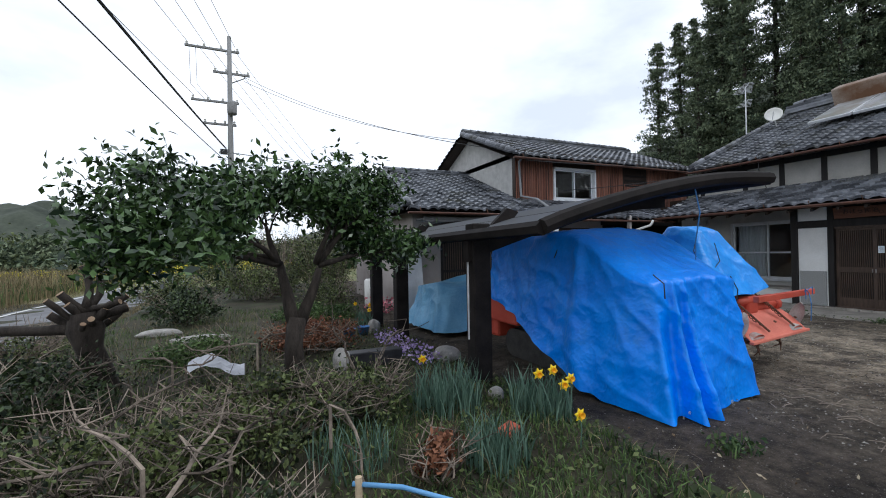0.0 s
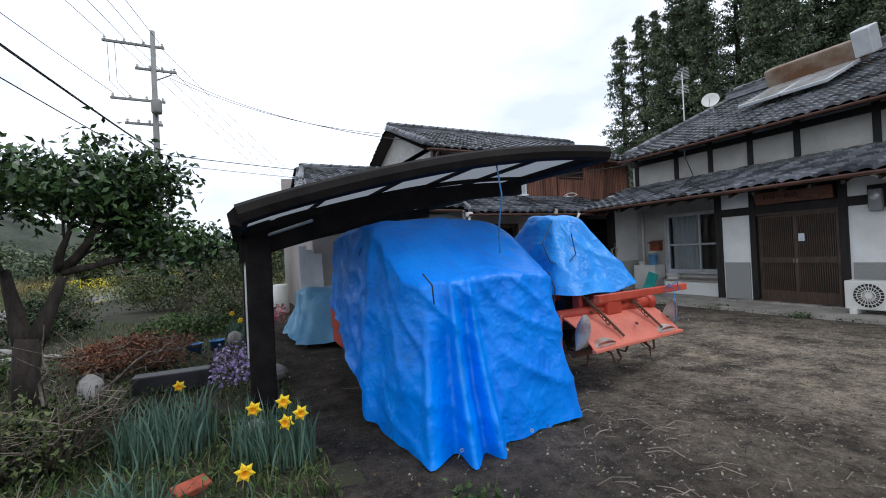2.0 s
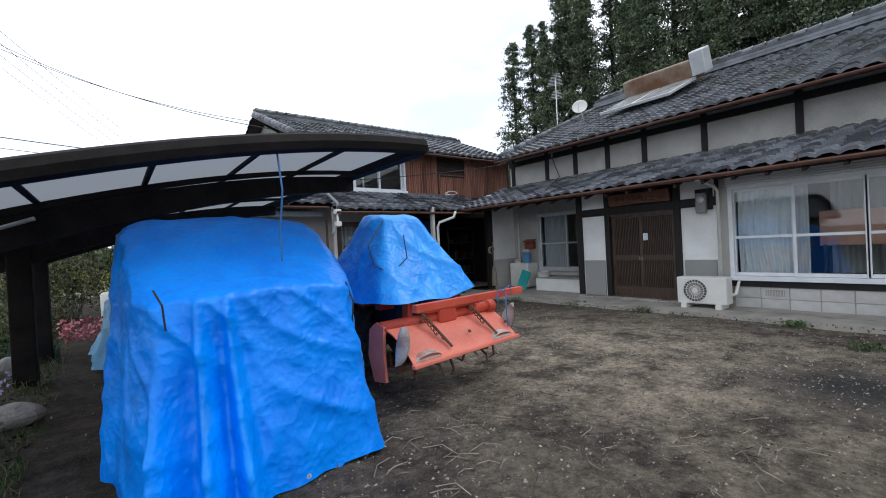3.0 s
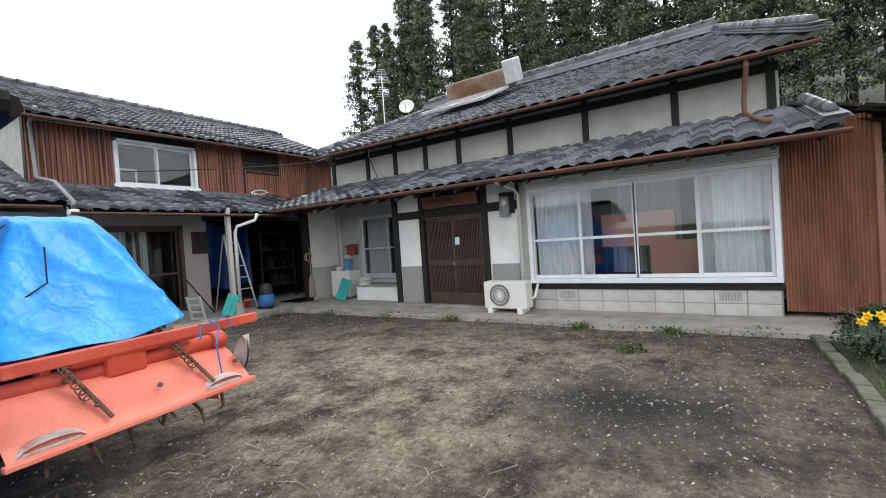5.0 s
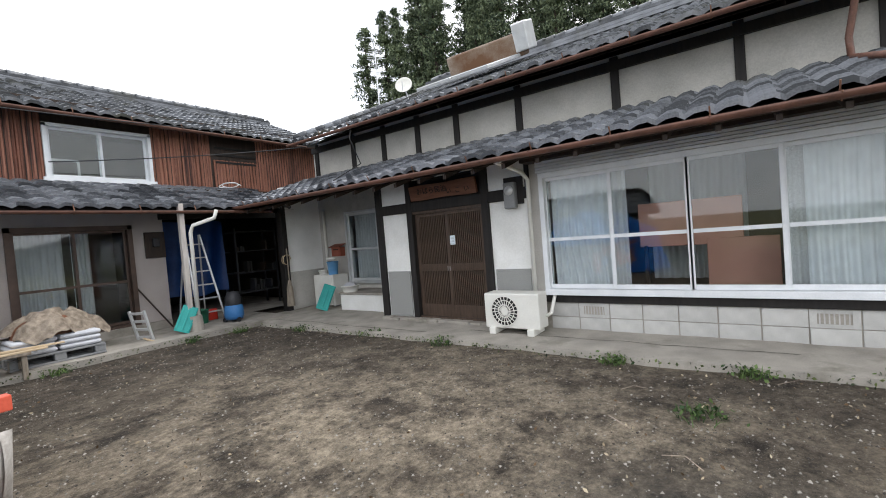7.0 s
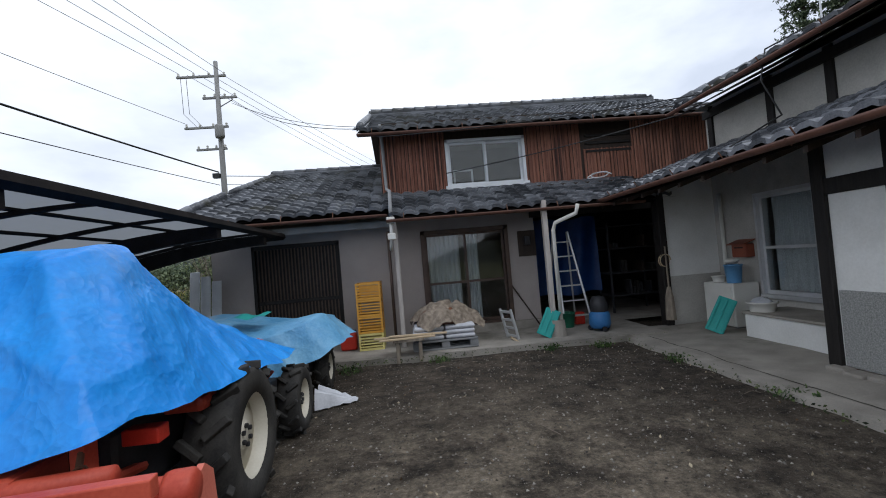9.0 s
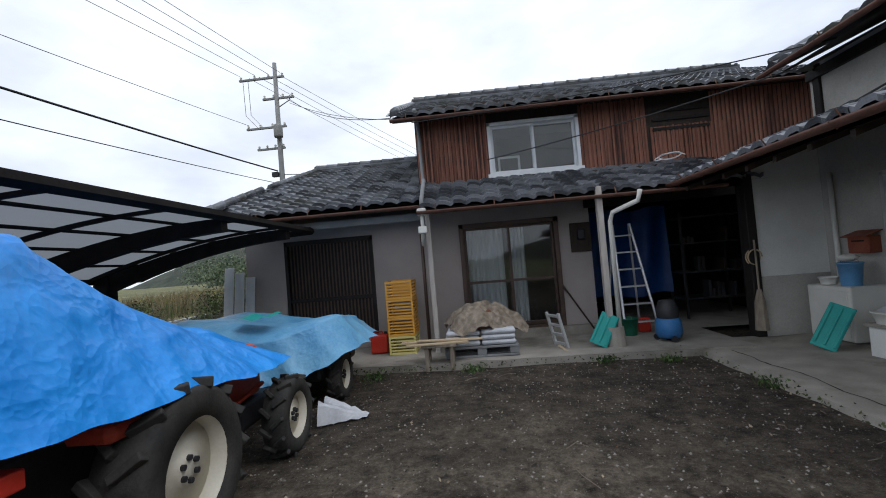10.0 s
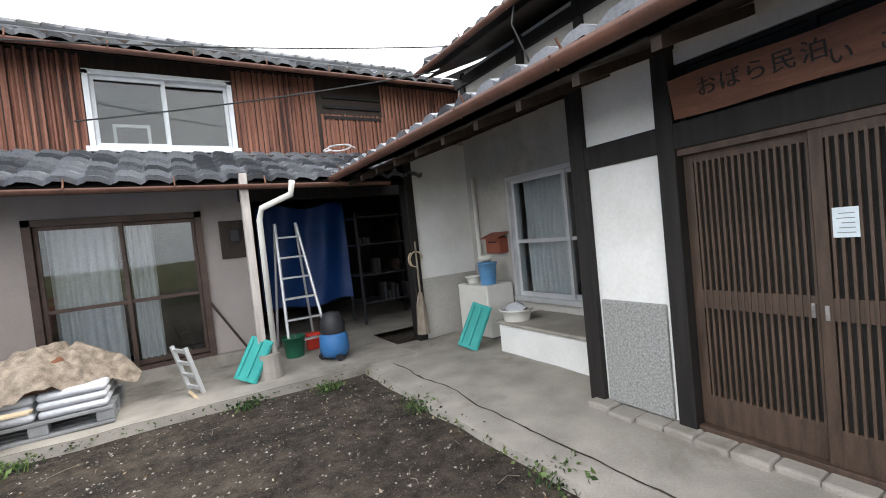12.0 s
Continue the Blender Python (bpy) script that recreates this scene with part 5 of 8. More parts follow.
def aerial(at, h, label, yaw=0.0):
    e = thing("tv_aerial", at, label, "aerial")
    a = Vector(at)
    m = Mesh()
    m.tube([a, a + Vector((0, 0, h))], 0.018, 6)
    m.put("mast", ALU, e)
    for zz, ln, n in ((h * 0.97, 1.1, 9), (h * 0.72, 0.8, 6)):
        d = Vector((math.cos(yaw), math.sin(yaw), 0))
        s = Vector((-d.y, d.x, 0))
        b = Mesh()
        b.tube([a + Vector((0, 0, zz)) - d * ln / 2, a + Vector((0, 0, zz)) + d * ln / 2], 0.012, 5)
        b.put("boom", ALU, e)
        for i in range(n):
            p = a + Vector((0, 0, zz)) + d * ln * (i / (n - 1) - 0.5)
            q = Mesh()
            q.tube([p - s * (0.12 + 0.02 * i), p + s * (0.12 + 0.02 * i)], 0.006, 4)
            q.put("element", ALU, e)
    return e


aerial((12.2, 17.0, 5.0), 2.1, "grey television aerial standing behind the roof", 0.7)

# ---- annex openings ----
mark = standing()
ld = thing("door_2", (2.15, AY, 0.2), "dark brown lattice sliding door of the annex", "door")
tagged(ld, kind="structure")
Mesh().box(1.3, 1.36, AY - 0.03, AY + 0.1, 0.3, 2.14).box(2.93, 2.99, AY - 0.03, AY + 0.1, 0.3, 2.14).box(1.3, 2.99, AY - 0.03, AY + 0.1, 2.08, 2.16).box(1.3, 2.99, AY - 0.04, AY + 0.1, 0.3, 0.42).put("door_frame", BLACKWOOD, ld)
# another near-black sheet that paints the shaded gaps of the lattice
Mesh().box(1.36, 2.93, AY + 0.05, AY + 0.07, 0.42, 2.08).put("shade_backing", DARK, ld)
for i in range(24):
    ob = new("slat", slat)
    ob.parent = ld
    ob.matrix_parent_inverse = Matrix.Translation(-ld.location)
    ob.matrix_basis = Matrix.Translation((1.4 + i * 0.065, AY + 0.02, 0.42)) @ Matrix.Diagonal((1, 1, 1.66, 1))
Mesh().box(1.36, 2.93, AY + 0.005, AY + 0.04, 1.0, 1.07).put("rail", BLACKWOOD, ld)
settle(mark, x=-0.33)
mark = standing()
gd = thing("door_3", (5.6, AY, 0.25), "brown aluminium sliding glass door with curtains", "door")
tagged(gd, kind="structure")
Mesh().box(4.7, 4.78, AY - 0.05, AY + 0.12, 0.26, 2.2).box(6.4, 6.48, AY - 0.05, AY + 0.12, 0.26, 2.2).box(4.7, 6.48, AY - 0.05, AY + 0.12, 2.12, 2.2).box(4.7, 6.48, AY - 0.06, AY + 0.12, 0.24, 0.3).put("door_frame", BRONZE, gd)
sash_x(gd, AY + 0.02, 4.78, 5.62, 0.3, 2.12, BRONZE, rail=1.12)
sash_x(gd, AY + 0.06, 5.56, 6.4, 0.3, 2.12, BRONZE, rail=1.12)
curtain("curtain", (4.82, AY + 0.34, 0), (5.5, AY + 0.34, 0), 0.32, 2.1, LACE, "off-white curtain behind the annex glass door", waves=7)
curtain("curtain", (5.62, AY + 0.36, 0), (5.9, AY + 0.36, 0), 0.32, 2.1, LACE, "grey curtain behind the annex glass door", waves=4)
m = Mesh()
m.box(4.6, 7.0, AY - 0.14, AY, 0.09, 0.25, bev=0.01)
structure(m.put("trim_annex_sill", CONCRETE), "concrete plinth under the annex door")
settle(mark, x=-0.42)
mark = standing()
uw = thing("window_3", (6.25, AU - 0.03, 3.14), "white aluminium sliding window in the upper storey", "window")
tagged(uw, kind="structure")
Mesh().box(5.4, 5.46, AU - 0.1, AU + 0.1, 3.12, 4.12).box(7.04, 7.1, AU - 0.1, AU + 0.1, 3.12, 4.12).box(5.4, 7.1, AU - 0.1, AU + 0.1, 4.07, 4.13).box(5.36, 7.14, AU - 0.13, AU + 0.1, 3.08, 3.15).put("window_frame", WHITEALU, uw)
sash_x(uw, AU - 0.03, 5.46, 6.28, 3.15, 4.07, WHITEALU)
sash_x(uw, AU + 0.02, 6.22, 7.04, 3.15, 4.07, WHITEALU)
ch = thing("picture_frame", (5.75, AU + 0.5, 3.2), "white empty frame standing inside the upper window", "frame")
Mesh().box(5.6, 5.64, AU + 0.5, AU + 0.53, 3.0, 3.6).box(6.0, 6.04, AU + 0.5, AU + 0.53, 3.0, 3.6).box(5.64, 6.0, AU + 0.5, AU + 0.53, 3.56, 3.6).box(5.64, 6.0, AU + 0.5, AU + 0.53, 3.25, 3.29).put("frame", PLASTICW, ch)
for z in (3.32, 3.5, 3.66):
    lv = Mesh().box(8.45, 9.45, AU - 0.06, AU - 0.03, z + 0.35, z + 0.4).put("trim_louvre", BLACKWOOD)
    structure(lv, "dark louvre board on the upper wall")
settle(mark, x=-0.44, z=-0.03)

# downpipes and posts of the annex
mark = standing()
POSTWOOD = mat("pale_weathered_post", (0.36, 0.325, 0.3), (0.52, 0.48, 0.44), 0.85, 5, 60, 0.2, stretch=(5, 5, 0.7))
po = thing("eave_post", (3.85, 17.5, 0.1), "pale weathered timber post carrying the annex eave", "post")
Mesh().box(3.82, 3.90, 17.46, 17.54, 0.08, 2.5, bev=0.01).put("shaft", POSTWOOD, po)
m = Mesh()
m.tube([(3.72, 17.6, 2.2), (3.72, 17.6, 0.12)], 0.028, 8)
m.put("pipe", BRONZE, po, smooth=True)
for hz in (2.02, 2.3):
    Mesh().box(3.74, 3.88, 17.1, 17.24, hz, hz + 0.11, bev=0.015).put("hopper", PLASTICW, po, "white rainwater hopper")
m = Mesh()
m.tube([(3.81, 17.17, 2.3), (3.81, 17.17, 2.1), (3.78, 17.3, 1.95), (3.77, 17.42, 1.85)], 0.03, 8)
m.put("hopper_pipe", PLASTICW, po, smooth=True)
m = Mesh()
m.tube([(3.82, 17.16, 2.4), (3.82, 17.16, 2.55), (3.8, 17.9, 2.98), (3.72, 18.55, 3.14), (3.7, 18.6, 4.15), (3.7, 18.2, 4.36)], 0.035, 8)
m.put("rainwater_pipe", GREYPLASTIC, po, smooth=True)
settle(mark, x=-0.04, y=-0.2)
mark = standing()
po = thing("eave_post", (6.95, 17.55, 0.1), "pale timber post with white downpipe at the shed opening", "post")
Mesh().box(6.85, 6.94, 17.5, 17.6, 0.08, 2.5, bev=0.01).put("shaft", POSTWOOD, po)
m = Mesh()
m.tube([(7.35, 17.12, 2.34), (7.34, 17.2, 2.2), (7.05, 17.45, 2.08), (7.02, 17.5, 1.95), (7.02, 17.5, 0.3)], 0.035, 8)
m.put("pipe", PLASTICW, po, smooth=True)
m = Mesh()
m.lathe([(0.001, 0.0), (0.15, 0.0), (0.12, 0.3), (0.001, 0.3)], Matrix.Translation((6.95, 17.5, 0.08)), 14)
m.put("footing", CONCRETE, po, "concrete footing of the post")
settle(mark, x=-0.42, y=-0.58)
mark = standing()
mtb = thing("electric_meter", (6.72, AY, 1.75), "dark meter board with a small meter on the annex wall", "meter")
Mesh().box(6.56, 6.92, AY - 0.04, AY, 1.68, 2.2, bev=0.006).put("board", DARKWOOD, mtb)
Mesh().box(6.68, 6.8, AY - 0.12, AY - 0.04, 1.9, 2.08, bev=0.015).put("case", DARKPLASTIC, mtb)
settle(mark, x=-0.3, z=-0.15)
mark = standing()
bc = thing("broom_stick", (6.5, 18.9, 0.1), "brown wooden pole leaning on the annex wall", "pole")
m = Mesh()
m.tube([(6.95, 18.72, 0.1), (6.45, 18.98, 1.0)], 0.016, 7)
m.put("stick", DARKWOOD, bc)

settle(mark, x=-0.42, y=-0.84)

# crates, can, bench, pallet
mark = standing()
def crate(z, material, label):
    e = thing("crate", (3.51, 18.0, z), label, "crate", "stacked crates by the post")
    x0, x1, y0, y1, h = 3.29, 3.73, 17.75, 18.25, 0.30
    for zz in (0.0, 0.26):
        m = Mesh()
        m.box(x0, x1, y0, y0 + 0.02, z + zz, z + zz + 0.036).box(x0, x1, y1 - 0.02, y1, z + zz, z + zz + 0.036).box(x0, x0 + 0.02, y0 + 0.02, y1 - 0.02, z + zz, z + zz + 0.036).box(x1 - 0.02, x1, y0 + 0.02, y1 - 0.02, z + zz, z + zz + 0.036)
        m.put("rim", material, e)
    for k in range(4):
        zz = z + 0.055 + 0.05 * k
        m = Mesh()
        m.box(x0 + 0.02, x1 - 0.02, y0 + 0.004, y0 + 0.014, zz, zz + 0.024).box(x0 + 0.02, x1 - 0.02, y1 - 0.014, y1 - 0.004, zz, zz + 0.024)
        m.box(x0 + 0.004, x0 + 0.014, y0 + 0.02, y1 - 0.02, zz, zz + 0.024).box(x1 - 0.014, x1 - 0.004, y0 + 0.02, y1 - 0.02, zz, zz + 0.024)
        m.put("slat", material, e)
    for x in (x0, x1 - 0.03):
        for y in (y0, y1 - 0.03):
            Mesh().box(x, x + 0.03, y, y + 0.03, z + 0.036, z + 0.26).put("corner_post", material, e)
    Mesh().box(x0 + 0.02, x1 - 0.02, y0 + 0.02, y1 - 0.02, z + 0.004, z + 0.014).put("base", material, e)
    return e


crate(0.105, PALEYELLOW, "pale yellow plastic harvest crate at the bottom of a stack")
for k in range(3):
    crate(0.405 + 0.3 * k, YELLOWCRATE, "orange-yellow plastic harvest crate stacked by the post")
jc = thing("fuel_can", (3.08, 18.05, 0.1), "red plastic fuel can on the concrete walk", "fuel can")
Mesh().box(2.93, 3.22, 17.93, 18.15, 0.105, 0.42, bev=0.03).put("body", REDPLASTIC, jc)
m = Mesh()
m.tube([(2.98, 18.04, 0.41), (3.0, 18.04, 0.46), (3.12, 18.04, 0.46), (3.14, 18.04, 0.41)], 0.014, 6)
m.put("handle", REDPLASTIC, jc)
m = Mesh()
m.lathe([(0.03, 0), (0.03, 0.04), (0.001, 0.04)], Matrix.Translation((3.18, 18.04, 0.415)), 12)
m.put("cap", DARKPLASTIC, jc)
settle(mark, x=-0.26, y=-0.5)
mark = standing()
bn = thing("work_bench", (4.05, 16.95, 0.0), "low rough wooden bench with pale planks on top", "bench")
for x in (3.86, 4.22):
    for y in (16.85, 17.1):
        m = Mesh()
        m.box(x, x + 0.06, y, y + 0.06, 0.0, 0.34, bev=0.006)
        m.put("leg", OLDWOOD, bn)
Mesh().box(3.82, 4.32, 16.82, 17.18, 0.34, 0.38, bev=0.006).put("top", OLDWOOD, bn)
for k, (x0, x1, y, r) in enumerate(((3.6, 4.5, 16.86, 4), (3.75, 4.7, 16.98, -6), (3.5, 4.35, 17.08, 2))):
    pk = thing("plank", ((x0 + x1) / 2, y, 0.38), "pale offcut plank lying on the bench", "plank", "planks on the bench")
    Mesh().box(-(x1 - x0) / 2, (x1 - x0) / 2, -0.05, 0.05, 0, 0.022, Matrix.Translation(((x0 + x1) / 2, y, 0.381 + 0.023 * (k % 2))) @ Matrix.Rotation(radians(r), 4, 'Z'), 0.003).put("board", PALEWOOD, pk)
settle(mark, x=-0.15, y=-0.4)
mark = standing()
pa = thing("pallet", (4.95, 17.85, 0.1), "grey plastic pallet on the concrete walk", "pallet")
for zz in (0.105, 0.235):
    for k in range(6):
        Mesh().box(4.4, 5.5, 17.45 + 0.15 * k, 17.56 + 0.15 * k, zz, zz + 0.03, bev=0.006).put("deck_board", GREYPLASTIC, pa)
for x in (4.4, 4.88, 5.36):
    for y in (17.46, 17.85, 18.2):
        Mesh().box(x, x + 0.14, y, y + 0.13, 0.135, 0.235, bev=0.01).put("block", GREYPLASTIC, pa)
for k in range(3):
    for j in range(2):
        sk = thing("sack", (4.7 + 0.52 * j, 17.85, 0.27 + 0.075 * k), "flat white paper sack stacked on the pallet", "sack", "sacks on the pallet")
        m = Mesh()
        z = 0.268 + 0.078 * k
        ox = rnd(-0.02, 0.02)
        m.box(4.43 + 0.53 * j + ox, 4.94 + 0.53 * j + ox, 17.47, 18.25, z, z + 0.074, bev=0.034)
        m.put("bag", SACK, sk, smooth=True)
hp = thing("bundle", (4.95, 17.9, 0.5), "brown bundle on the sacks under the blanket", "bundle")
m = Mesh()
m.grid(lambda u, v: (4.95 + 0.46 * math.cos(u * 6.283) * math.cos(v * 1.57), 17.9 + 0.34 * math.sin(u * 6.283) * math.cos(v * 1.57), 0.5 + 0.3 * math.sin(v * 1.57)), 24, 8)
m.put("body", SIGNWOOD, hp, smooth=True)
bl = thing("blanket", (4.95, 17.9, 0.8), "crumpled brown check blanket thrown over the bundle", "blanket")


def blanket(u, v):
    a = u * 6.283
    r = v * (0.62 + 0.12 * math.sin(3 * a + 1) + 0.08 * noise.noise((math.cos(a) * 2, math.sin(a) * 2, 1)))
    z = 0.86 - 0.33 * v ** 2.4 - 0.10 * v * max(0, math.cos(a - 0.2)) + 0.09 * noise.noise((r * 5 * math.cos(a), r * 5 * math.sin(a), 4)) + 0.05 * noise.noise((r * 11 * math.cos(a), r * 11 * math.sin(a), 6)) + 0.04 * math.sin(7 * a) * v
    return (4.98 + r * 1.0 * math.cos(a), 17.88 + r * 0.72 * math.sin(a), max(0.36, z))


m = Mesh()
m.grid(blanket, 72, 22)
m.put("fabric", RUG, bl, smooth=True)
settle(mark, x=-0.42, y=-0.75)
mark = standing()
gf = thing("metal_frame", (6.3, 17.5, 0.1), "grey aluminium frame leaning by the post", "frame")
fr = Matrix.Translation((6.35, 17.42, 0.05)) @ Matrix.Rotation(radians(25), 4, 'Z') @ Matrix.Rotation(radians(-14), 4, 'Y')
for k in range(2):
    Mesh().box(-0.02, 0.02, 0.0 + 0.3 * k, 0.04 + 0.3 * k, 0.03, 0.6, fr, 0.004).put("rail", ALU, gf)
for k in range(4):
    Mesh().box(-0.012, 0.012, 0.04, 0.3, 0.08 + 0.15 * k, 0.12 + 0.15 * k, fr).put("rung", ALU, gf)
teal_panel((6.74, 17.3, 0.14), -15, -20, 0.5, 26)
st = thing("plank", (6.3, 17.1, 0.02), "pale splintered stick lying across the kerb", "stick")
m = Mesh()
m.tube([(6.2, 17.45, 0.14), (6.35, 17.0, 0.03)], 0.018, 6)
m.put("stick", PALEWOOD, st)

settle(mark, x=-0.5, y=-0.45)

# ---- inside the open shed ----
mark = standing()
ns = thing("blue_sheet", (8.2, 20.4, 0.5), "dark blue sheet hanging inside the open shed", "sheet")
m = Mesh()
m.grid(lambda u, v: (7.2 + 1.55 * u, 20.0 + 0.06 * math.sin(u * 14 + v * 2) + 0.05 * noise.noise((u * 5, v * 3, 2)), 2.3 - 1.75 * v + 0.04 * math.sin(u * 9)), 40, 14)
m.put("fabric", DEEPBLUE, ns, smooth=True)
la = thing("step_ladder", (7.45, 18.6, 0.1), "aluminium step ladder standing in the shed opening", "ladder")
for sx, tx in ((7.2, 7.26), (7.75, 7.55)):
    m = Mesh()
    m.tube([(sx, 18.3, 0.1), (tx, 18.7, 1.95)], 0.022, 6)
    m.put("stile", ALU, la)
    m = Mesh()
    m.tube([(sx, 19.2, 0.1), (tx, 18.74, 1.95)], 0.018, 6)
    m.put("rear_leg", ALU, la)
for k in range(6):
    t = (k + 0.7) / 6.4
    Mesh().box(7.2 + 0.06 * t, 7.75 - 0.2 * t, 18.28 + 0.4 * t, 18.36 + 0.4 * t, 0.1 + 1.85 * t - 0.012, 0.1 + 1.85 * t + 0.012).put("step", ALU, la)
settle(mark, x=-0.3, y=-0.7)
mark = standing()
bucket("bucket", (7.45, 18.15, 0.1), 0.15, 0.28, mat("green_plastic", (0.01, 0.09, 0.05), (0.02, 0.14, 0.08), 0.5), "dark green plastic bucket in the shed opening")
fc = thing("fuel_can", (7.75, 18.35, 0.1), "red plastic fuel can in the shed opening", "fuel can")
Mesh().box(7.66, 7.86, 18.28, 18.42, 0.1, 0.34, bev=0.025).put("body", REDPLASTIC, fc)
settle(mark, x=-0.48, y=-0.5)
mark = standing()
vc = thing("vacuum_cleaner", (8.05, 18.0, 0.1), "blue and black workshop vacuum on wheels", "vacuum cleaner")
m = Mesh()
m.lathe([(0.001, 0.05), (0.16, 0.05), (0.19, 0.12), (0.18, 0.3), (0.15, 0.34), (0.001, 0.35)], Matrix.Translation((8.05, 18.0, 0.1)), 20)
m.put("tank", BLUEPLASTIC, vc, smooth=True)
m = Mesh()
m.lathe([(0.15, 0.0), (0.16, 0.12), (0.11, 0.26), (0.001, 0.28)], Matrix.Translation((8.05, 18.0, 0.44)), 18)
m.put("motor_head", DARKPLASTIC, vc, smooth=True)
for a in (0.5, 2.6, 4.7):
    m = Mesh()
    m.lathe([(0.001, -0.02), (0.045, -0.02), (0.045, 0.02), (0.001, 0.02)], Matrix.Translation((8.05 + 0.17 * math.cos(a), 18.0 + 0.17 * math.sin(a), 0.145)) @ Matrix.Rotation(1.57, 4, 'X'), 12)
    m.put("wheel", DARKPLASTIC, vc)
settle(mark, x=-0.7, y=-0.95)
mark = standing()
# rack and tins get near-black colours that imitate the shade deep in the shed
sh = thing("storage_rack", (9.2, 19.8, 0.1), "steel rack crowded with tools, blackened in place of shed shade", "rack")
for x in (8.85, 9.95):
    for y in (19.5, 20.1):
        Mesh().box(x, x + 0.04, y, y + 0.04, 0.09, 2.1).put("upright", DARKPLASTIC, sh)
for z in (0.45, 0.95, 1.5, 2.0):
    Mesh().box(8.85, 9.99, 19.5, 20.14, z, z + 0.03).put("shelf", DARKPLASTIC, sh)
for k in range(14):
    z = random.choice((0.48, 0.98, 1.53))
    x = 8.9 + 0.078 * k
    bx = thing("tool_box", (x, 19.6, z), "tin or box on the shed rack, blackened in place of shade", "box", "tins on the shed rack")
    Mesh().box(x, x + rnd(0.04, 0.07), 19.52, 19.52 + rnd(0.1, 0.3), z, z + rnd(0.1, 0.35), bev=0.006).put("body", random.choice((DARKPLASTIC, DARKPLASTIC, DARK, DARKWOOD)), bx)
settle(mark, x=-0.4, y=-0.7)
bs = thing("broom", (8.55, 17.2, 0.1), "old straw broom hung on the wing wall post", "broom")
m = Mesh()
m.tube([(8.6, 16.9, 1.5), (8.58, 16.86, 0.75)], 0.014, 6)
m.put("handle", OLDWOOD, bs)
m = Mesh()
m.tube([(8.58, 16.86, 0.78), (8.57, 16.85, 0.6), (8.56, 16.84, 0.2)], [0.03, 0.07, 0.09], 9)
m.put("bristles", OLDWOOD, bs)
cl = thing("rope_coil", (8.58, 16.88, 1.3), "pale rope coil hung on the wing wall post", "rope")
m = Mesh()
m.tube([(8.6 + 0.09 * math.cos(t), 16.9 + 0.008 * t, 1.25 + 0.11 * math.sin(t)) for t in [i * 0.35 for i in range(40)]], 0.01, 5)
m.put("coil", PALEWOOD, cl)


# ---- carport ----
cp = thing("carport", (-1.4, 11.4, 0.0), "dark brown cantilever carport with clouded panels", "carport")
CF = Matrix.Translation((-1.43, 10.79, 0)) @ Matrix.Rotation(radians(-0.5), 4, 'Z')
CW, CL = 3.15, 6.7


def arch(s, y=4.0):
    """The height of the roof s of the way across and y along."""
    return 1.72 + 0.54 * math.sin(min(1.0, s) * math.pi * 0.5) ** 0.9 + 0.03 * s - 0.006 * y


def rib(y, w, h, name, drop=0.0):
    k = 18
    m = Mesh()
    vs = []
    for i in range(k + 1):
        s = i / k
        for dy, dz in ((-w / 2, 0), (w / 2, 0), (w / 2, -h * (1.25 - 0.55 * s)), (-w / 2, -h * (1.25 - 0.55 * s))):
            vs.append(CF @ Vector((CW * s, y + dy, arch(s, y) - drop + dz)))
    m.add(vs, [(4 * i + j, 4 * i + (j + 1) % 4, 4 * i + 4 + (j + 1) % 4, 4 * i + 4 + j) for i in range(k) for j in range(4)] + [(0, 1, 2, 3), (4 * k + 3, 4 * k + 2, 4 * k + 1, 4 * k)])
    return m.put(name, CHARBROWN, cp)


POSTS = (1.4, 4.2, 5.8)
for y in POSTS:
    rib(y, 0.12, 0.21, "main_beam", 0.02)
    m = Mesh()
    m.box(0.05, 0.27, y - 0.1, y + 0.1, 0.0, 1.86, CF, 0.015)
    m.put("post", CHARBROWN, cp)
    m = Mesh()
    m.add([CF @ Vector(p) for p in ((0.22, y - 0.03, 1.5), (0.22, y + 0.03, 1.5), (0.7, y + 0.03, 2.0), (0.7, y - 0.03, 2.0), (0.22, y - 0.03, 1.75), (0.22, y + 0.03, 1.75), (0.55, y + 0.03, 2.05), (0.55, y - 0.03, 2.05))], [(0, 1, 2, 3), (4, 7, 6, 5), (0, 3, 7, 4), (1, 5, 6, 2)])
    m.put("brace", CHARBROWN, cp)
for y in (0.0, CL):
    k = 18
    m = Mesh()
    m.tube([CF @ Vector((CW * i / k, y, arch(i / k, y) + 0.02)) for i in range(k + 1)], 0.07, 8)
    m.put("end_rail", CHARBROWN, cp)
for i in range(1, 6):
    y = CL * i / 6
    rib(y, 0.05, 0.045, "rafter")
for s in (0.0, 0.2, 0.4, 0.6, 0.8, 1.0):
    r = 0.065 if s in (0.0, 1.0) else 0.02
    m = Mesh()
    m.tube([CF @ Vector((CW * s, 0, arch(s, 0) + 0.012)), CF @ Vector((CW * s, CL, arch(s, CL) + 0.012))], r, 6)
    m.put("purlin", CHARBROWN, cp)
for i in range(6):
    m = Mesh()
    m.grid(lambda u, v: CF @ Vector((0.03 + (CW - 0.06) * u, CL * (i + v) / 6, arch(u, CL * (i + v) / 6) + 0.035)), 14, 1)
    pn = m.put("roof_panel", PANEL, cp, smooth=True)
    pn.visible_shadow = True
m = Mesh()
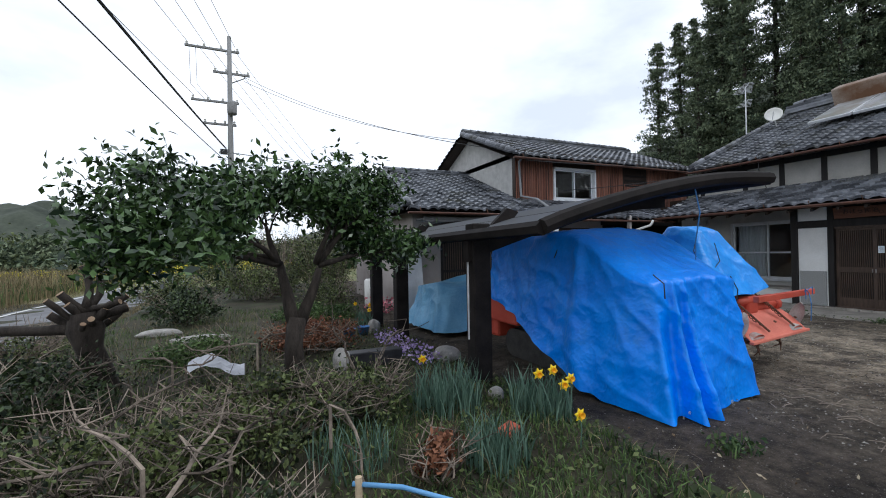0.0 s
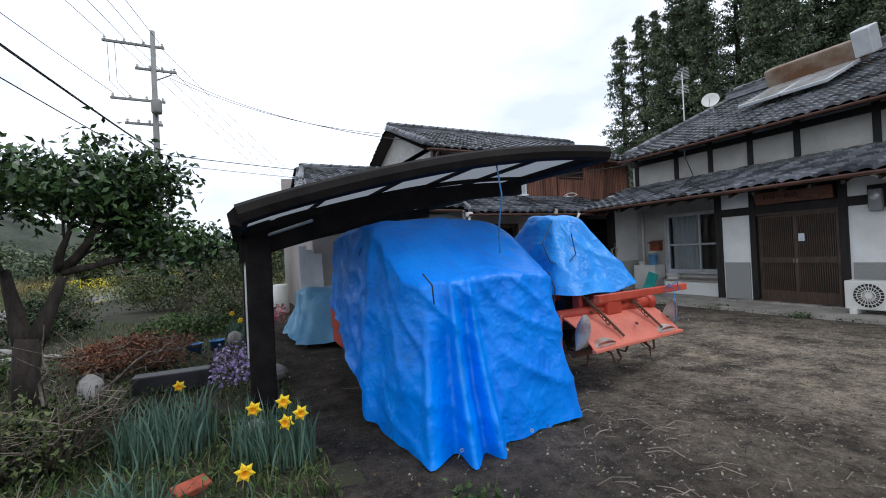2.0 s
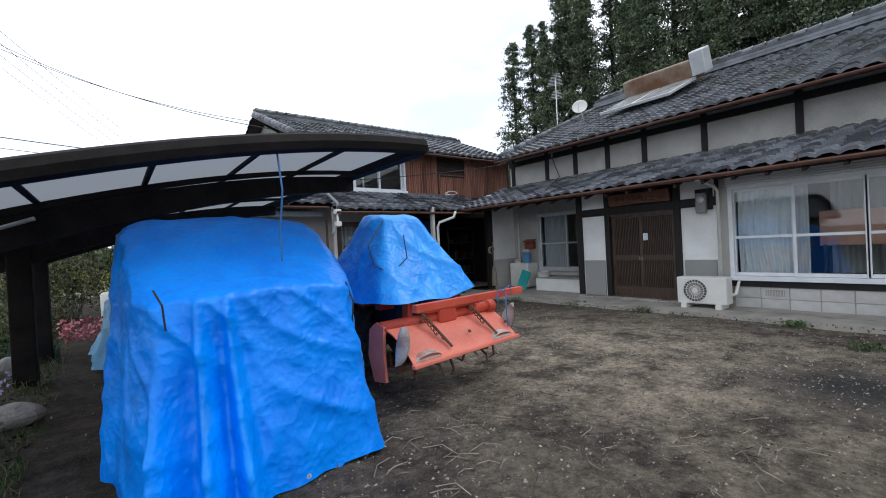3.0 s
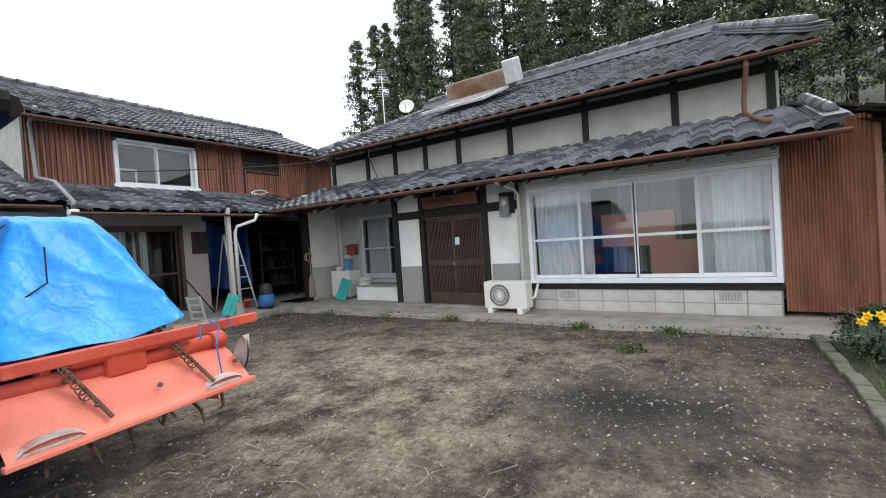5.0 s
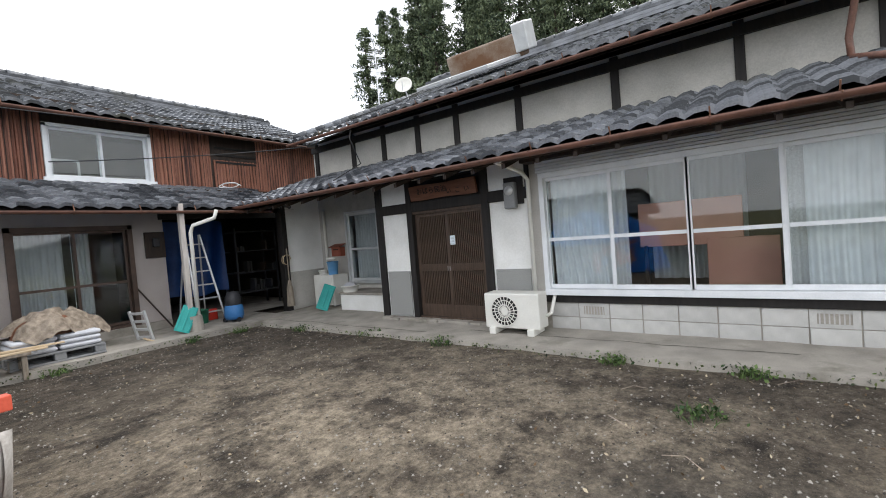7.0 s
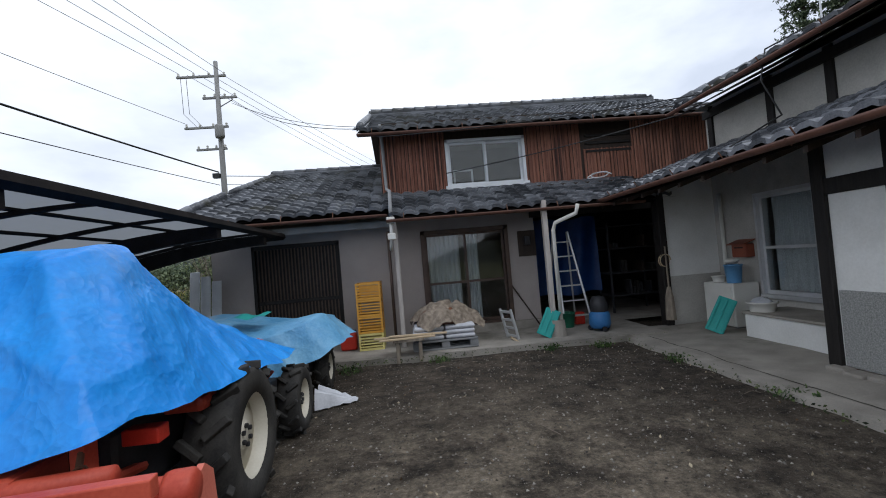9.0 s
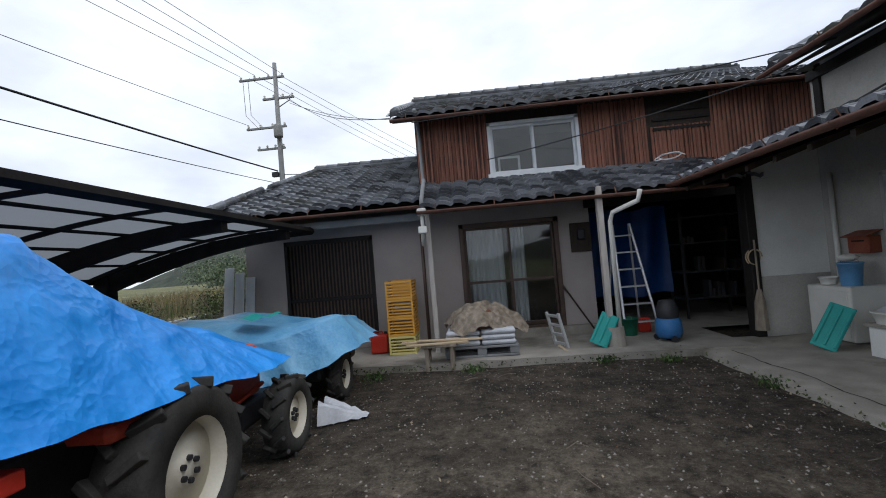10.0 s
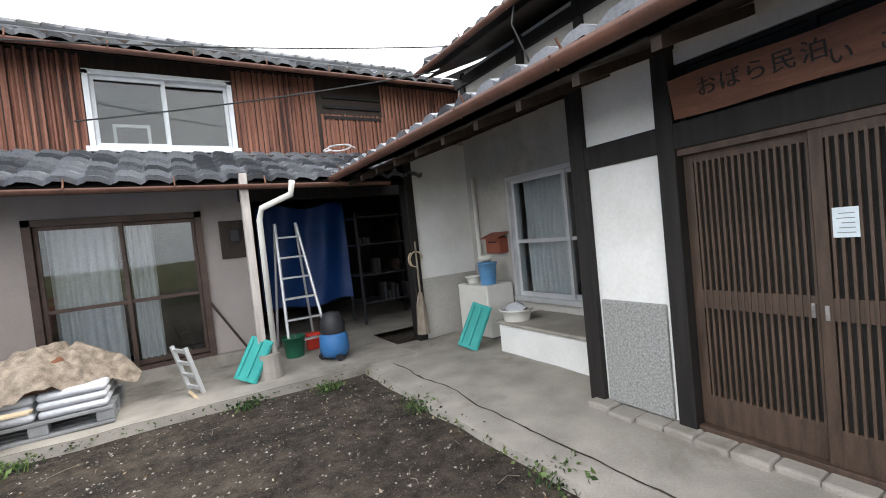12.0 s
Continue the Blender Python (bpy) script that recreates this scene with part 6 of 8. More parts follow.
m.tube([CF @ Vector((0.05, 1.44, 0.55)), CF @ Vector((0.05, 1.44, 1.58)), CF @ Vector((0.1, 1.4, 1.64)), CF @ Vector((0.62, 1.1, 1.8))], 0.015, 8)
m.put("downpipe", ALU, cp, "white plastic downpipe")
rp = thing("tie_rope", (0.25, 10.0, 1.3), "blue cord hanging from the carport beam", "rope")
m = Mesh()
m.tube([CF @ Vector((1.95, 0.05, 2.2)), CF @ Vector((1.96, 0.0, 1.9)), CF @ Vector((1.94, 0.04, 1.6)), CF @ Vector((1.95, 0.05, 1.42))], 0.007, 5)
m.put("cord", BLUEPLASTIC, rp)


# ---- covered machines ----
def drape(name, x0, x1, y0, y1, top, hem, label, material, flare=0.12, folds=9, amp=0.06, seed=1.0, power=5.0, nu=200, nv=64, crease=0.05, pleats=(), spread=1.4):
    """A sheet thrown over a block: a crown at top(x, y) and skirts that fall to hem(x, y)."""
    cx, cy, hx, hy = (x0 + x1) / 2, (y0 + y1) / 2, (x1 - x0) / 2, (y1 - y0) / 2

    def fn(u, v):
        a = u * 2 * math.pi
        c, s = math.cos(a), math.sin(a)
        r = 1.0 / (abs(c) ** power + abs(s) ** power) ** (1 / power)
        ex, ey = cx + hx * r * c, cy + hy * r * s
        if v < 0.42:
            w = (v / 0.42)
            x, y = cx + (ex - cx) * w, cy + (ey - cy) * w
            z = top(x, y) - 0.05 * w ** 10
            z += 0.022 * noise.noise((x * 2.4, y * 2.4, seed)) + 0.012 * noise.noise((x * 7, y * 7, seed))
            return (x, y, z)
        w = (v - 0.42) / 0.58
        zt = top(ex, ey) - 0.05
        zb = hem(ex, ey) + 0.03 * noise.noise((ex * 6, ey * 6, seed))
        z = zt + (zb - zt) * w
        n1 = noise.noise((ex * 2.1, ey * 2.1, seed + z * 0.7))
        n2 = noise.noise((ex * 5.5, ey * 5.5, seed + z * 2.2))
        f = 1 - min(1.0, 2.6 * abs(noise.noise((ex * folds * 0.22, ey * folds * 0.22, seed + 0.35 * z))))
        o = flare * w ** spread + amp * w ** 0.8 * (f ** 1.5 - 0.3) + crease * n1 * min(1, w * 3) + 0.014 * n2
        q = 1 - min(1.0, 3.0 * abs(noise.noise((ex * 2.6 + z * 2.2, ey * 2.6, z * 1.5 + seed))))
        o += 0.022 * q ** 2 + 0.006 * noise.noise((ex * 12, ey * 12, z * 10))
        for px, py, pw, pd in pleats:
            t = math.hypot(ex - px - 0.1 * w, ey - py) / (pw * (0.6 + 0.6 * w))
            o += pd * (0.15 + w) * math.exp(-t * t)
        return (ex + o * c * 1.2, ey + o * s * 1.2, z)

    e = thing(name, (cx, cy, top(cx, cy)), label, "tarpaulin")
    m = Mesh()
    m.grid(fn, nu, nv)
    m.put("sheet", material, e, smooth=True)
    return e


def eyelets(e, pts):
    for p in pts:
        m = Mesh()
        m.lathe([(0.006, 0.004), (0.016, 0.004), (0.016, 0.0)], Matrix.Translation(p) @ Matrix.Rotation(radians(90), 4, 'X'), 10)
        m.put("eyelet", ALU, e)


t1 = drape("tarpaulin", -0.32, 1.04, 10.7, 13.55,
           lambda x, y: 1.31 + 0.50 * smooth01(10.7, 11.75, y) - 0.07 * smooth01(12.6, 13.6, y) - 0.07 * abs(x - 0.4),
           lambda x, y: 0.015 + 0.85 * smooth01(11.1, 13.4, y) * (1.0 if x < 0.3 else 0.8) + (0.02 if y < 11 and x > 0.7 else 0),
           "bright blue tarpaulin draped over a farm machine to the ground", TARP, flare=0.12, spread=1.1, folds=11, amp=0.05, seed=2.3, power=9.0, nu=300, nv=84,
           pleats=((-0.24, 10.7, 0.05, 0.13), (-0.02, 10.7, 0.045, 0.2), (0.13, 10.7, 0.04, 0.15), (0.85, 10.7, 0.1, 0.06), (-0.32, 11.6, 0.12, 0.08), (1.04, 11.4, 0.1, 0.08)))
mark = standing()
for p in (((-0.23, 10.72, 1.3), (-0.2, 10.63, 1.22), (-0.19, 10.63, 1.08)), ((0.94, 10.74, 1.24), (0.96, 10.68, 1.1), (0.95, 10.69, 0.95)), ((-0.33, 11.9, 1.6), (-0.37, 11.95, 1.45))):
    m = Mesh()
    m.tube(p, 0.006, 5)
    m.put("tie_cord", WIRE, t1)
eyelets(t1, [(-0.1 + 0.3 * k, 10.48, 0.08) for k in range(3)])
hv = thing("harvester", (0.15, 11.4, 0.0), "small red harvester hidden under a blue tarpaulin", "farm machine")
Mesh().box(-0.28, 0.6, 10.2, 12.5, 0.42, 1.05, bev=0.06).put("body", DARKPLASTIC, hv)
Mesh().box(-0.25, 0.55, 10.8, 12.4, 1.05, 1.5, bev=0.08).put("hood", DARKPLASTIC, hv)
Mesh().box(-0.48, -0.36, 11.9, 12.9, 0.5, 0.95, bev=0.04).put("side_cover", RED, hv, "orange-red side cover")
Mesh().box(-0.42, 0.1, 12.5, 13.1, 0.25, 0.7, bev=0.05).put("header", RED, hv, "orange-red cutting header")
for x in (-0.34, 0.3):
    m = Mesh()
    ring = [(10.35, 0.24), (12.2, 0.24)]
    pts = [(x + 0.15, 10.35 - 0.2 * math.sin(t), 0.22 + 0.2 * math.cos(t)) for t in [math.pi * i / 8 for i in range(9)]] + [(x + 0.15, 12.2 + 0.2 * math.sin(t), 0.22 - 0.2 * math.cos(t)) for t in [math.pi * i / 8 for i in range(9)]]
    vs = [(p[0] + dx, p[1], p[2]) for p in pts for dx in (-0.15, 0.15)]
    k = len(pts)
    m.add(vs, [(2 * i, 2 * i + 1, 2 * ((i + 1) % k) + 1, 2 * ((i + 1) % k)) for i in range(k)])
    m.add([(p[0] - 0.15, p[1], p[2]) for p in pts], [tuple(range(k))])
    m.add([(p[0] + 0.15, p[1], p[2]) for p in pts], [tuple(range(k - 1, -1, -1))])
    m.put("crawler_track", RUBBER, hv)
settle(mark, x=0.18, y=0.95)


def tractor_top(x, y):
    """A taut peak over the seat frame, then a sagging fall to the bonnet."""
    t = min(1.0, max(0.0, (y - 12.2) / 1.25))
    z = 1.85 - 0.63 * t ** 0.75 - 0.16 * smooth01(13.45, 14.1, y) - 0.03 * smooth01(12.2, 11.75, y)
    return z - 0.06 * (abs(x - 2.16) / 0.3) ** 2 * smooth01(12.2, 13.4, y)


t2 = drape("tarpaulin", 1.86, 2.44, 11.78, 14.1, tractor_top, lambda x, y: 0.93 + 0.10 * smooth01(2.2, 2.5, x) * smooth01(12.7, 11.7, y) - 0.14 * smooth01(12.6, 13.7, y),
           "lighter blue tarpaulin draped over a tractor", TARP2, flare=0.36, folds=7, amp=0.05, seed=6.1, power=8.0, nu=260, crease=0.03, spread=0.95,
           pleats=((2.44, 12.0, 0.1, 0.08), (2.44, 13.2, 0.12, 0.06), (2.3, 11.78, 0.07, 0.1), (1.9, 11.78, 0.08, 0.08)))
m = Mesh()
m.tube([(1.86, 11.72, 1.76), (1.6, 11.6, 1.5), (1.62, 11.52, 1.3), (1.8, 11.5, 1.22), (2.0, 11.52, 1.36), (2.02, 11.6, 1.6)], 0.006, 5)
m.put("tie_cord", WIRE, t2)
mark = standing()
drape("tarpaulin", -1.0, 2.3, 15.6, 17.4, lambda x, y: 0.97 + 0.07 * math.sin(x * 3) + 0.05 * math.sin(y * 4), lambda x, y: 0.4 - 0.3 * smooth01(1.0, -0.6, x) + 0.25 * smooth01(1.8, 2.3, x),
      "faded pale blue tarpaulin over another machine", TARP3, flare=0.2, folds=9, amp=0.12, seed=9.4, power=3.5)
tp = thing("teal_patch", (1.3, 15.6, 1.1), "turquoise plastic mesh lying on the faded tarpaulin", "mesh sheet")
m = Mesh()
m.grid(lambda u, v: (1.25 + 0.42 * u, 15.7 + 0.3 * v, 1.09 + 0.02 * math.sin(u * 9) + 0.02 * v), 8, 5)
m.put("net", TEAL, tp)
mc = thing("rice_planter", (1.3, 16.5, 0.0), "machine under the faded tarpaulin with black wheels", "farm machine")
Mesh().box(-0.8, 2.15, 15.85, 17.25, 0.3, 0.86, bev=0.05).put("body", DARKPLASTIC, mc)


settle(mark, x=0.55, y=-0.75)


def wheel(parent, at, r, w, rim, lugs, name="wheel"):
    """A tractor wheel on the x axis; the outer face looks to +x."""
    fr = Matrix.Translation(at) @ Matrix.Rotation(radians(90), 4, 'Y')
    t = Mesh()
    t.lathe([(r * 0.58, -w / 2), (r * 0.86, -w / 2), (r * 0.93, -w * 0.42), (r * 0.95, 0), (r * 0.93, w * 0.42), (r * 0.86, w / 2), (r * 0.58, w / 2), (r * 0.58, -w / 2)], fr, 36)
    ty = t.put("tyre", RUBBER, parent, smooth=True)
    for i in range(lugs):
        for sd in (-1, 1):
            a = 2 * math.pi * (i + (0.5 if sd > 0 else 0)) / lugs
            q = Mesh()
            mt = fr @ Matrix.Rotation(a, 4, 'Z') @ Matrix.Translation((r * 0.95, 0, sd * w * 0.26)) @ Matrix.Rotation(radians(38 * sd), 4, 'X')
            q.box(-r * 0.05, r * 0.075, -r * 0.05, r * 0.05, -w * 0.3, w * 0.3, mt, 0.008)
            q.put("lug", RUBBER, ty)
    q = Mesh()
    q.lathe([(r * 0.6, -w * 0.4), (r * 0.55, -w * 0.35), (r * 0.53, w * 0.1), (r * 0.2, w * 0.18), (r * 0.2, w * 0.24), (0.001, w * 0.24)], fr, 30)
    q.lathe([(r * 0.53, w * 0.1), (r * 0.56, w * 0.4), (r * 0.61, w * 0.46), (r * 0.61, w * 0.4)], fr, 30)
    ri = q.put("rim", rim, parent, "cream-painted steel wheel rim", smooth=True)
    for i in range(6):
        a = 2 * math.pi * i / 6
        q = Mesh()
        q.lathe([(0.018, 0), (0.018, 0.02), (0.001, 0.02)], fr @ Matrix.Translation((r * 0.13 * math.cos(a), r * 0.13 * math.sin(a), w * 0.24)), 8)
        q.put("nut", DARKPLASTIC, ri)
    return ty


wheel(mc, (2.8, 15.45, 0.3), 0.3, 0.16, CREAM, 12)
tc = thing("tractor", (1.95, 13.2, 0.0), "old tractor with cream wheel rims under a tarpaulin", "tractor")
Mesh().box(1.72, 2.18, 12.0, 13.6, 0.45, 0.9, bev=0.05).put("gearbox", DARKPLASTIC, tc)
Mesh().box(1.72, 2.18, 13.5, 14.35, 0.5, 0.96, bev=0.07).put("bonnet", RED, tc)
Mesh().box(1.5, 2.42, 12.45, 13.4, 0.8, 0.9, bev=0.04).put("fender", RED, tc)
Mesh().box(1.72, 2.0, 12.5, 12.8, 1.0, 1.36, bev=0.08).put("seat", DARKPLASTIC, tc)
Mesh().box(1.72, 2.2, 13.9, 14.5, 0.28, 0.5, bev=0.03).put("front_axle", DARKPLASTIC, tc)
wheel(tc, (2.40, 12.9, 0.48), 0.50, 0.30, CREAM, 14)
wheel(tc, (1.50, 12.9, 0.48), 0.50, 0.30, CREAM, 14)
wheel(tc, (2.46, 14.22, 0.32), 0.34, 0.20, CREAM, 13)
wheel(tc, (1.46, 14.22, 0.32), 0.34, 0.20, CREAM, 13)
m = Mesh()
m.tube([(2.2, 13.5, 0.5), (2.25, 14.2, 0.62)], 0.02, 6)
m.put("drag_link", RED, tc)
for x in (1.55, 2.35):
    Mesh().box(x - 0.09, x + 0.09, 11.95, 12.05, 0.82, 0.9, bev=0.01).put("tail_lamp", REDPLASTIC, tc)

tc.location = tc.location + Vector((0.33, -0.18, 0.0))

ro = thing("rotary_tiller", (2.26, 10.9, 0.3), "sun-bleached red rotary tiller hitched behind the tractor", "rotary tiller")
m = Mesh()


def cover(u, v, t=0.0):
    y = 11.02 - 0.46 * v
    z = 0.73 - 0.08 * v - 0.22 * v ** 2.0 - t
    return (1.52 + 1.5 * u, y, z)


m.grid(cover, 12, 10)
m.grid(lambda u, v: cover(1 - u, v, 0.012), 12, 10)
m.put("cover", SALMON, ro, "curved bleached-red tine cover", smooth=True)
m = Mesh()
m.box(1.5, 3.05, 10.53, 10.58, 0.405, 0.44, bev=0.008)
m.put("edge_bar", SALMON, ro)
m = Mesh()
m.box(1.5, 3.06, 10.47, 10.53, 0.90, 0.97, bev=0.006)
m.put("top_bar", RED, ro, "square red drawbar")
m = Mesh()
m.tube([(1.5, 11.0, 0.72), (2.98, 10.9, 0.74)], 0.06, 12)
m.put("shaft_tube", RED, ro, smooth=True)
for x in (1.5, 3.0):
    m = Mesh()
    m.add([(x + dx, y, z) for dx in (-0.015, 0.015) for y, z in ((11.12, 0.2), (11.2, 0.45), (11.16, 0.7), (11.06, 0.77), (10.94, 0.74), (10.96, 0.5), (10.94, 0.22))], [(0, 1, 2, 3, 4, 5, 6), (13, 12, 11, 10, 9, 8, 7)] + [(i, i + 7, (i + 1) % 7 + 7, (i + 1) % 7) for i in range(7)])
    m.put("side_plate", SALMON, ro)
WORNPLATE = mat("worn_pale_plate", (0.3, 0.27, 0.24), (0.62, 0.6, 0.57), 0.6, 6, 60, 0.2, stain=(0.3, 0.1, 0.06), stain_at=0.6)
for x, sg in ((1.49, -1), (3.03, 1)):
    m = Mesh()
    for sd in (-0.008, 0.008):
        m.grid(lambda u, v: (x + sg * 0.05 * math.sin(v * 3.14) + sd, 10.62 + 0.085 * (2 * v - 1) * math.sin(u * 3.14) ** 0.6 - 0.1 * u + 0.1, 0.42 + 0.36 * u), 10, 8)
    m.put("deflector", WORNPLATE, ro, "worn pale end deflector plate", smooth=True)
for x in (1.72, 2.8):
    m = Mesh()
    m.grid(lambda u, v: (x - 0.16 + 0.32 * u, 10.57 + 0.12 * v, 0.452 + 0.045 * math.sin(u * 3.14) ** 0.5 * (1 - 0.4 * v) + 0.05 * v), 10, 5)
    m.box(x - 0.14, x + 0.14, 10.57, 10.66, 0.435, 0.465, bev=0.012)
    m.put("wear_plate", WORNPLATE, ro, "bent worn plate on the cover edge", smooth=True)
for x in (1.92, 2.3, 2.62, 2.9):
    for y, z in ((10.9, 0.72), (10.66, 0.575)):
        m = Mesh()
        m.lathe([(0.018, 0), (0.018, 0.014), (0.001, 0.016)], Matrix.Translation((x + (0.06 if y < 10.8 else 0), y, z)) @ Matrix.Rotation(radians(30), 4, 'X'), 10)
        m.put("bolt", RUST, ro)
for x0, x1, mt_ in ((2.5, 2.66, DARKPLASTIC), (2.68, 2.74, REDPLASTIC), (2.76, 2.9, PLASTICW)):
    m = Mesh()
    m.box(-(x1 - x0) / 2, (x1 - x0) / 2, -0.022, 0.022, 0.0, 0.002, Matrix.Translation(((x0 + x1) / 2, 10.9, 0.727)) @ Matrix.Rotation(radians(17), 4, 'X'))
    m.put("decal_bar", mt_, ro, "plain decal bar on the cover")
for x in (1.93, 2.62):
    m = Mesh()
    m.tube([(x - 0.06, 11.0, 0.93), (x, 10.82, 0.76), (x + 0.09, 10.58, 0.5)], 0.014, 8)
    m.put("adjuster_rod", RUST, ro)
    m = Mesh()
    m.tube([(x - 0.03 + 0.05 * t / 10 + 0.026 * math.cos(t * 5), 10.93 - 0.026 * t, 0.87 - 0.027 * t + 0.026 * math.sin(t * 5)) for t in [i * 0.12 for i in range(80)]], 0.006, 4)
    m.put("spring", RUST, ro)
    Mesh().box(x - 0.1, x - 0.04, 10.98, 11.08, 0.72, 0.95, bev=0.008).put("rod_bracket", RED, ro)
m = Mesh()
m.tube([(1.95, 10.9, 0.83), (2.75, 10.86, 0.85)], 0.045, 12)
m.put("upper_tube", RED, ro, smooth=True)
m = Mesh()
m.lathe([(0.001, -0.06), (0.075, -0.06), (0.08, -0.04), (0.08, 0.04), (0.06, 0.06), (0.001, 0.06)], Matrix.Translation((2.98, 10.9, 0.74)) @ Matrix.Rotation(radians(90), 4, 'Y'), 18)
m.put("tube_cap", RED, ro, smooth=True)
m = Mesh()
m.tube([(2.2, 11.15, 0.78), (2.3, 11.0, 0.95), (2.45, 10.92, 1.02)], 0.022, 8)
m.put("lever", PLASTICW, ro, "pale grey lever tube", smooth=True)
m = Mesh()
m.tube([(1.55, 10.85, 0.34), (3.0, 10.85, 0.34)], 0.04, 8)
m.put("tine_shaft", RUST, ro)
for i in range(16):
    x = 1.6 + 0.09 * i
    a = i * 2.4
    m = Mesh()
    c, s = math.cos(a), math.sin(a)
    m.tube([(x, 10.85, 0.34), (x, 10.85 + 0.15 * c, 0.34 + 0.15 * s), (x + 0.03, 10.85 + 0.22 * math.cos(a + 0.5), 0.34 + 0.22 * math.sin(a + 0.5))], [0.016, 0.013, 0.006], 5)
    m.put("tine", RUST, ro)
for a, b in (((2.05, 11.0, 0.75), (2.2, 11.6, 0.6)), ((2.55, 11.0, 0.75), (2.5, 11.6, 0.6)), ((2.26, 10.95, 0.85), (2.36, 11.6, 0.9))):
    m = Mesh()
    m.tube([a, b], 0.03, 8)
    m.put("link_arm", RED, ro)
Mesh().box(2.14, 2.4, 10.85, 11.2, 0.66, 0.9, bev=0.03).put("gear_case", RED, ro)
m = Mesh()
m.tube([(2.62, 10.43, 0.96), (2.6, 10.42, 1.0), (2.66, 10.4, 0.94), (2.6, 10.36, 0.82), (2.64, 10.38, 0.6)], 0.006, 5)
m.tube([(2.62, 10.43, 0.96), (2.7, 10.38, 1.02), (2.76, 10.4, 0.92)], 0.006, 5)
m.tube([(2.62, 10.43, 0.96), (2.5, 10.38, 0.99), (2.5, 10.38, 0.88)], 0.006, 5)
m.put("tie_cord", BLUEPLASTIC, ro, "blue cord tied round the drawbar")
ro.matrix_basis = Matrix.Translation((2.33, 11.36, ro.location.z)) @ Matrix.Rotation(radians(6.5), 4, 'Z')
ub = thing("plastic_sheet", (2.75, 15.0, 0.0), "torn white plastic sheet lying by the front wheel", "plastic sheet")
m = Mesh()
m.grid(lambda u, v: (2.85 + 0.45 * u, 14.5 + 0.3 * v * (1 - 0.6 * u) + 0.2 * u, 0.03 + 0.22 * (1 - u) * abs(math.sin(v * 5)) + 0.02 * noise.noise((u * 8, v * 8, 1))), 12, 10)
m.put("film", SACK, ub)

# ---- utility pole and wires ----
PX, PY = -4.27, 29.9
pole = thing("utility_pole", (PX, PY, -0.2), "tall concrete utility pole with crossarms and transformer", "utility pole")
m = Mesh()
m.tube([(PX, PY, -0.3), (PX, PY, 13.7)], [0.19, 0.11], 12)
m.put("shaft", POLEM, pole, smooth=True)
for z, ln, off in ((12.9, 2.6, -0.8), (11.7, 1.8, 0.1), (10.1, 2.3, -0.7), (8.9, 1.6, -0.5)):
    m = Mesh()
    m.box(PX - ln / 2 + off, PX + ln / 2 + off, PY - 0.06, PY + 0.06, z - 0.05, z + 0.05)
    arm = m.put("crossarm", POLEM, pole)
    for k in range(4):
        x = PX + off - ln / 2 + 0.1 + (ln - 0.2) * k / 3
        q = Mesh()
        q.lathe([(0.03, 0), (0.07, 0.04), (0.04, 0.08), (0.07, 0.12), (0.03, 0.18), (0.001, 0.2)], Matrix.Translation((x, PY, z + 0.05)), 10)
        q.put("insulator", PLASTICW, arm)
m = Mesh()
m.lathe([(0.001, 0), (0.22, 0), (0.24, 0.1), (0.24, 0.6), (0.2, 0.7), (0.001, 0.72)], Matrix.Translation((PX + 0.1, PY - 0.32, 9.4)), 16)
m.put("transformer", POLEM, pole, smooth=True)
m = Mesh()
m.tube([(PX + 0.1, PY, 11.2), (PX + 0.75, PY, 11.55), (PX + 0.75, PY, 11.8)], 0.03, 6)
m.put("bracket", POLEM, pole)
Mesh().box(PX - 0.5, PX - 0.15, PY - 0.2, PY + 0.05, 7.3, 7.55).put("cable_box", DARKPLASTIC, pole)
for x in (-1.9, -1.6):
    m = Mesh()
    m.tube([(PX + x, PY, 12.9), (PX + x + 0.05, PY, 10.9), (PX + x + 0.7, PY, 10.15)], 0.014, 4)
    m.put("jumper", WIRE, pole)

pole.scale = (0.85, 0.85, 0.855)


def wire(a, b, sag, r, label):
    a, b = Vector(a), Vector(b)
    e = thing("overhead_wire", a, label, "wire")
    m = Mesh()
    m.tube([a.lerp(b, i / 24) - Vector((0, 0, sag * 4 * (i / 24) * (1 - i / 24))) for i in range(25)], r, 5)
    m.put("cable", WIRE, e)


# the line runs on past the garden towards the south
for x, z, bx, bz in ((-1.7, 11.2, -15.6, 12.0), (-1.0, 11.2, -14.1, 12.1), (-0.35, 11.2, -12.8, 12.1), (0.25, 11.2, -12.0, 12.2), (-1.45, 8.8, -14.5, 9.3)):
    wire((PX + x, PY, z), (bx, -14, bz), 0.5, 0.011, "thin black overhead power line")
wire((PX - 0.2, PY, 6.5), (-9.8, -10, 7.4), 0.5, 0.033, "thick black bundled overhead cable")
wire((PX - 0.2, PY, 5.9), (-9.7, -10, 6.2), 0.5, 0.015, "thin black telephone cable")
wire((PX + 0.6, PY, 9.9), (3.9, 18.6, 4.5), 0.5, 0.011, "thin black service wire to the annex")
wire((PX + 0.6, PY, 9.7), (5.6, 22.6, 5.9), 0.6, 0.011, "thin black service wire to the annex")
wire((PX + 0.1, PY, 6.3), (30.0, 41, 7.4), 0.4, 0.018, "black overhead cable running behind the annex")
wire((PX + 0.1, PY, 5.9), (30.0, 41, 6.8), 0.4, 0.012, "thin black overhead cable running behind the annex")
for k in range(4):
    wire((PX - 1.3 + 0.5 * k, PY, 11.1), (6 + 1.2 * k, 69, 10.6), 0.5, 0.011, "thin black power line running away from the pole")
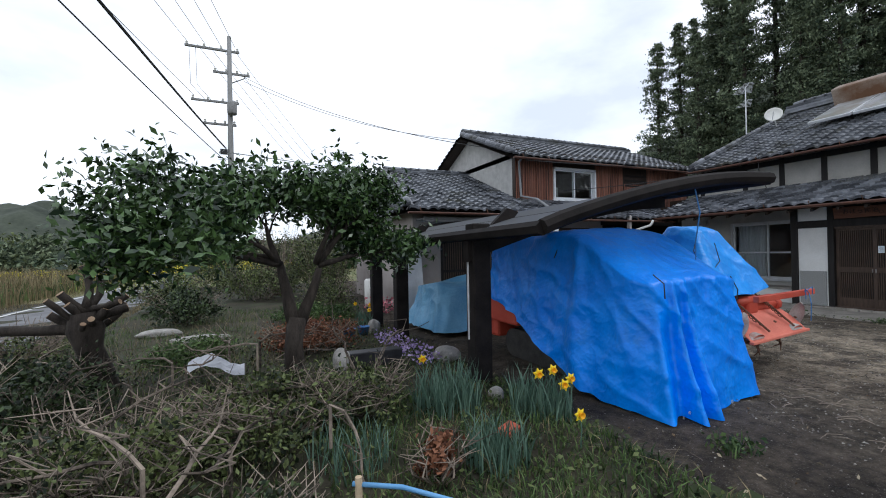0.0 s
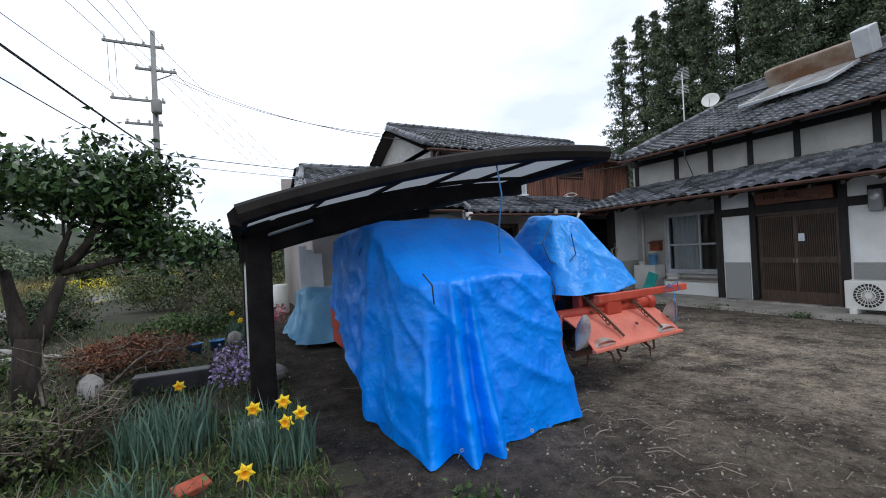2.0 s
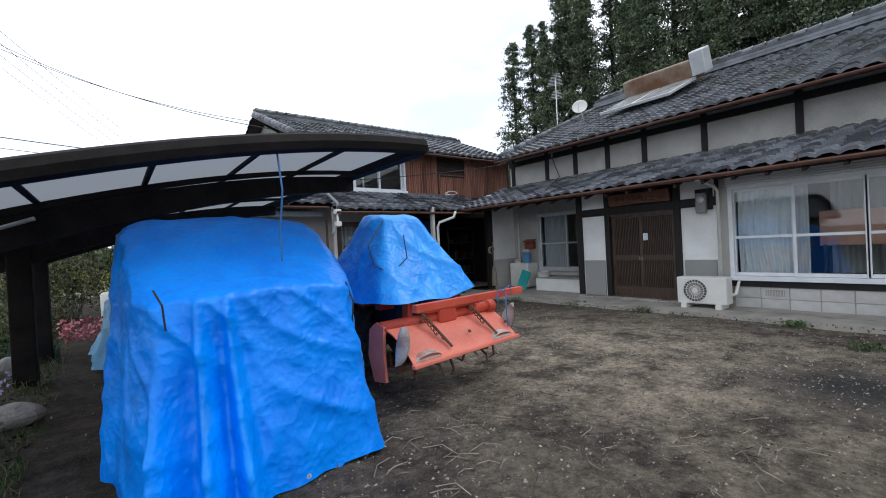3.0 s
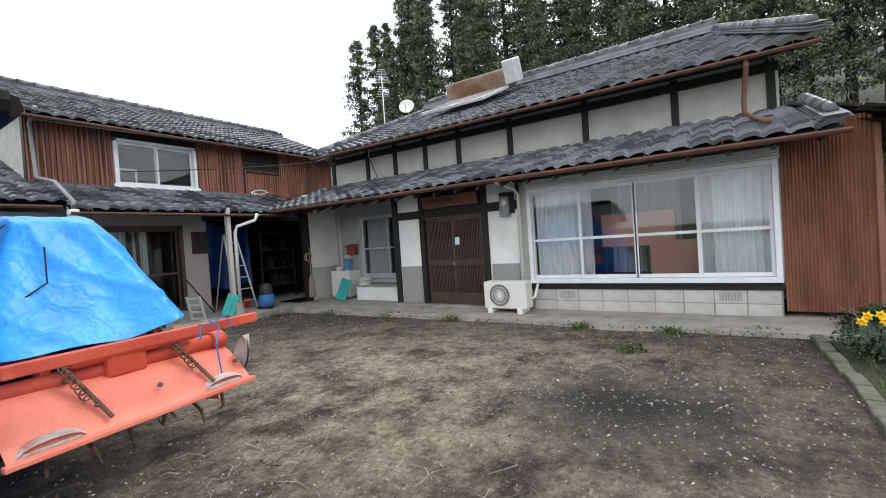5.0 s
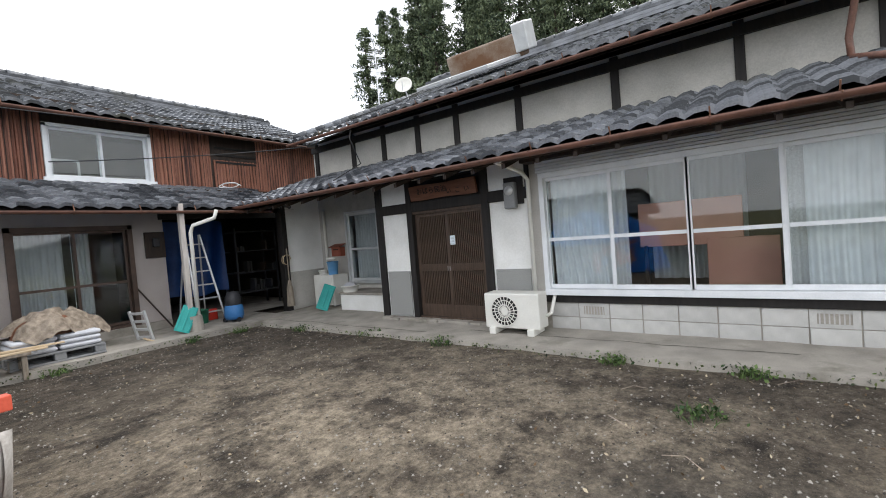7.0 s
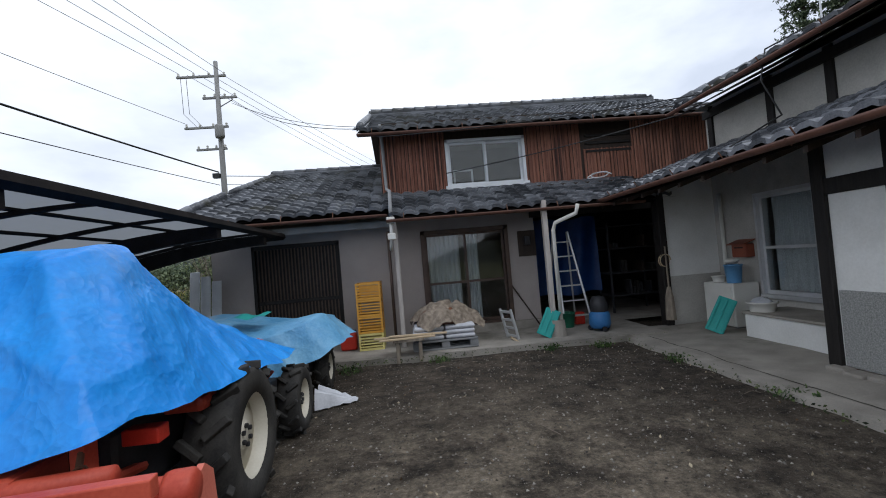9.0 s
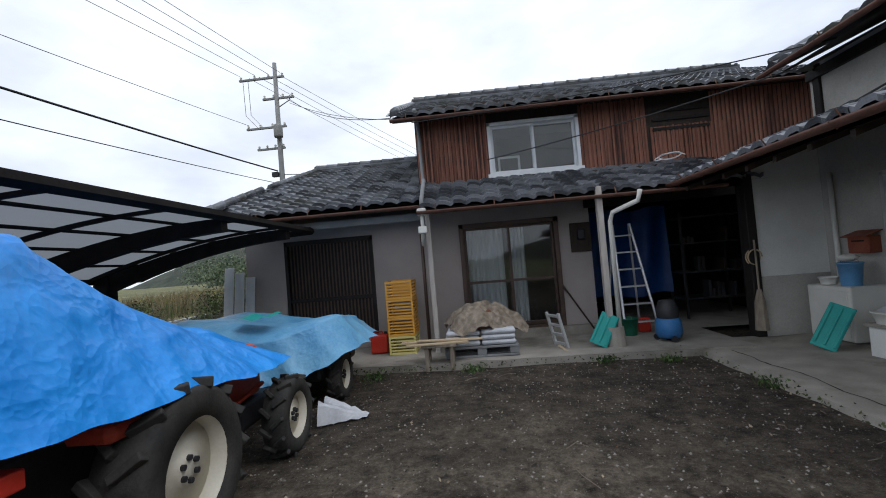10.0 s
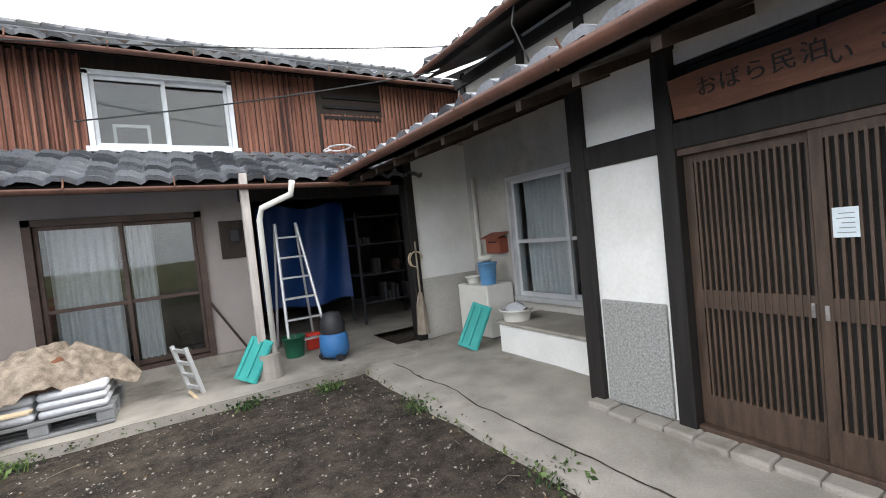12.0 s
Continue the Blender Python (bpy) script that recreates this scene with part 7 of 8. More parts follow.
wire((9.0, 16.4, 3.75), (4.9, 17.95, 3.3), 0.05, 0.01, "thin black wire strung from roof to roof")
wire((9.2, 15.9, 3.9), (3.6, 17.98, 4.12), 0.08, 0.009, "thin black wire strung from roof to roof")
mark = standing()
cc = thing("cable_coil", (8.2, 17.9, 3.0), "loose grey cable coil on the annex roof", "cable")
m = Mesh()
m.tube([(8.3 + 0.2 * math.cos(t) - 0.012 * t, 18.5 + 0.1 * math.sin(t), 3.06 + 0.07 * math.sin(t * 1.1)) for t in [i * 0.3 for i in range(36)]], 0.012, 5)
m.put("coil", ALU, cc)
settle(mark, x=-0.2, y=-0.5)

# ---- cedars on the slope behind the house ----
def cedar_meshes(h, seed):
    random.seed(seed)
    np.random.seed(seed)
    tr = Mesh()
    tr.tube([(0, 0, 0), (0.05, 0.02, h * 0.5), (0, 0, h * 0.97)], [0.28, 0.17, 0.03], 8)
    pts = []
    z = h * 0.25
    while z < h * 0.99:
        t = z / h
        rad = 0.35 + 2.7 * (1 - t) ** 0.75
        for k in range(4 if t < 0.85 else 3):
            if rnd(0, 1) < 0.12:
                continue
            a = rnd(0, 6.283)
            L = rad * rnd(0.45, 1.2)
            for j in range(4):
                s = (j + 1.3) / 5
                c = Vector((math.cos(a) * L * s, math.sin(a) * L * s, z + 0.35 * L * s - 0.35 * L * s * s))
                w = 0.13 + 0.09 * L * (1.1 - s)
                for q in range(20):
                    pts.append((c.x + random.gauss(0, w), c.y + random.gauss(0, w), c.z - abs(random.gauss(0, w * 1.1))))
            tr.tube([(0, 0, z), (math.cos(a) * L * 0.8, math.sin(a) * L * 0.8, z + 0.05 * L)], [0.035, 0.01], 4, cap=False)
        z += rnd(0.2, 0.55)
    return tr.data("trunk", BARK), leaf_mesh("crown", np.array(pts), 0.23, CEDAR, aspect=0.42, droop=0.8)


def plant(meshes, name, at, label, cat, group, s, yaw):
    e = thing(name, (0, 0, 0), label, cat, group)
    for nm, me in zip(("trunk", "crown"), meshes):
        ob = new(nm, me)
        ob.parent = e
    e.matrix_basis = Matrix.Translation(at) @ Matrix.Rotation(yaw, 4, 'Z') @ Matrix.Diagonal((s, s, s, 1))
    return e


variants = [plant(cedar_meshes(20 + 2 * k, 11 + k), "cedar_tree", (31.5 + 3 * k, 33.5 - k, ground_z(31.5 + 3 * k, 33.5 - k) - 0.2), "tall dark cedar with a bare lower trunk", "tree", "cedars behind the house", 1.0, 0.5 * k) for k in range(3)]
random.seed(77)
spots = [(30.6, 35.0, 0.95), (33.4, 31.0, 1.15), (31.4, 32.0, 0.8)]
for i in range(54):
    row = i % 3
    y = 30.2 - (i // 3) * 2.75 + rnd(-1.1, 1.1)
    spots.append((30.5 + row * 4.6 + rnd(-1.4, 1.4) + 0.10 * (31 - y), y, rnd(0.85, 1.1) * (1 + 0.16 * row)))
for i, (x, y, s) in enumerate(spots):
    src = variants[i % 3]
    copy_thing(src, Matrix.Translation((x, y, ground_z(x, y) - 0.3)) @ Matrix.Rotation(rnd(0, 6), 4, 'Z') @ Matrix.Diagonal((s, s, s, 1)))


# ---- garden trees and shrubs ----
def limb(m, a, d, ln, r, depth, tips, spread=0.55, bend=0.25):
    """A branch that bends, tapers and forks; the ends of the twigs go to tips."""
    pts, rs = [Vector(a)], [r]
    d = Vector(d).normalized()
    for i in range(4):
        d = (d + Vector((rnd(-bend, bend), rnd(-bend, bend), rnd(-bend * 0.6, bend)))).normalized()
        pts.append(pts[-1] + d * ln / 4)
        rs.append(r * (1 - 0.13 * (i + 1)))
    m.tube(pts, rs, 7 if r > 0.03 else 5)
    if depth == 0:
        tips.append(pts[-1])
        tips.append(pts[2])
        return
    for k in range(3 if depth > 1 else 4):
        nd = (d + Vector((rnd(-1, 1), rnd(-1, 1), rnd(-0.5, 0.8))) * spread).normalized()
        s = pts[-1] if k < 2 else pts[random.choice((2, 3))]
        limb(m, s, nd, ln * rnd(0.6, 0.85), rs[-1] * 0.72, depth - 1, tips, spread, bend)


random.seed(5)
np.random.seed(5)
TX, TY = -3.15, 13.0
gt = ground_z(TX, TY)
ct = thing("citrus_tree", (TX, TY, gt), "spreading evergreen citrus tree with a forked dark trunk", "tree")
m = Mesh()
tips = []
m.tube([(TX - 0.02, TY, gt - 0.1), (TX - 0.04, TY, gt + 0.45), (TX, TY, gt + 0.76)], [0.13, 0.1, 0.11], 10)
limb(m, (TX - 0.03, TY, gt + 0.68), (-0.3, 0, 1), 0.72, 0.085, 0, [], 0.5, 0.1)
limb(m, (TX + 0.02, TY, gt + 0.68), (0.42, 0.05, 1), 0.66, 0.08, 0, [], 0.5, 0.1)
for a, d, ln in (((-0.2, 0, 1.15), (-1.3, -0.1, 0.45), 0.75), ((-0.2, 0, 1.12), (-0.5, 0.4, 1.0), 0.5), ((-0.18, -0.03, 1.1), (-0.6, -0.7, 0.8), 0.5), ((0.24, 0, 1.1), (0.7, 0.1, 0.8), 0.62),
                 ((0.22, 0, 1.1), (0.1, -0.5, 1.0), 0.48), ((0.24, 0.05, 1.1), (0.5, 0.6, 0.9), 0.5), ((-0.2, -0.05, 1.1), (-1.4, -0.2, 0.5), 0.75), ((0.24, 0, 1.08), (1.2, -0.1, 0.4), 0.55)):
    limb(m, Vector(a) + Vector((TX, TY, gt + 0.26)), d, ln * 0.85, 0.042, 3, tips, 0.62, 0.24)
m.put("trunk", BARK, ct, smooth=True)
cl = []
for p in tips:
    for q in range(32):
        cl.append((p.x + random.gauss(0, 0.12), p.y + random.gauss(0, 0.12), p.z + random.gauss(-0.04, 0.12)))
ob = new("crown", leaf_mesh("crown", np.array(cl), 0.085, LEAF, aspect=0.45))
ob.parent = ct
ob.matrix_parent_inverse = Matrix.Translation(-ct.location)

mark = standing()
sp = thing("pollarded_stump", (-5.09, 12.7, ground_z(-5.09, 12.7)), "gnarled pruned tree stump with sawn-off branches", "stump")
m = Mesh()
gz = ground_z(-5.09, 12.7)
m.tube([(-5.0, 12.75, gz - 0.1), (-5.03, 12.72, gz + 0.25), (-5.1, 12.68, gz + 0.5), (-5.13, 12.67, gz + 0.72), (-5.15, 12.66, gz + 0.9)], [0.19, 0.13, 0.12, 0.17, 0.12], 12)
m.put("trunk", BARK, sp, smooth=True)
random.seed(9)
for k in range(17):
    h = rnd(0.62, 0.95)
    an = rnd(0, 6.283)
    d = Vector((math.cos(an), math.sin(an), rnd(0.1, 0.9))).normalized()
    ln, r = rnd(0.25, 0.5), rnd(0.025, 0.05)
    if k == 0:
        d, ln, r, h = Vector((-1, -0.15, 0.12)), 0.85, 0.055, 0.72
    a = Vector((-5.12, 12.67, gz + h))
    pts = [a]
    for q in range(4):
        d = (d + Vector((rnd(-0.35, 0.35), rnd(-0.35, 0.35), rnd(-0.1, 0.3)))).normalized()
        pts.append(pts[-1] + d * ln / 4)
    m = Mesh()
    m.tube(pts, [r * 1.4, r * 1.1, r * 0.9, r, r * 0.95], 8)
    br = m.put("cut_branch", BARK, sp, smooth=True)
    c = Mesh()
    c.tube([pts[-1], pts[-1] + d * 0.006], r * 0.93, 8)
    c.put("sawn_end", CUTWOOD, br)
settle(mark, x=-0.1, y=1.0)


def shrub(at, rx, ry, h, n, size, material, label, twigs=40, seed=0, cat="shrub", aspect=0.5, twig_mat=None, hollow=0.45):
    """A bush: bare twigs from the ground, with leaves in an uneven shell about them."""
    random.seed(seed)
    np.random.seed(seed)
    n = int(n * 1.7)
    x, y = at
    z = ground_z(x, y)
    e = thing("shrub", (x, y, z), label, cat)
    m = Mesh()
    for k in range(twigs):
        a, r = rnd(0, 6.283), rnd(0.3, 1.0) ** 0.6
        b = Vector((x + 0.2 * rx * math.cos(a), y + 0.2 * ry * math.sin(a), z - 0.03))
        t = Vector((x + rx * r * math.cos(a), y + ry * r * math.sin(a), z + h * rnd(0.45, 1.1)))
        md = b.lerp(t, 0.5) + Vector((rnd(-0.1, 0.1), rnd(-0.1, 0.1), rnd(0, 0.12) * h))
        m.tube([b, md, t], [0.008, 0.006, 0.002], 4, cap=False)
        for j in range(2):
            q = md.lerp(t, rnd(0.2, 0.8))
            m.tube([q, q + Vector((rnd(-0.2, 0.2), rnd(-0.2, 0.2), rnd(-0.02, 0.16)))], [0.005, 0.002], 3, cap=False)
    m.put("twig_tangle", twig_mat or TWIG, e)
    if n:
        lumps = [(rnd(0, 6.283), rnd(0.15, 0.85), rnd(0.25, 0.95), rnd(0.18, 0.38)) for k in range(max(6, n // 160))]
        pts = []
        while len(pts) < n:
            a, r, zz, w = random.choice(lumps)
            px, py = rx * r * math.cos(a) + random.gauss(0, w * rx * 0.6), ry * r * math.sin(a) + random.gauss(0, w * ry * 0.6)
            pz = h * zz * (1.1 - 0.55 * r) + random.gauss(0, w * h * 0.45)
            if pz > 0.01:
                pts.append((x + px, y + py, z + pz))
        ob = new("foliage", leaf_mesh("foliage", np.array(pts), size, material, aspect=aspect))
        ob.parent = e
        ob.matrix_parent_inverse = Matrix.Translation(-e.location)
    return e


shrub((-6.0, 11.65), 0.9, 1.4, 0.85, 5200, 0.05, SHRUB, "dark green clipped hedge bush beside the lane", 60, 1)
shrub((-5.6, 12.95), 0.8, 0.8, 0.6, 2600, 0.05, SHRUB, "dark green low bush by the stump", 40, 2)
shrub((-6.3, 9.95), 0.9, 0.9, 0.8, 3000, 0.05, SHRUB, "dark green bush beside the lane", 50, 3)
shrub((-4.5, 11.25), 0.85, 0.9, 0.5, 2200, 0.045, OLIVE, "dry olive-green brush with bare twigs", 120, 4)
shrub((-3.5, 11.65), 0.8, 0.7, 0.5, 2400, 0.045, OLIVE, "olive-green low shrub with tangled twigs", 110, 5)
shrub((-2.75, 11.85), 0.6, 0.6, 0.5, 2300, 0.045, OLIVE, "rounded olive-green shrub with pale twigs", 80, 6)
shrub((-4.9, 10.05), 0.7, 0.7, 0.35, 1200, 0.045, OLIVE, "dry flattened brush with many grey twigs", 110, 7)
shrub((-3.9, 10.25), 0.7, 0.6, 0.25, 1300, 0.045, SHRUB, "low green creeping shrub", 60, 8)
shrub((-2.8, 14.85), 0.85, 0.6, 0.5, 2600, 0.05, BRONZELEAF, "russet-leaved low azalea bush", 50, 9)
shrub((-2.5, 10.55), 0.22, 0.22, 0.3, 420, 0.05, BRONZELEAF, "small russet withered shrub", 24, 10)
shrub((-4.3, 14.85), 0.7, 0.7, 0.35, 1700, 0.05, GRASS, "low bright green leafy clump", 20, 11)
shrub((-2.4, 17.60), 1.0, 0.8, 0.4, 2400, 0.06, GRASS, "bright green leafy clump under the tree", 20, 12)
shrub((-4.9, 18.80), 0.9, 0.9, 0.75, 2200, 0.07, SHRUB, "green bush under the citrus tree", 40, 13)
shrub((-6.6, 15.95), 0.6, 1.2, 0.7, 1200, 0.05, OLIVE, "dry grey brush along the lane", 140, 14)
shrub((-6.6, 13.75), 0.5, 0.9, 0.5, 900, 0.05, OLIVE, "dry grey brush at the lane edge", 110, 15)
shrub((-1.7, 19.50), 0.8, 0.8, 0.8, 1500, 0.06, OLIVE, "straggly bush by the annex wall", 60, 16)
shrub((-1.3, 22.50), 1.1, 1.2, 2.3, 3000, 0.08, OLIVE, "tall loose shrub beyond the carport", 60, 17)
shrub((-3.3, 23.50), 1.5, 1.2, 1.3, 3000, 0.08, OLIVE, "mixed shrubs behind the citrus tree", 70, 18)
shrub((-5.6, 22.00), 1.2, 1.2, 1.0, 2200, 0.08, OLIVE, "mixed shrubs near the lane", 60, 19)
shrub((-5.0, 30.00), 1.6, 1.4, 1.8, 2200, 0.1, OLIVE, "loose hedge at the end of the garden", 50, 25)
shrub((-0.3, 29.50), 1.6, 1.4, 1.8, 2200, 0.1, OLIVE, "loose hedge at the end of the garden", 50, 26)
shrub((-2.3, 27.00), 1.6, 1.4, 2.2, 2600, 0.1, OLIVE, "loose thicket behind the garden", 60, 20)
shrub((-2.6, 25.00), 0.9, 0.9, 2.6, 0, 0.1, OLIVE, "bare pinkish young tree without leaves", 130, 21, "tree")
shrub((9.3, 5.50), 1.0, 0.9, 3.1, 3800, 0.085, YLEAF, "tall yellow-green evergreen bush at the house corner", 50, 22)
shrub((8.0, 6.30), 0.5, 0.35, 0.3, 900, 0.05, SHRUB, "low green weeds at the corrugated wall", 20, 23)
shrub((6.9, 6.20), 0.9, 0.5, 0.3, 1500, 0.05, SHRUB, "low green bed edge plants", 20, 24)

# bent dry branches lying over the brush
random.seed(31)
for k in range(26):
    x, y = rnd(-5.6, -2.4), rnd(9.9, 14.0)
    z = ground_z(x, y) + rnd(0.25, 0.5)
    e = thing("dry_branch", (x, y, z - 0.25), "pale bent dry branch lying on the brush", "branch", "dry branches on the brush")
    d = Vector((rnd(-1, 1), rnd(-1, 1), rnd(-0.1, 0.35))).normalized()
    pts = [Vector((x, y, z - 0.3)), Vector((x, y, z))]
    for i in range(6):
        d = (d + Vector((rnd(-0.5, 0.5), rnd(-0.5, 0.5), rnd(-0.45, 0.3)))).normalized()
        pts.append(pts[-1] + d * rnd(0.1, 0.2))
    m = Mesh()
    m.tube(pts, [0.012, 0.013, 0.012, 0.011, 0.009, 0.007, 0.005, 0.003], 5)
    m.put("stem", TWIG, e)
    for j in (3, 4, 5):
        q = pts[j]
        c = Mesh()
        c.tube([q, q + Vector((rnd(-0.15, 0.15), rnd(-0.15, 0.15), rnd(0, 0.15))), q + Vector((rnd(-0.3, 0.3), rnd(-0.3, 0.3), rnd(-0.05, 0.25)))], [0.006, 0.005, 0.002], 4)
        c.put("twig", TWIG, e)


# ---- daffodils ----
def bloom(at, face, label="yellow daffodil in flower on a green stem", h=0.4):
    e = thing("daffodil", at, label, "flower", "daffodils")
    a = Vector(at)
    top = a + Vector((rnd(-0.05, 0.05), rnd(-0.05, 0.05), h))
    m = Mesh()
    m.tube([a, a.lerp(top, 0.6) + Vector((0.015, 0, 0)), top], [0.006, 0.005, 0.004], 5)
    m.put("stem", NARC, e)
    d = Vector(face).normalized()
    s = d.orthogonal().normalized()
    u = d.cross(s)
    for k in range(6):
        t = 2 * math.pi * k / 6
        p = s * math.cos(t) + u * math.sin(t)
        w = s * -math.sin(t) + u * math.cos(t)
        m = Mesh()
        m.add([top, top + p * 0.028 + w * 0.017 + d * 0.004, top + p * 0.056 + d * 0.002, top + p * 0.028 - w * 0.017 + d * 0.004, top + p * 0.028 + d * 0.009], [(0, 1, 4), (1, 2, 4), (2, 3, 4), (3, 0, 4)])
        m.put("petal", PETAL, e)
    m = Mesh()
    fr = Matrix.Translation(top) @ d.to_track_quat('Z', 'Y').to_matrix().to_4x4()
    m.lathe([(0.006, 0.002), (0.016, 0.008), (0.018, 0.028), (0.025, 0.034), (0.022, 0.034), (0.015, 0.026), (0.001, 0.008)], fr, 14)
    m.put("cup", CUP, e, smooth=True)


random.seed(41)
for x, y, h in ((-1.35, 10.90, 0.42), (-1.2, 11.00, 0.45), (-1.13, 10.85, 0.4), (-1.42, 10.40, 0.28), (-1.95, 12.25, 0.34), (-1.15, 10.80, 0.36), (7.0, 6.45, 0.38), (7.15, 6.40, 0.42), (7.25, 6.50, 0.4), (7.1, 6.55, 0.36), (-1.35, 16.55, 0.35), (-1.25, 16.85, 0.4), (-1.5, 17.15, 0.38)):
    bloom((x, y, ground_z(x, y) - 0.02), (rnd(-0.4, 0.1), -1 if y > 8 else 0.3, rnd(-0.1, 0.25)) if y > 8 else (-1, 0.4, 0.1), h=h)


def clump(x, y, r, n, h, w, lean, material, name, label, seed, cat="plant clump"):
    random.seed(seed)
    roots = []
    for k in range(n):
        a, q = rnd(0, 6.283), r * rnd(0, 1) ** 0.5
        px, py = x + q * math.cos(a), y + q * math.sin(a)
        roots.append((px, py, ground_z(px, py) - 0.02))
    ob = new(name, blade_mesh(name, roots, h, w, lean, material, 3))
    return tagged(ob, label, cat, kind="stuff" if n > 300 else "")


clump(-1.95, 11.60, 0.33, 290, 0.42, 0.013, 0.28, NARC, "daffodil_leaves", "thick clump of blue-green daffodil leaves", 1)
clump(-1.25, 11.10, 0.28, 240, 0.42, 0.013, 0.3, NARC, "daffodil_leaves", "thick clump of blue-green daffodil leaves", 2)
clump(-2.05, 10.55, 0.22, 170, 0.36, 0.012, 0.35, NARC, "daffodil_leaves", "clump of blue-green daffodil leaves", 3)
clump(7.1, 6.45, 0.22, 150, 0.36, 0.012, 0.35, NARC, "daffodil_leaves", "clump of daffodil leaves at the yard corner", 4)
clump(-1.35, 16.75, 0.3, 200, 0.32, 0.014, 0.35, NARC, "daffodil_leaves", "clump of daffodil leaves by the carport", 5)
clump(-3.0, 10.95, 0.3, 120, 0.3, 0.01, 0.4, NARC, "grass_tuft", "thin tuft of long leaves", 6)


# ---- grasses ----
def scatter(n, x0, x1, y0, y1, ok=None):
    out = []
    while len(out) < n:
        x, y = rnd(x0, x1), rnd(y0, y1)
        if ok is None or ok(x, y):
            out.append((x, y, ground_z(x, y) - 0.01))
    return out


random.seed(51)
bed = lambda x, y: noise.noise((x * 0.8, y * 0.8, 12.0)) > -0.15
tagged(new("grass", blade_mesh("grass", scatter(11000, -6.8, -1.0, 8.9, 21.0, bed), 0.13, 0.008, 0.7, GRASS)), "short green weeds covering the garden soil", "grass", kind="stuff")
tagged(new("low_weeds", blade_mesh("low_weeds", scatter(5000, -3.2, -0.95, 8.9, 12.2), 0.1, 0.012, 0.9, GRASS)), "low leafy weeds round the daffodils", "grass", kind="stuff")
pts = [(x, y, z + rnd(0.01, 0.1)) for x, y, z in scatter(7000, -6.5, -0.95, 8.9, 15.5)]
tagged(new("ground_cover", leaf_mesh("ground_cover", np.array(pts), 0.045, OLIVE, aspect=0.6)), "low leafy ground cover between the shrubs", "ground cover", kind="stuff")
tagged(new("dry_grass", blade_mesh("dry_grass", scatter(5200, -6.9, -0.9, 8.9, 20.0), 0.16, 0.006, 1.1, DRYGRASS)), "dry straw and dead grass among the garden plants", "grass", kind="stuff")
tagged(new("bank_grass", blade_mesh("bank_grass", scatter(9000, -24, -12.1, 14, 50), 1.5, 0.03, 0.35, DRYGRASS, 3)), "tall dry reed grass on the bank across the lane", "grass", kind="stuff")
tagged(new("bank_reeds_green", blade_mesh("bank_reeds_green", scatter(4000, -24, -12.1, 14, 50), 1.1, 0.03, 0.4, GRASS, 3)), "green stems among the dry reeds", "grass", kind="stuff")
tagged(new("field_grass", blade_mesh("field_grass", scatter(9000, -40, 2, 36, 90), 0.5, 0.06, 0.5, YLEAF)), "pale green field grass beyond the lane", "grass", kind="stuff")
tagged(new("rape_flowers", leaf_mesh("rape_flowers", np.array([(x, y, z + rnd(0.4, 1.0)) for x, y, z in scatter(5000, -26, 1, 42, 62, lambda x, y: noise.noise((x * 0.2, y * 0.2, 4)) > 0.0)]), 0.1, RAPE, aspect=0.9)), "yellow rape blossom in the far field", "flowers", kind="stuff")
tagged(new("verge_grass", blade_mesh("verge_grass", scatter(3500, -12.4, -11.3, 8, 45) + scatter(3000, -7.4, -6.7, 8, 40), 0.2, 0.01, 0.7, DRYGRASS)), "dry grass along the lane edge", "grass", kind="stuff")
tagged(new("corner_grass", blade_mesh("corner_grass", scatter(3200, 5.2, 9.0, 4.0, 6.9, lambda x, y: y < 6.75 + 0.2 * noise.noise((x * 2, y * 2, 3))), 0.12, 0.008, 0.7, GRASS)), "short green grass on the yard corner bed", "grass", kind="stuff")
pp = [(x, y, z + rnd(0.08, 0.22)) for x, y, z in scatter(420, -1.75, -1.35, 13.0, 15.0)]
tagged(new("pansies", leaf_mesh("pansies", np.array(pp), 0.04, PURPLE, aspect=0.9)), "small pale purple flowers by the carport post", "flowers", kind="stuff")
pp = [(x, y, z + rnd(0.2, 0.5)) for x, y, z in scatter(260, -1.1, -0.5, 17.0, 18.3)]
tagged(new("pink_flowers", leaf_mesh("pink_flowers", np.array(pp), 0.06, PINK, aspect=0.9)), "pink blossoms beside the annex wall", "flowers", kind="stuff")

# far thickets along the lane and at the foot of the hill
random.seed(61)
np.random.seed(61)
for k, (x, y, h) in enumerate(((-14, 60, 3), (-20, 70, 4), (-9, 75, 3.5), (-2, 70, 3.5), (4, 66, 4), (-28, 75, 5), (-36, 90, 6), (-46, 95, 7), (-16, 95, 5), (-4, 95, 5), (9, 80, 5), (-58, 110, 8), (-24, 110, 7), (6, 52, 3.2))):
    shrub((x, y), h * 1.1, h * 0.9, h, 1500, 0.55, CEDAR if k % 2 else OLIVE, "distant grey-green trees beyond the fields", 12, 100 + k, "tree")

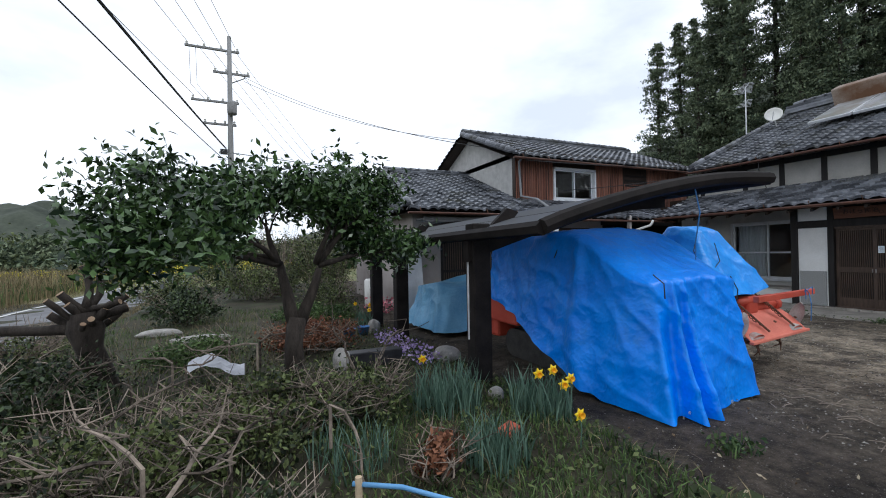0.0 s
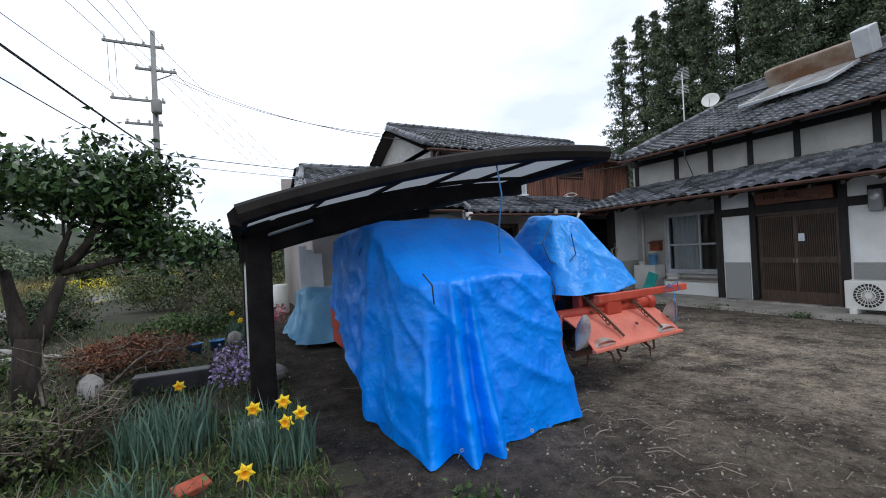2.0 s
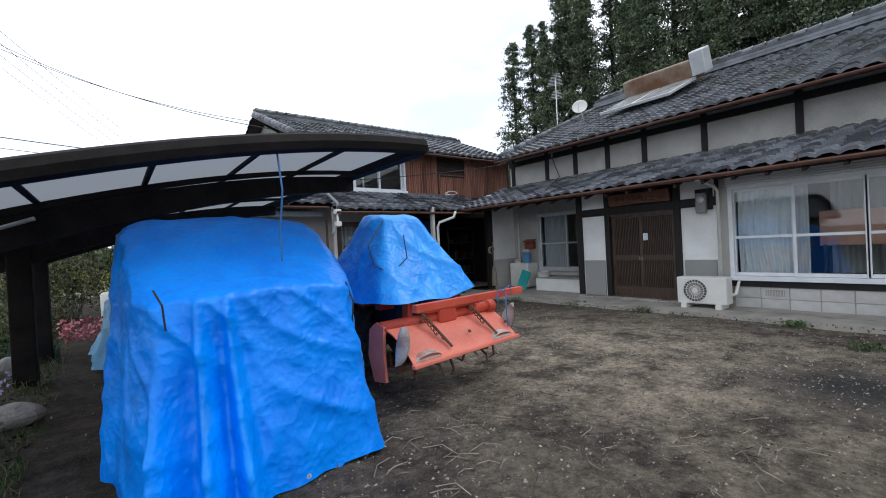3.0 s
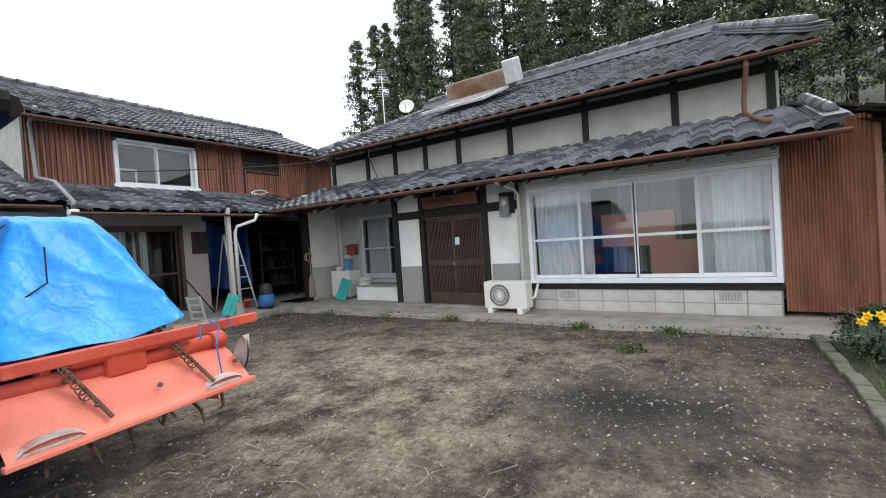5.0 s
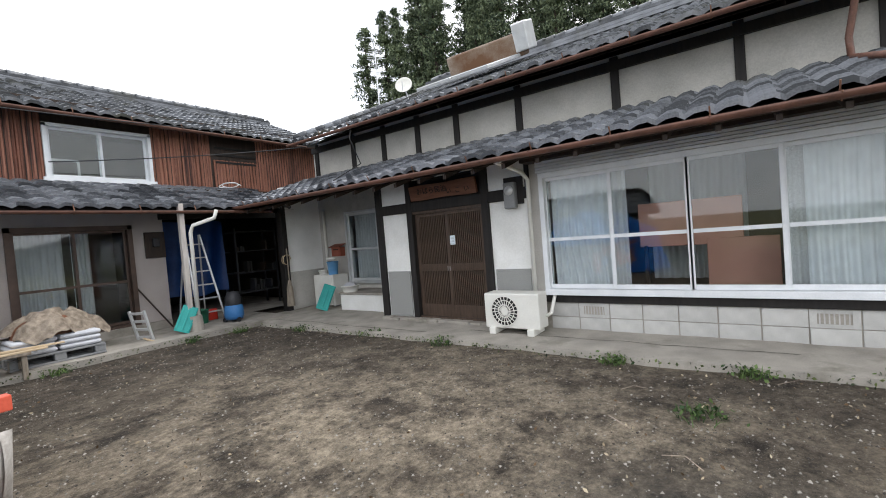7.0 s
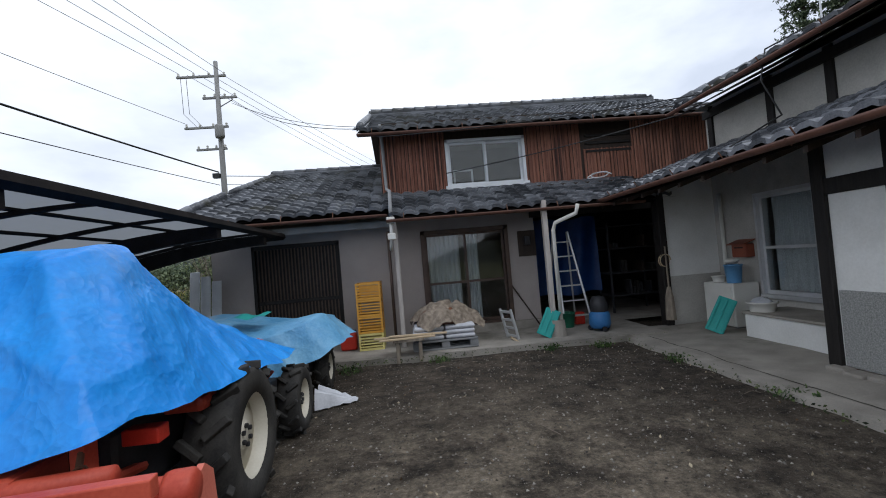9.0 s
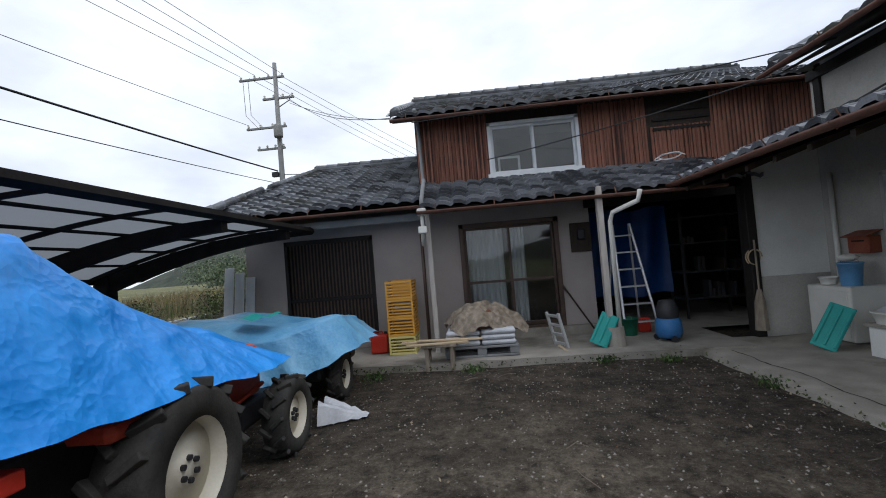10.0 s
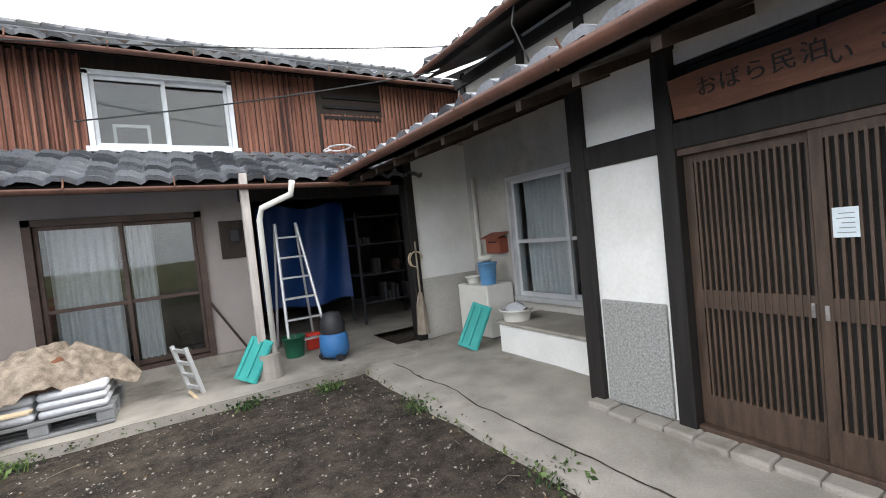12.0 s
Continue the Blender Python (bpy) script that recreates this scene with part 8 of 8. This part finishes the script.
# ---- small garden objects ----
def stone(at, r, label, name="stone", material=None, seed=1):
    e = thing(name, at, label, name)
    m = Mesh()
    m.grid(lambda u, v: (at[0] + r[0] * math.cos(u * 6.283) * math.sin(v * 3.1416) * (1 + 0.3 * noise.noise((math.cos(u * 6.283) * 1.5, math.sin(u * 6.283) * 1.5, v * 3 + seed))),
                         at[1] + r[1] * math.sin(u * 6.283) * math.sin(v * 3.1416) * (1 + 0.3 * noise.noise((math.cos(u * 6.283) * 1.5, math.sin(u * 6.283) * 1.5, v * 3 + seed))),
                         at[2] + r[2] * (1 - math.cos(v * 3.1416)) * 0.5), 18, 10)
    m.put("body", material or STONE, e)
    return e


stone((-2.7, 12.85, 0.18), (0.1, 0.08, 0.3), "pale pointed garden stone among the brush", seed=2)
stone((-1.15, 13.35, 0.0), (0.2, 0.16, 0.24), "grey rough stone block beside the carport post", seed=3)
stone((-1.35, 11.70, 0.0), (0.09, 0.08, 0.16), "grey stone beside the daffodils", seed=4)
stone((-4.4, 16.50, 0.0), (0.5, 0.12, 0.18), "pale edging stone along the bed", seed=5)
stone((-5.2, 17.60, 0.0), (0.4, 0.14, 0.18), "pale edging stone along the bed", seed=6)
stone((-1.5, 15.85, 0.0), (0.12, 0.1, 0.3), "upright grey stone in the bed", seed=7)
rb = thing("brick", (-1.75, 10.85, 0.05), "broken red brick lying in the garden bed", "brick")
Mesh().box(-0.1, 0.1, -0.055, 0.055, 0, 0.06, Matrix.Translation((-1.75, 10.87, 0.07)) @ Matrix.Rotation(0.5, 4, 'Z') @ Matrix.Rotation(0.25, 4, 'X'), 0.01).put("body", mat("red_brick", (0.32, 0.07, 0.04), (0.46, 0.12, 0.07), 0.85, 8, 80, 0.3), rb)
wc = thing("white_plastic", (-4.0, 13.6, 0.2), "torn white plastic sheet caught in the plants", "plastic sheet")
m = Mesh()
m.grid(lambda u, v: (-4.3 + 0.6 * u, 13.5 + 0.25 * v, 0.22 + 0.08 * math.sin(u * 5) + 0.08 * v + 0.03 * noise.noise((u * 6, v * 6, 2))), 12, 6)
m.put("film", SACK, wc)
mark = standing()
hs = thing("garden_hose", (-3.2, 9.05, 0.2), "light blue hose held up by a short stake", "hose")
m = Mesh()
m.tube([(-3.35, 9.15, 0.3), (-3.1, 9.05, 0.27), (-2.8, 8.85, 0.2), (-2.4, 8.7, 0.14), (-2.0, 8.5, 0.08), (-1.5, 8.35, 0.04)], 0.014, 7)
m.put("tube", LIGHTBLUE, hs, smooth=True)
m = Mesh()
m.tube([(-3.32, 9.13, 0.0), (-3.32, 9.13, 0.34)], 0.02, 6)
m.put("stake", PALEWOOD, hs)
settle(mark, x=0.2, y=1.1)
tr_ = thing("planter_trough", (-2.1, 13.55, 0.1), "black plastic planter trough in the bed", "planter")
Mesh().box(-2.5, -1.75, 13.45, 13.67, 0.05, 0.25, bev=0.015).put("trough", DARKPLASTIC, tr_)
for x, y in ((-1.75, 15.6), (-2.05, 15.4)):
    pw = thing("blue_pot", (x, y, 0.08), "small blue plastic pot in the bed", "flower pot")
    m = Mesh()
    m.lathe([(0.001, 0), (0.08, 0), (0.11, 0.16), (0.12, 0.16), (0.1, 0.14), (0.001, 0.13)], Matrix.Translation((x, y, ground_z(x, y))), 14)
    m.put("pot", BLUEPLASTIC, pw, smooth=True)
wt = thing("white_tank", (-0.35, 20.2, 0.0), "cream plastic drum standing by the annex wall", "drum")
m = Mesh()
m.lathe([(0.001, 0), (0.2, 0), (0.21, 0.05), (0.21, 0.75), (0.17, 0.8), (0.001, 0.8)], Matrix.Translation((-0.35, 20.2, 0.0)), 18)
m.put("shell", PLASTICW, wt, smooth=True)
for k, x in enumerate((0.55, 0.72, 0.9)):
    sb = thing("corrugated_sheet", (x, 18.8, 0.1), "grey plastic sheet leaning on the annex wall", "sheet", "sheets on the annex wall")
    Mesh().box(-0.09, 0.09, -0.01, 0.01, 0, 1.7 - 0.1 * k, Matrix.Translation((x - 0.6, 17.75 + 0.06 * k, 0.08)) @ Matrix.Rotation(-0.16, 4, 'X'), 0.004).put("panel", ALU, sb)

# kerb of the corner bed
MOSSY = mat("mossy_kerb", (0.05, 0.05, 0.035), (0.14, 0.14, 0.1), 0.95, 8, 60, 0.4)
kb = thing("bed_kerb", (6.6, 6.9, 0.0), "low mossy kerb stones along the corner bed", "kerb")
tagged(kb, kind="structure")
for i in range(9):
    x = 4.9 + 0.36 * i
    Mesh().box(-0.17, 0.17, -0.06, 0.06, -0.05, 0.05 + rnd(-0.01, 0.015), Matrix.Translation((x, 6.86 + rnd(-0.02, 0.02), 0)) @ Matrix.Rotation(rnd(-0.06, 0.06), 4, 'Z'), 0.015).put("kerb_stone", MOSSY, kb)

# ---- litter on the yard ----
random.seed(71)
np.random.seed(71)


def grit(name, n, x0, x1, y0, y1, s0, s1, material, label, ok=None):
    m = Mesh()
    base = [(1, 0, -0.2), (-0.5, 0.87, -0.2), (-0.5, -0.87, -0.2), (0.2, 0.1, 0.7)]
    for x, y, z in scatter(n, x0, x1, y0, y1, ok):
        s, a = s0 + (s1 - s0) * rnd(0, 1) ** 3, rnd(0, 6.283)
        c, d = math.cos(a) * s, math.sin(a) * s
        m.add([(x + c * p[0] - d * p[1], y + d * p[0] + c * p[1] * rnd(0.6, 1.2), z + 0.01 + s * p[2] * 0.8) for p in base], [(0, 1, 3), (1, 2, 3), (2, 0, 3)])
    return tagged(m.put(name, material), label, "gravel", kind="stuff")


PALESTONE = mat("pale_grit", (0.05, 0.043, 0.036), (0.32, 0.295, 0.255), 0.9, 8, 60, 0.1, island=0.9)
grit("gravel", 24000, 0.5, 8.0, 7.0, 17.5, 0.004, 0.021, PALESTONE, "scattered pale gravel on the dirt yard")
grit("gravel_near_path", 5000, -1.0, 6.0, 6.6, 11.5, 0.004, 0.016, PALESTONE, "fine gravel trodden into the yard")
FALLEN = mat("fallen_leaves", (0.1, 0.06, 0.03), (0.42, 0.35, 0.24), 0.9, 8, 60, 0.0, island=0.9)
pts = [(x, y, z + 0.018) for x, y, z in scatter(170, 4.0, 7.4, 6.9, 9.0)] + [(x, y, z + 0.018) for x, y, z in scatter(900, -1.0, 8.0, 7.0, 17.5)]
tagged(new("fallen_leaves", leaf_mesh("fallen_leaves", np.array(pts), 0.034, FALLEN, aspect=0.5)), "dry pale leaves scattered over the yard", "leaves", kind="stuff")
m = Mesh()
for k in range(260):
    x, y = (rnd(0.6, 3.4), rnd(8.6, 11.0)) if k < 190 else (rnd(-0.8, 7.5), rnd(7.2, 16.0))
    z, a, ln = ground_z(x, y) + 0.015, rnd(0, 6.283), rnd(0.06, 0.28)
    m.tube([(x, y, z), (x + ln * 0.5 * math.cos(a), y + ln * 0.5 * math.sin(a), z + rnd(0, 0.03)), (x + ln * math.cos(a + 0.3), y + ln * math.sin(a + 0.3), z)], 0.0035, 3, cap=False)
tagged(m.put("twig_litter", TWIG), "dry twigs and straw on the dirt", "twigs", kind="stuff")
for k, (x, y) in enumerate(((6.4, 8.7), (7.7, 7.4), (7.62, 13.4), (7.5, 9.6), (7.52, 11.9), (3.0, 16.2), (4.4, 16.4), (7.0, 16.2), (6.2, 16.35), (7.5, 8.4), (2.4, 15.2), (-0.3, 10.0), (7.5, 15.0))):
    clump(x, y, rnd(0.1, 0.2), 60, 0.1, 0.012, 0.9, GRASS, "weed_tuft", "small green weed growing in the yard", 200 + k, "weed")
    pts = [(x + random.gauss(0, 0.09), y + random.gauss(0, 0.09), ground_z(x, y) + rnd(0.02, 0.09)) for q in range(70)]
    tagged(new("weed_leaves", leaf_mesh("weed_leaves", np.array(pts), 0.045, GRASS, aspect=0.6)), "small leafy green weed growing in the yard", "weed")
pts = [(rnd(0.5, 8.2), 16.5 + random.gauss(0, 0.06), 0.03 + rnd(0, 0.06)) for q in range(900)] + [(7.53 + random.gauss(0, 0.05), rnd(6.5, 16.8), 0.02 + rnd(0, 0.05)) for q in range(500)]
tagged(new("edge_moss", leaf_mesh("edge_moss", np.array(pts), 0.035, OLIVE, aspect=0.6)), "moss and tiny weeds along the concrete edges", "weeds", kind="stuff")
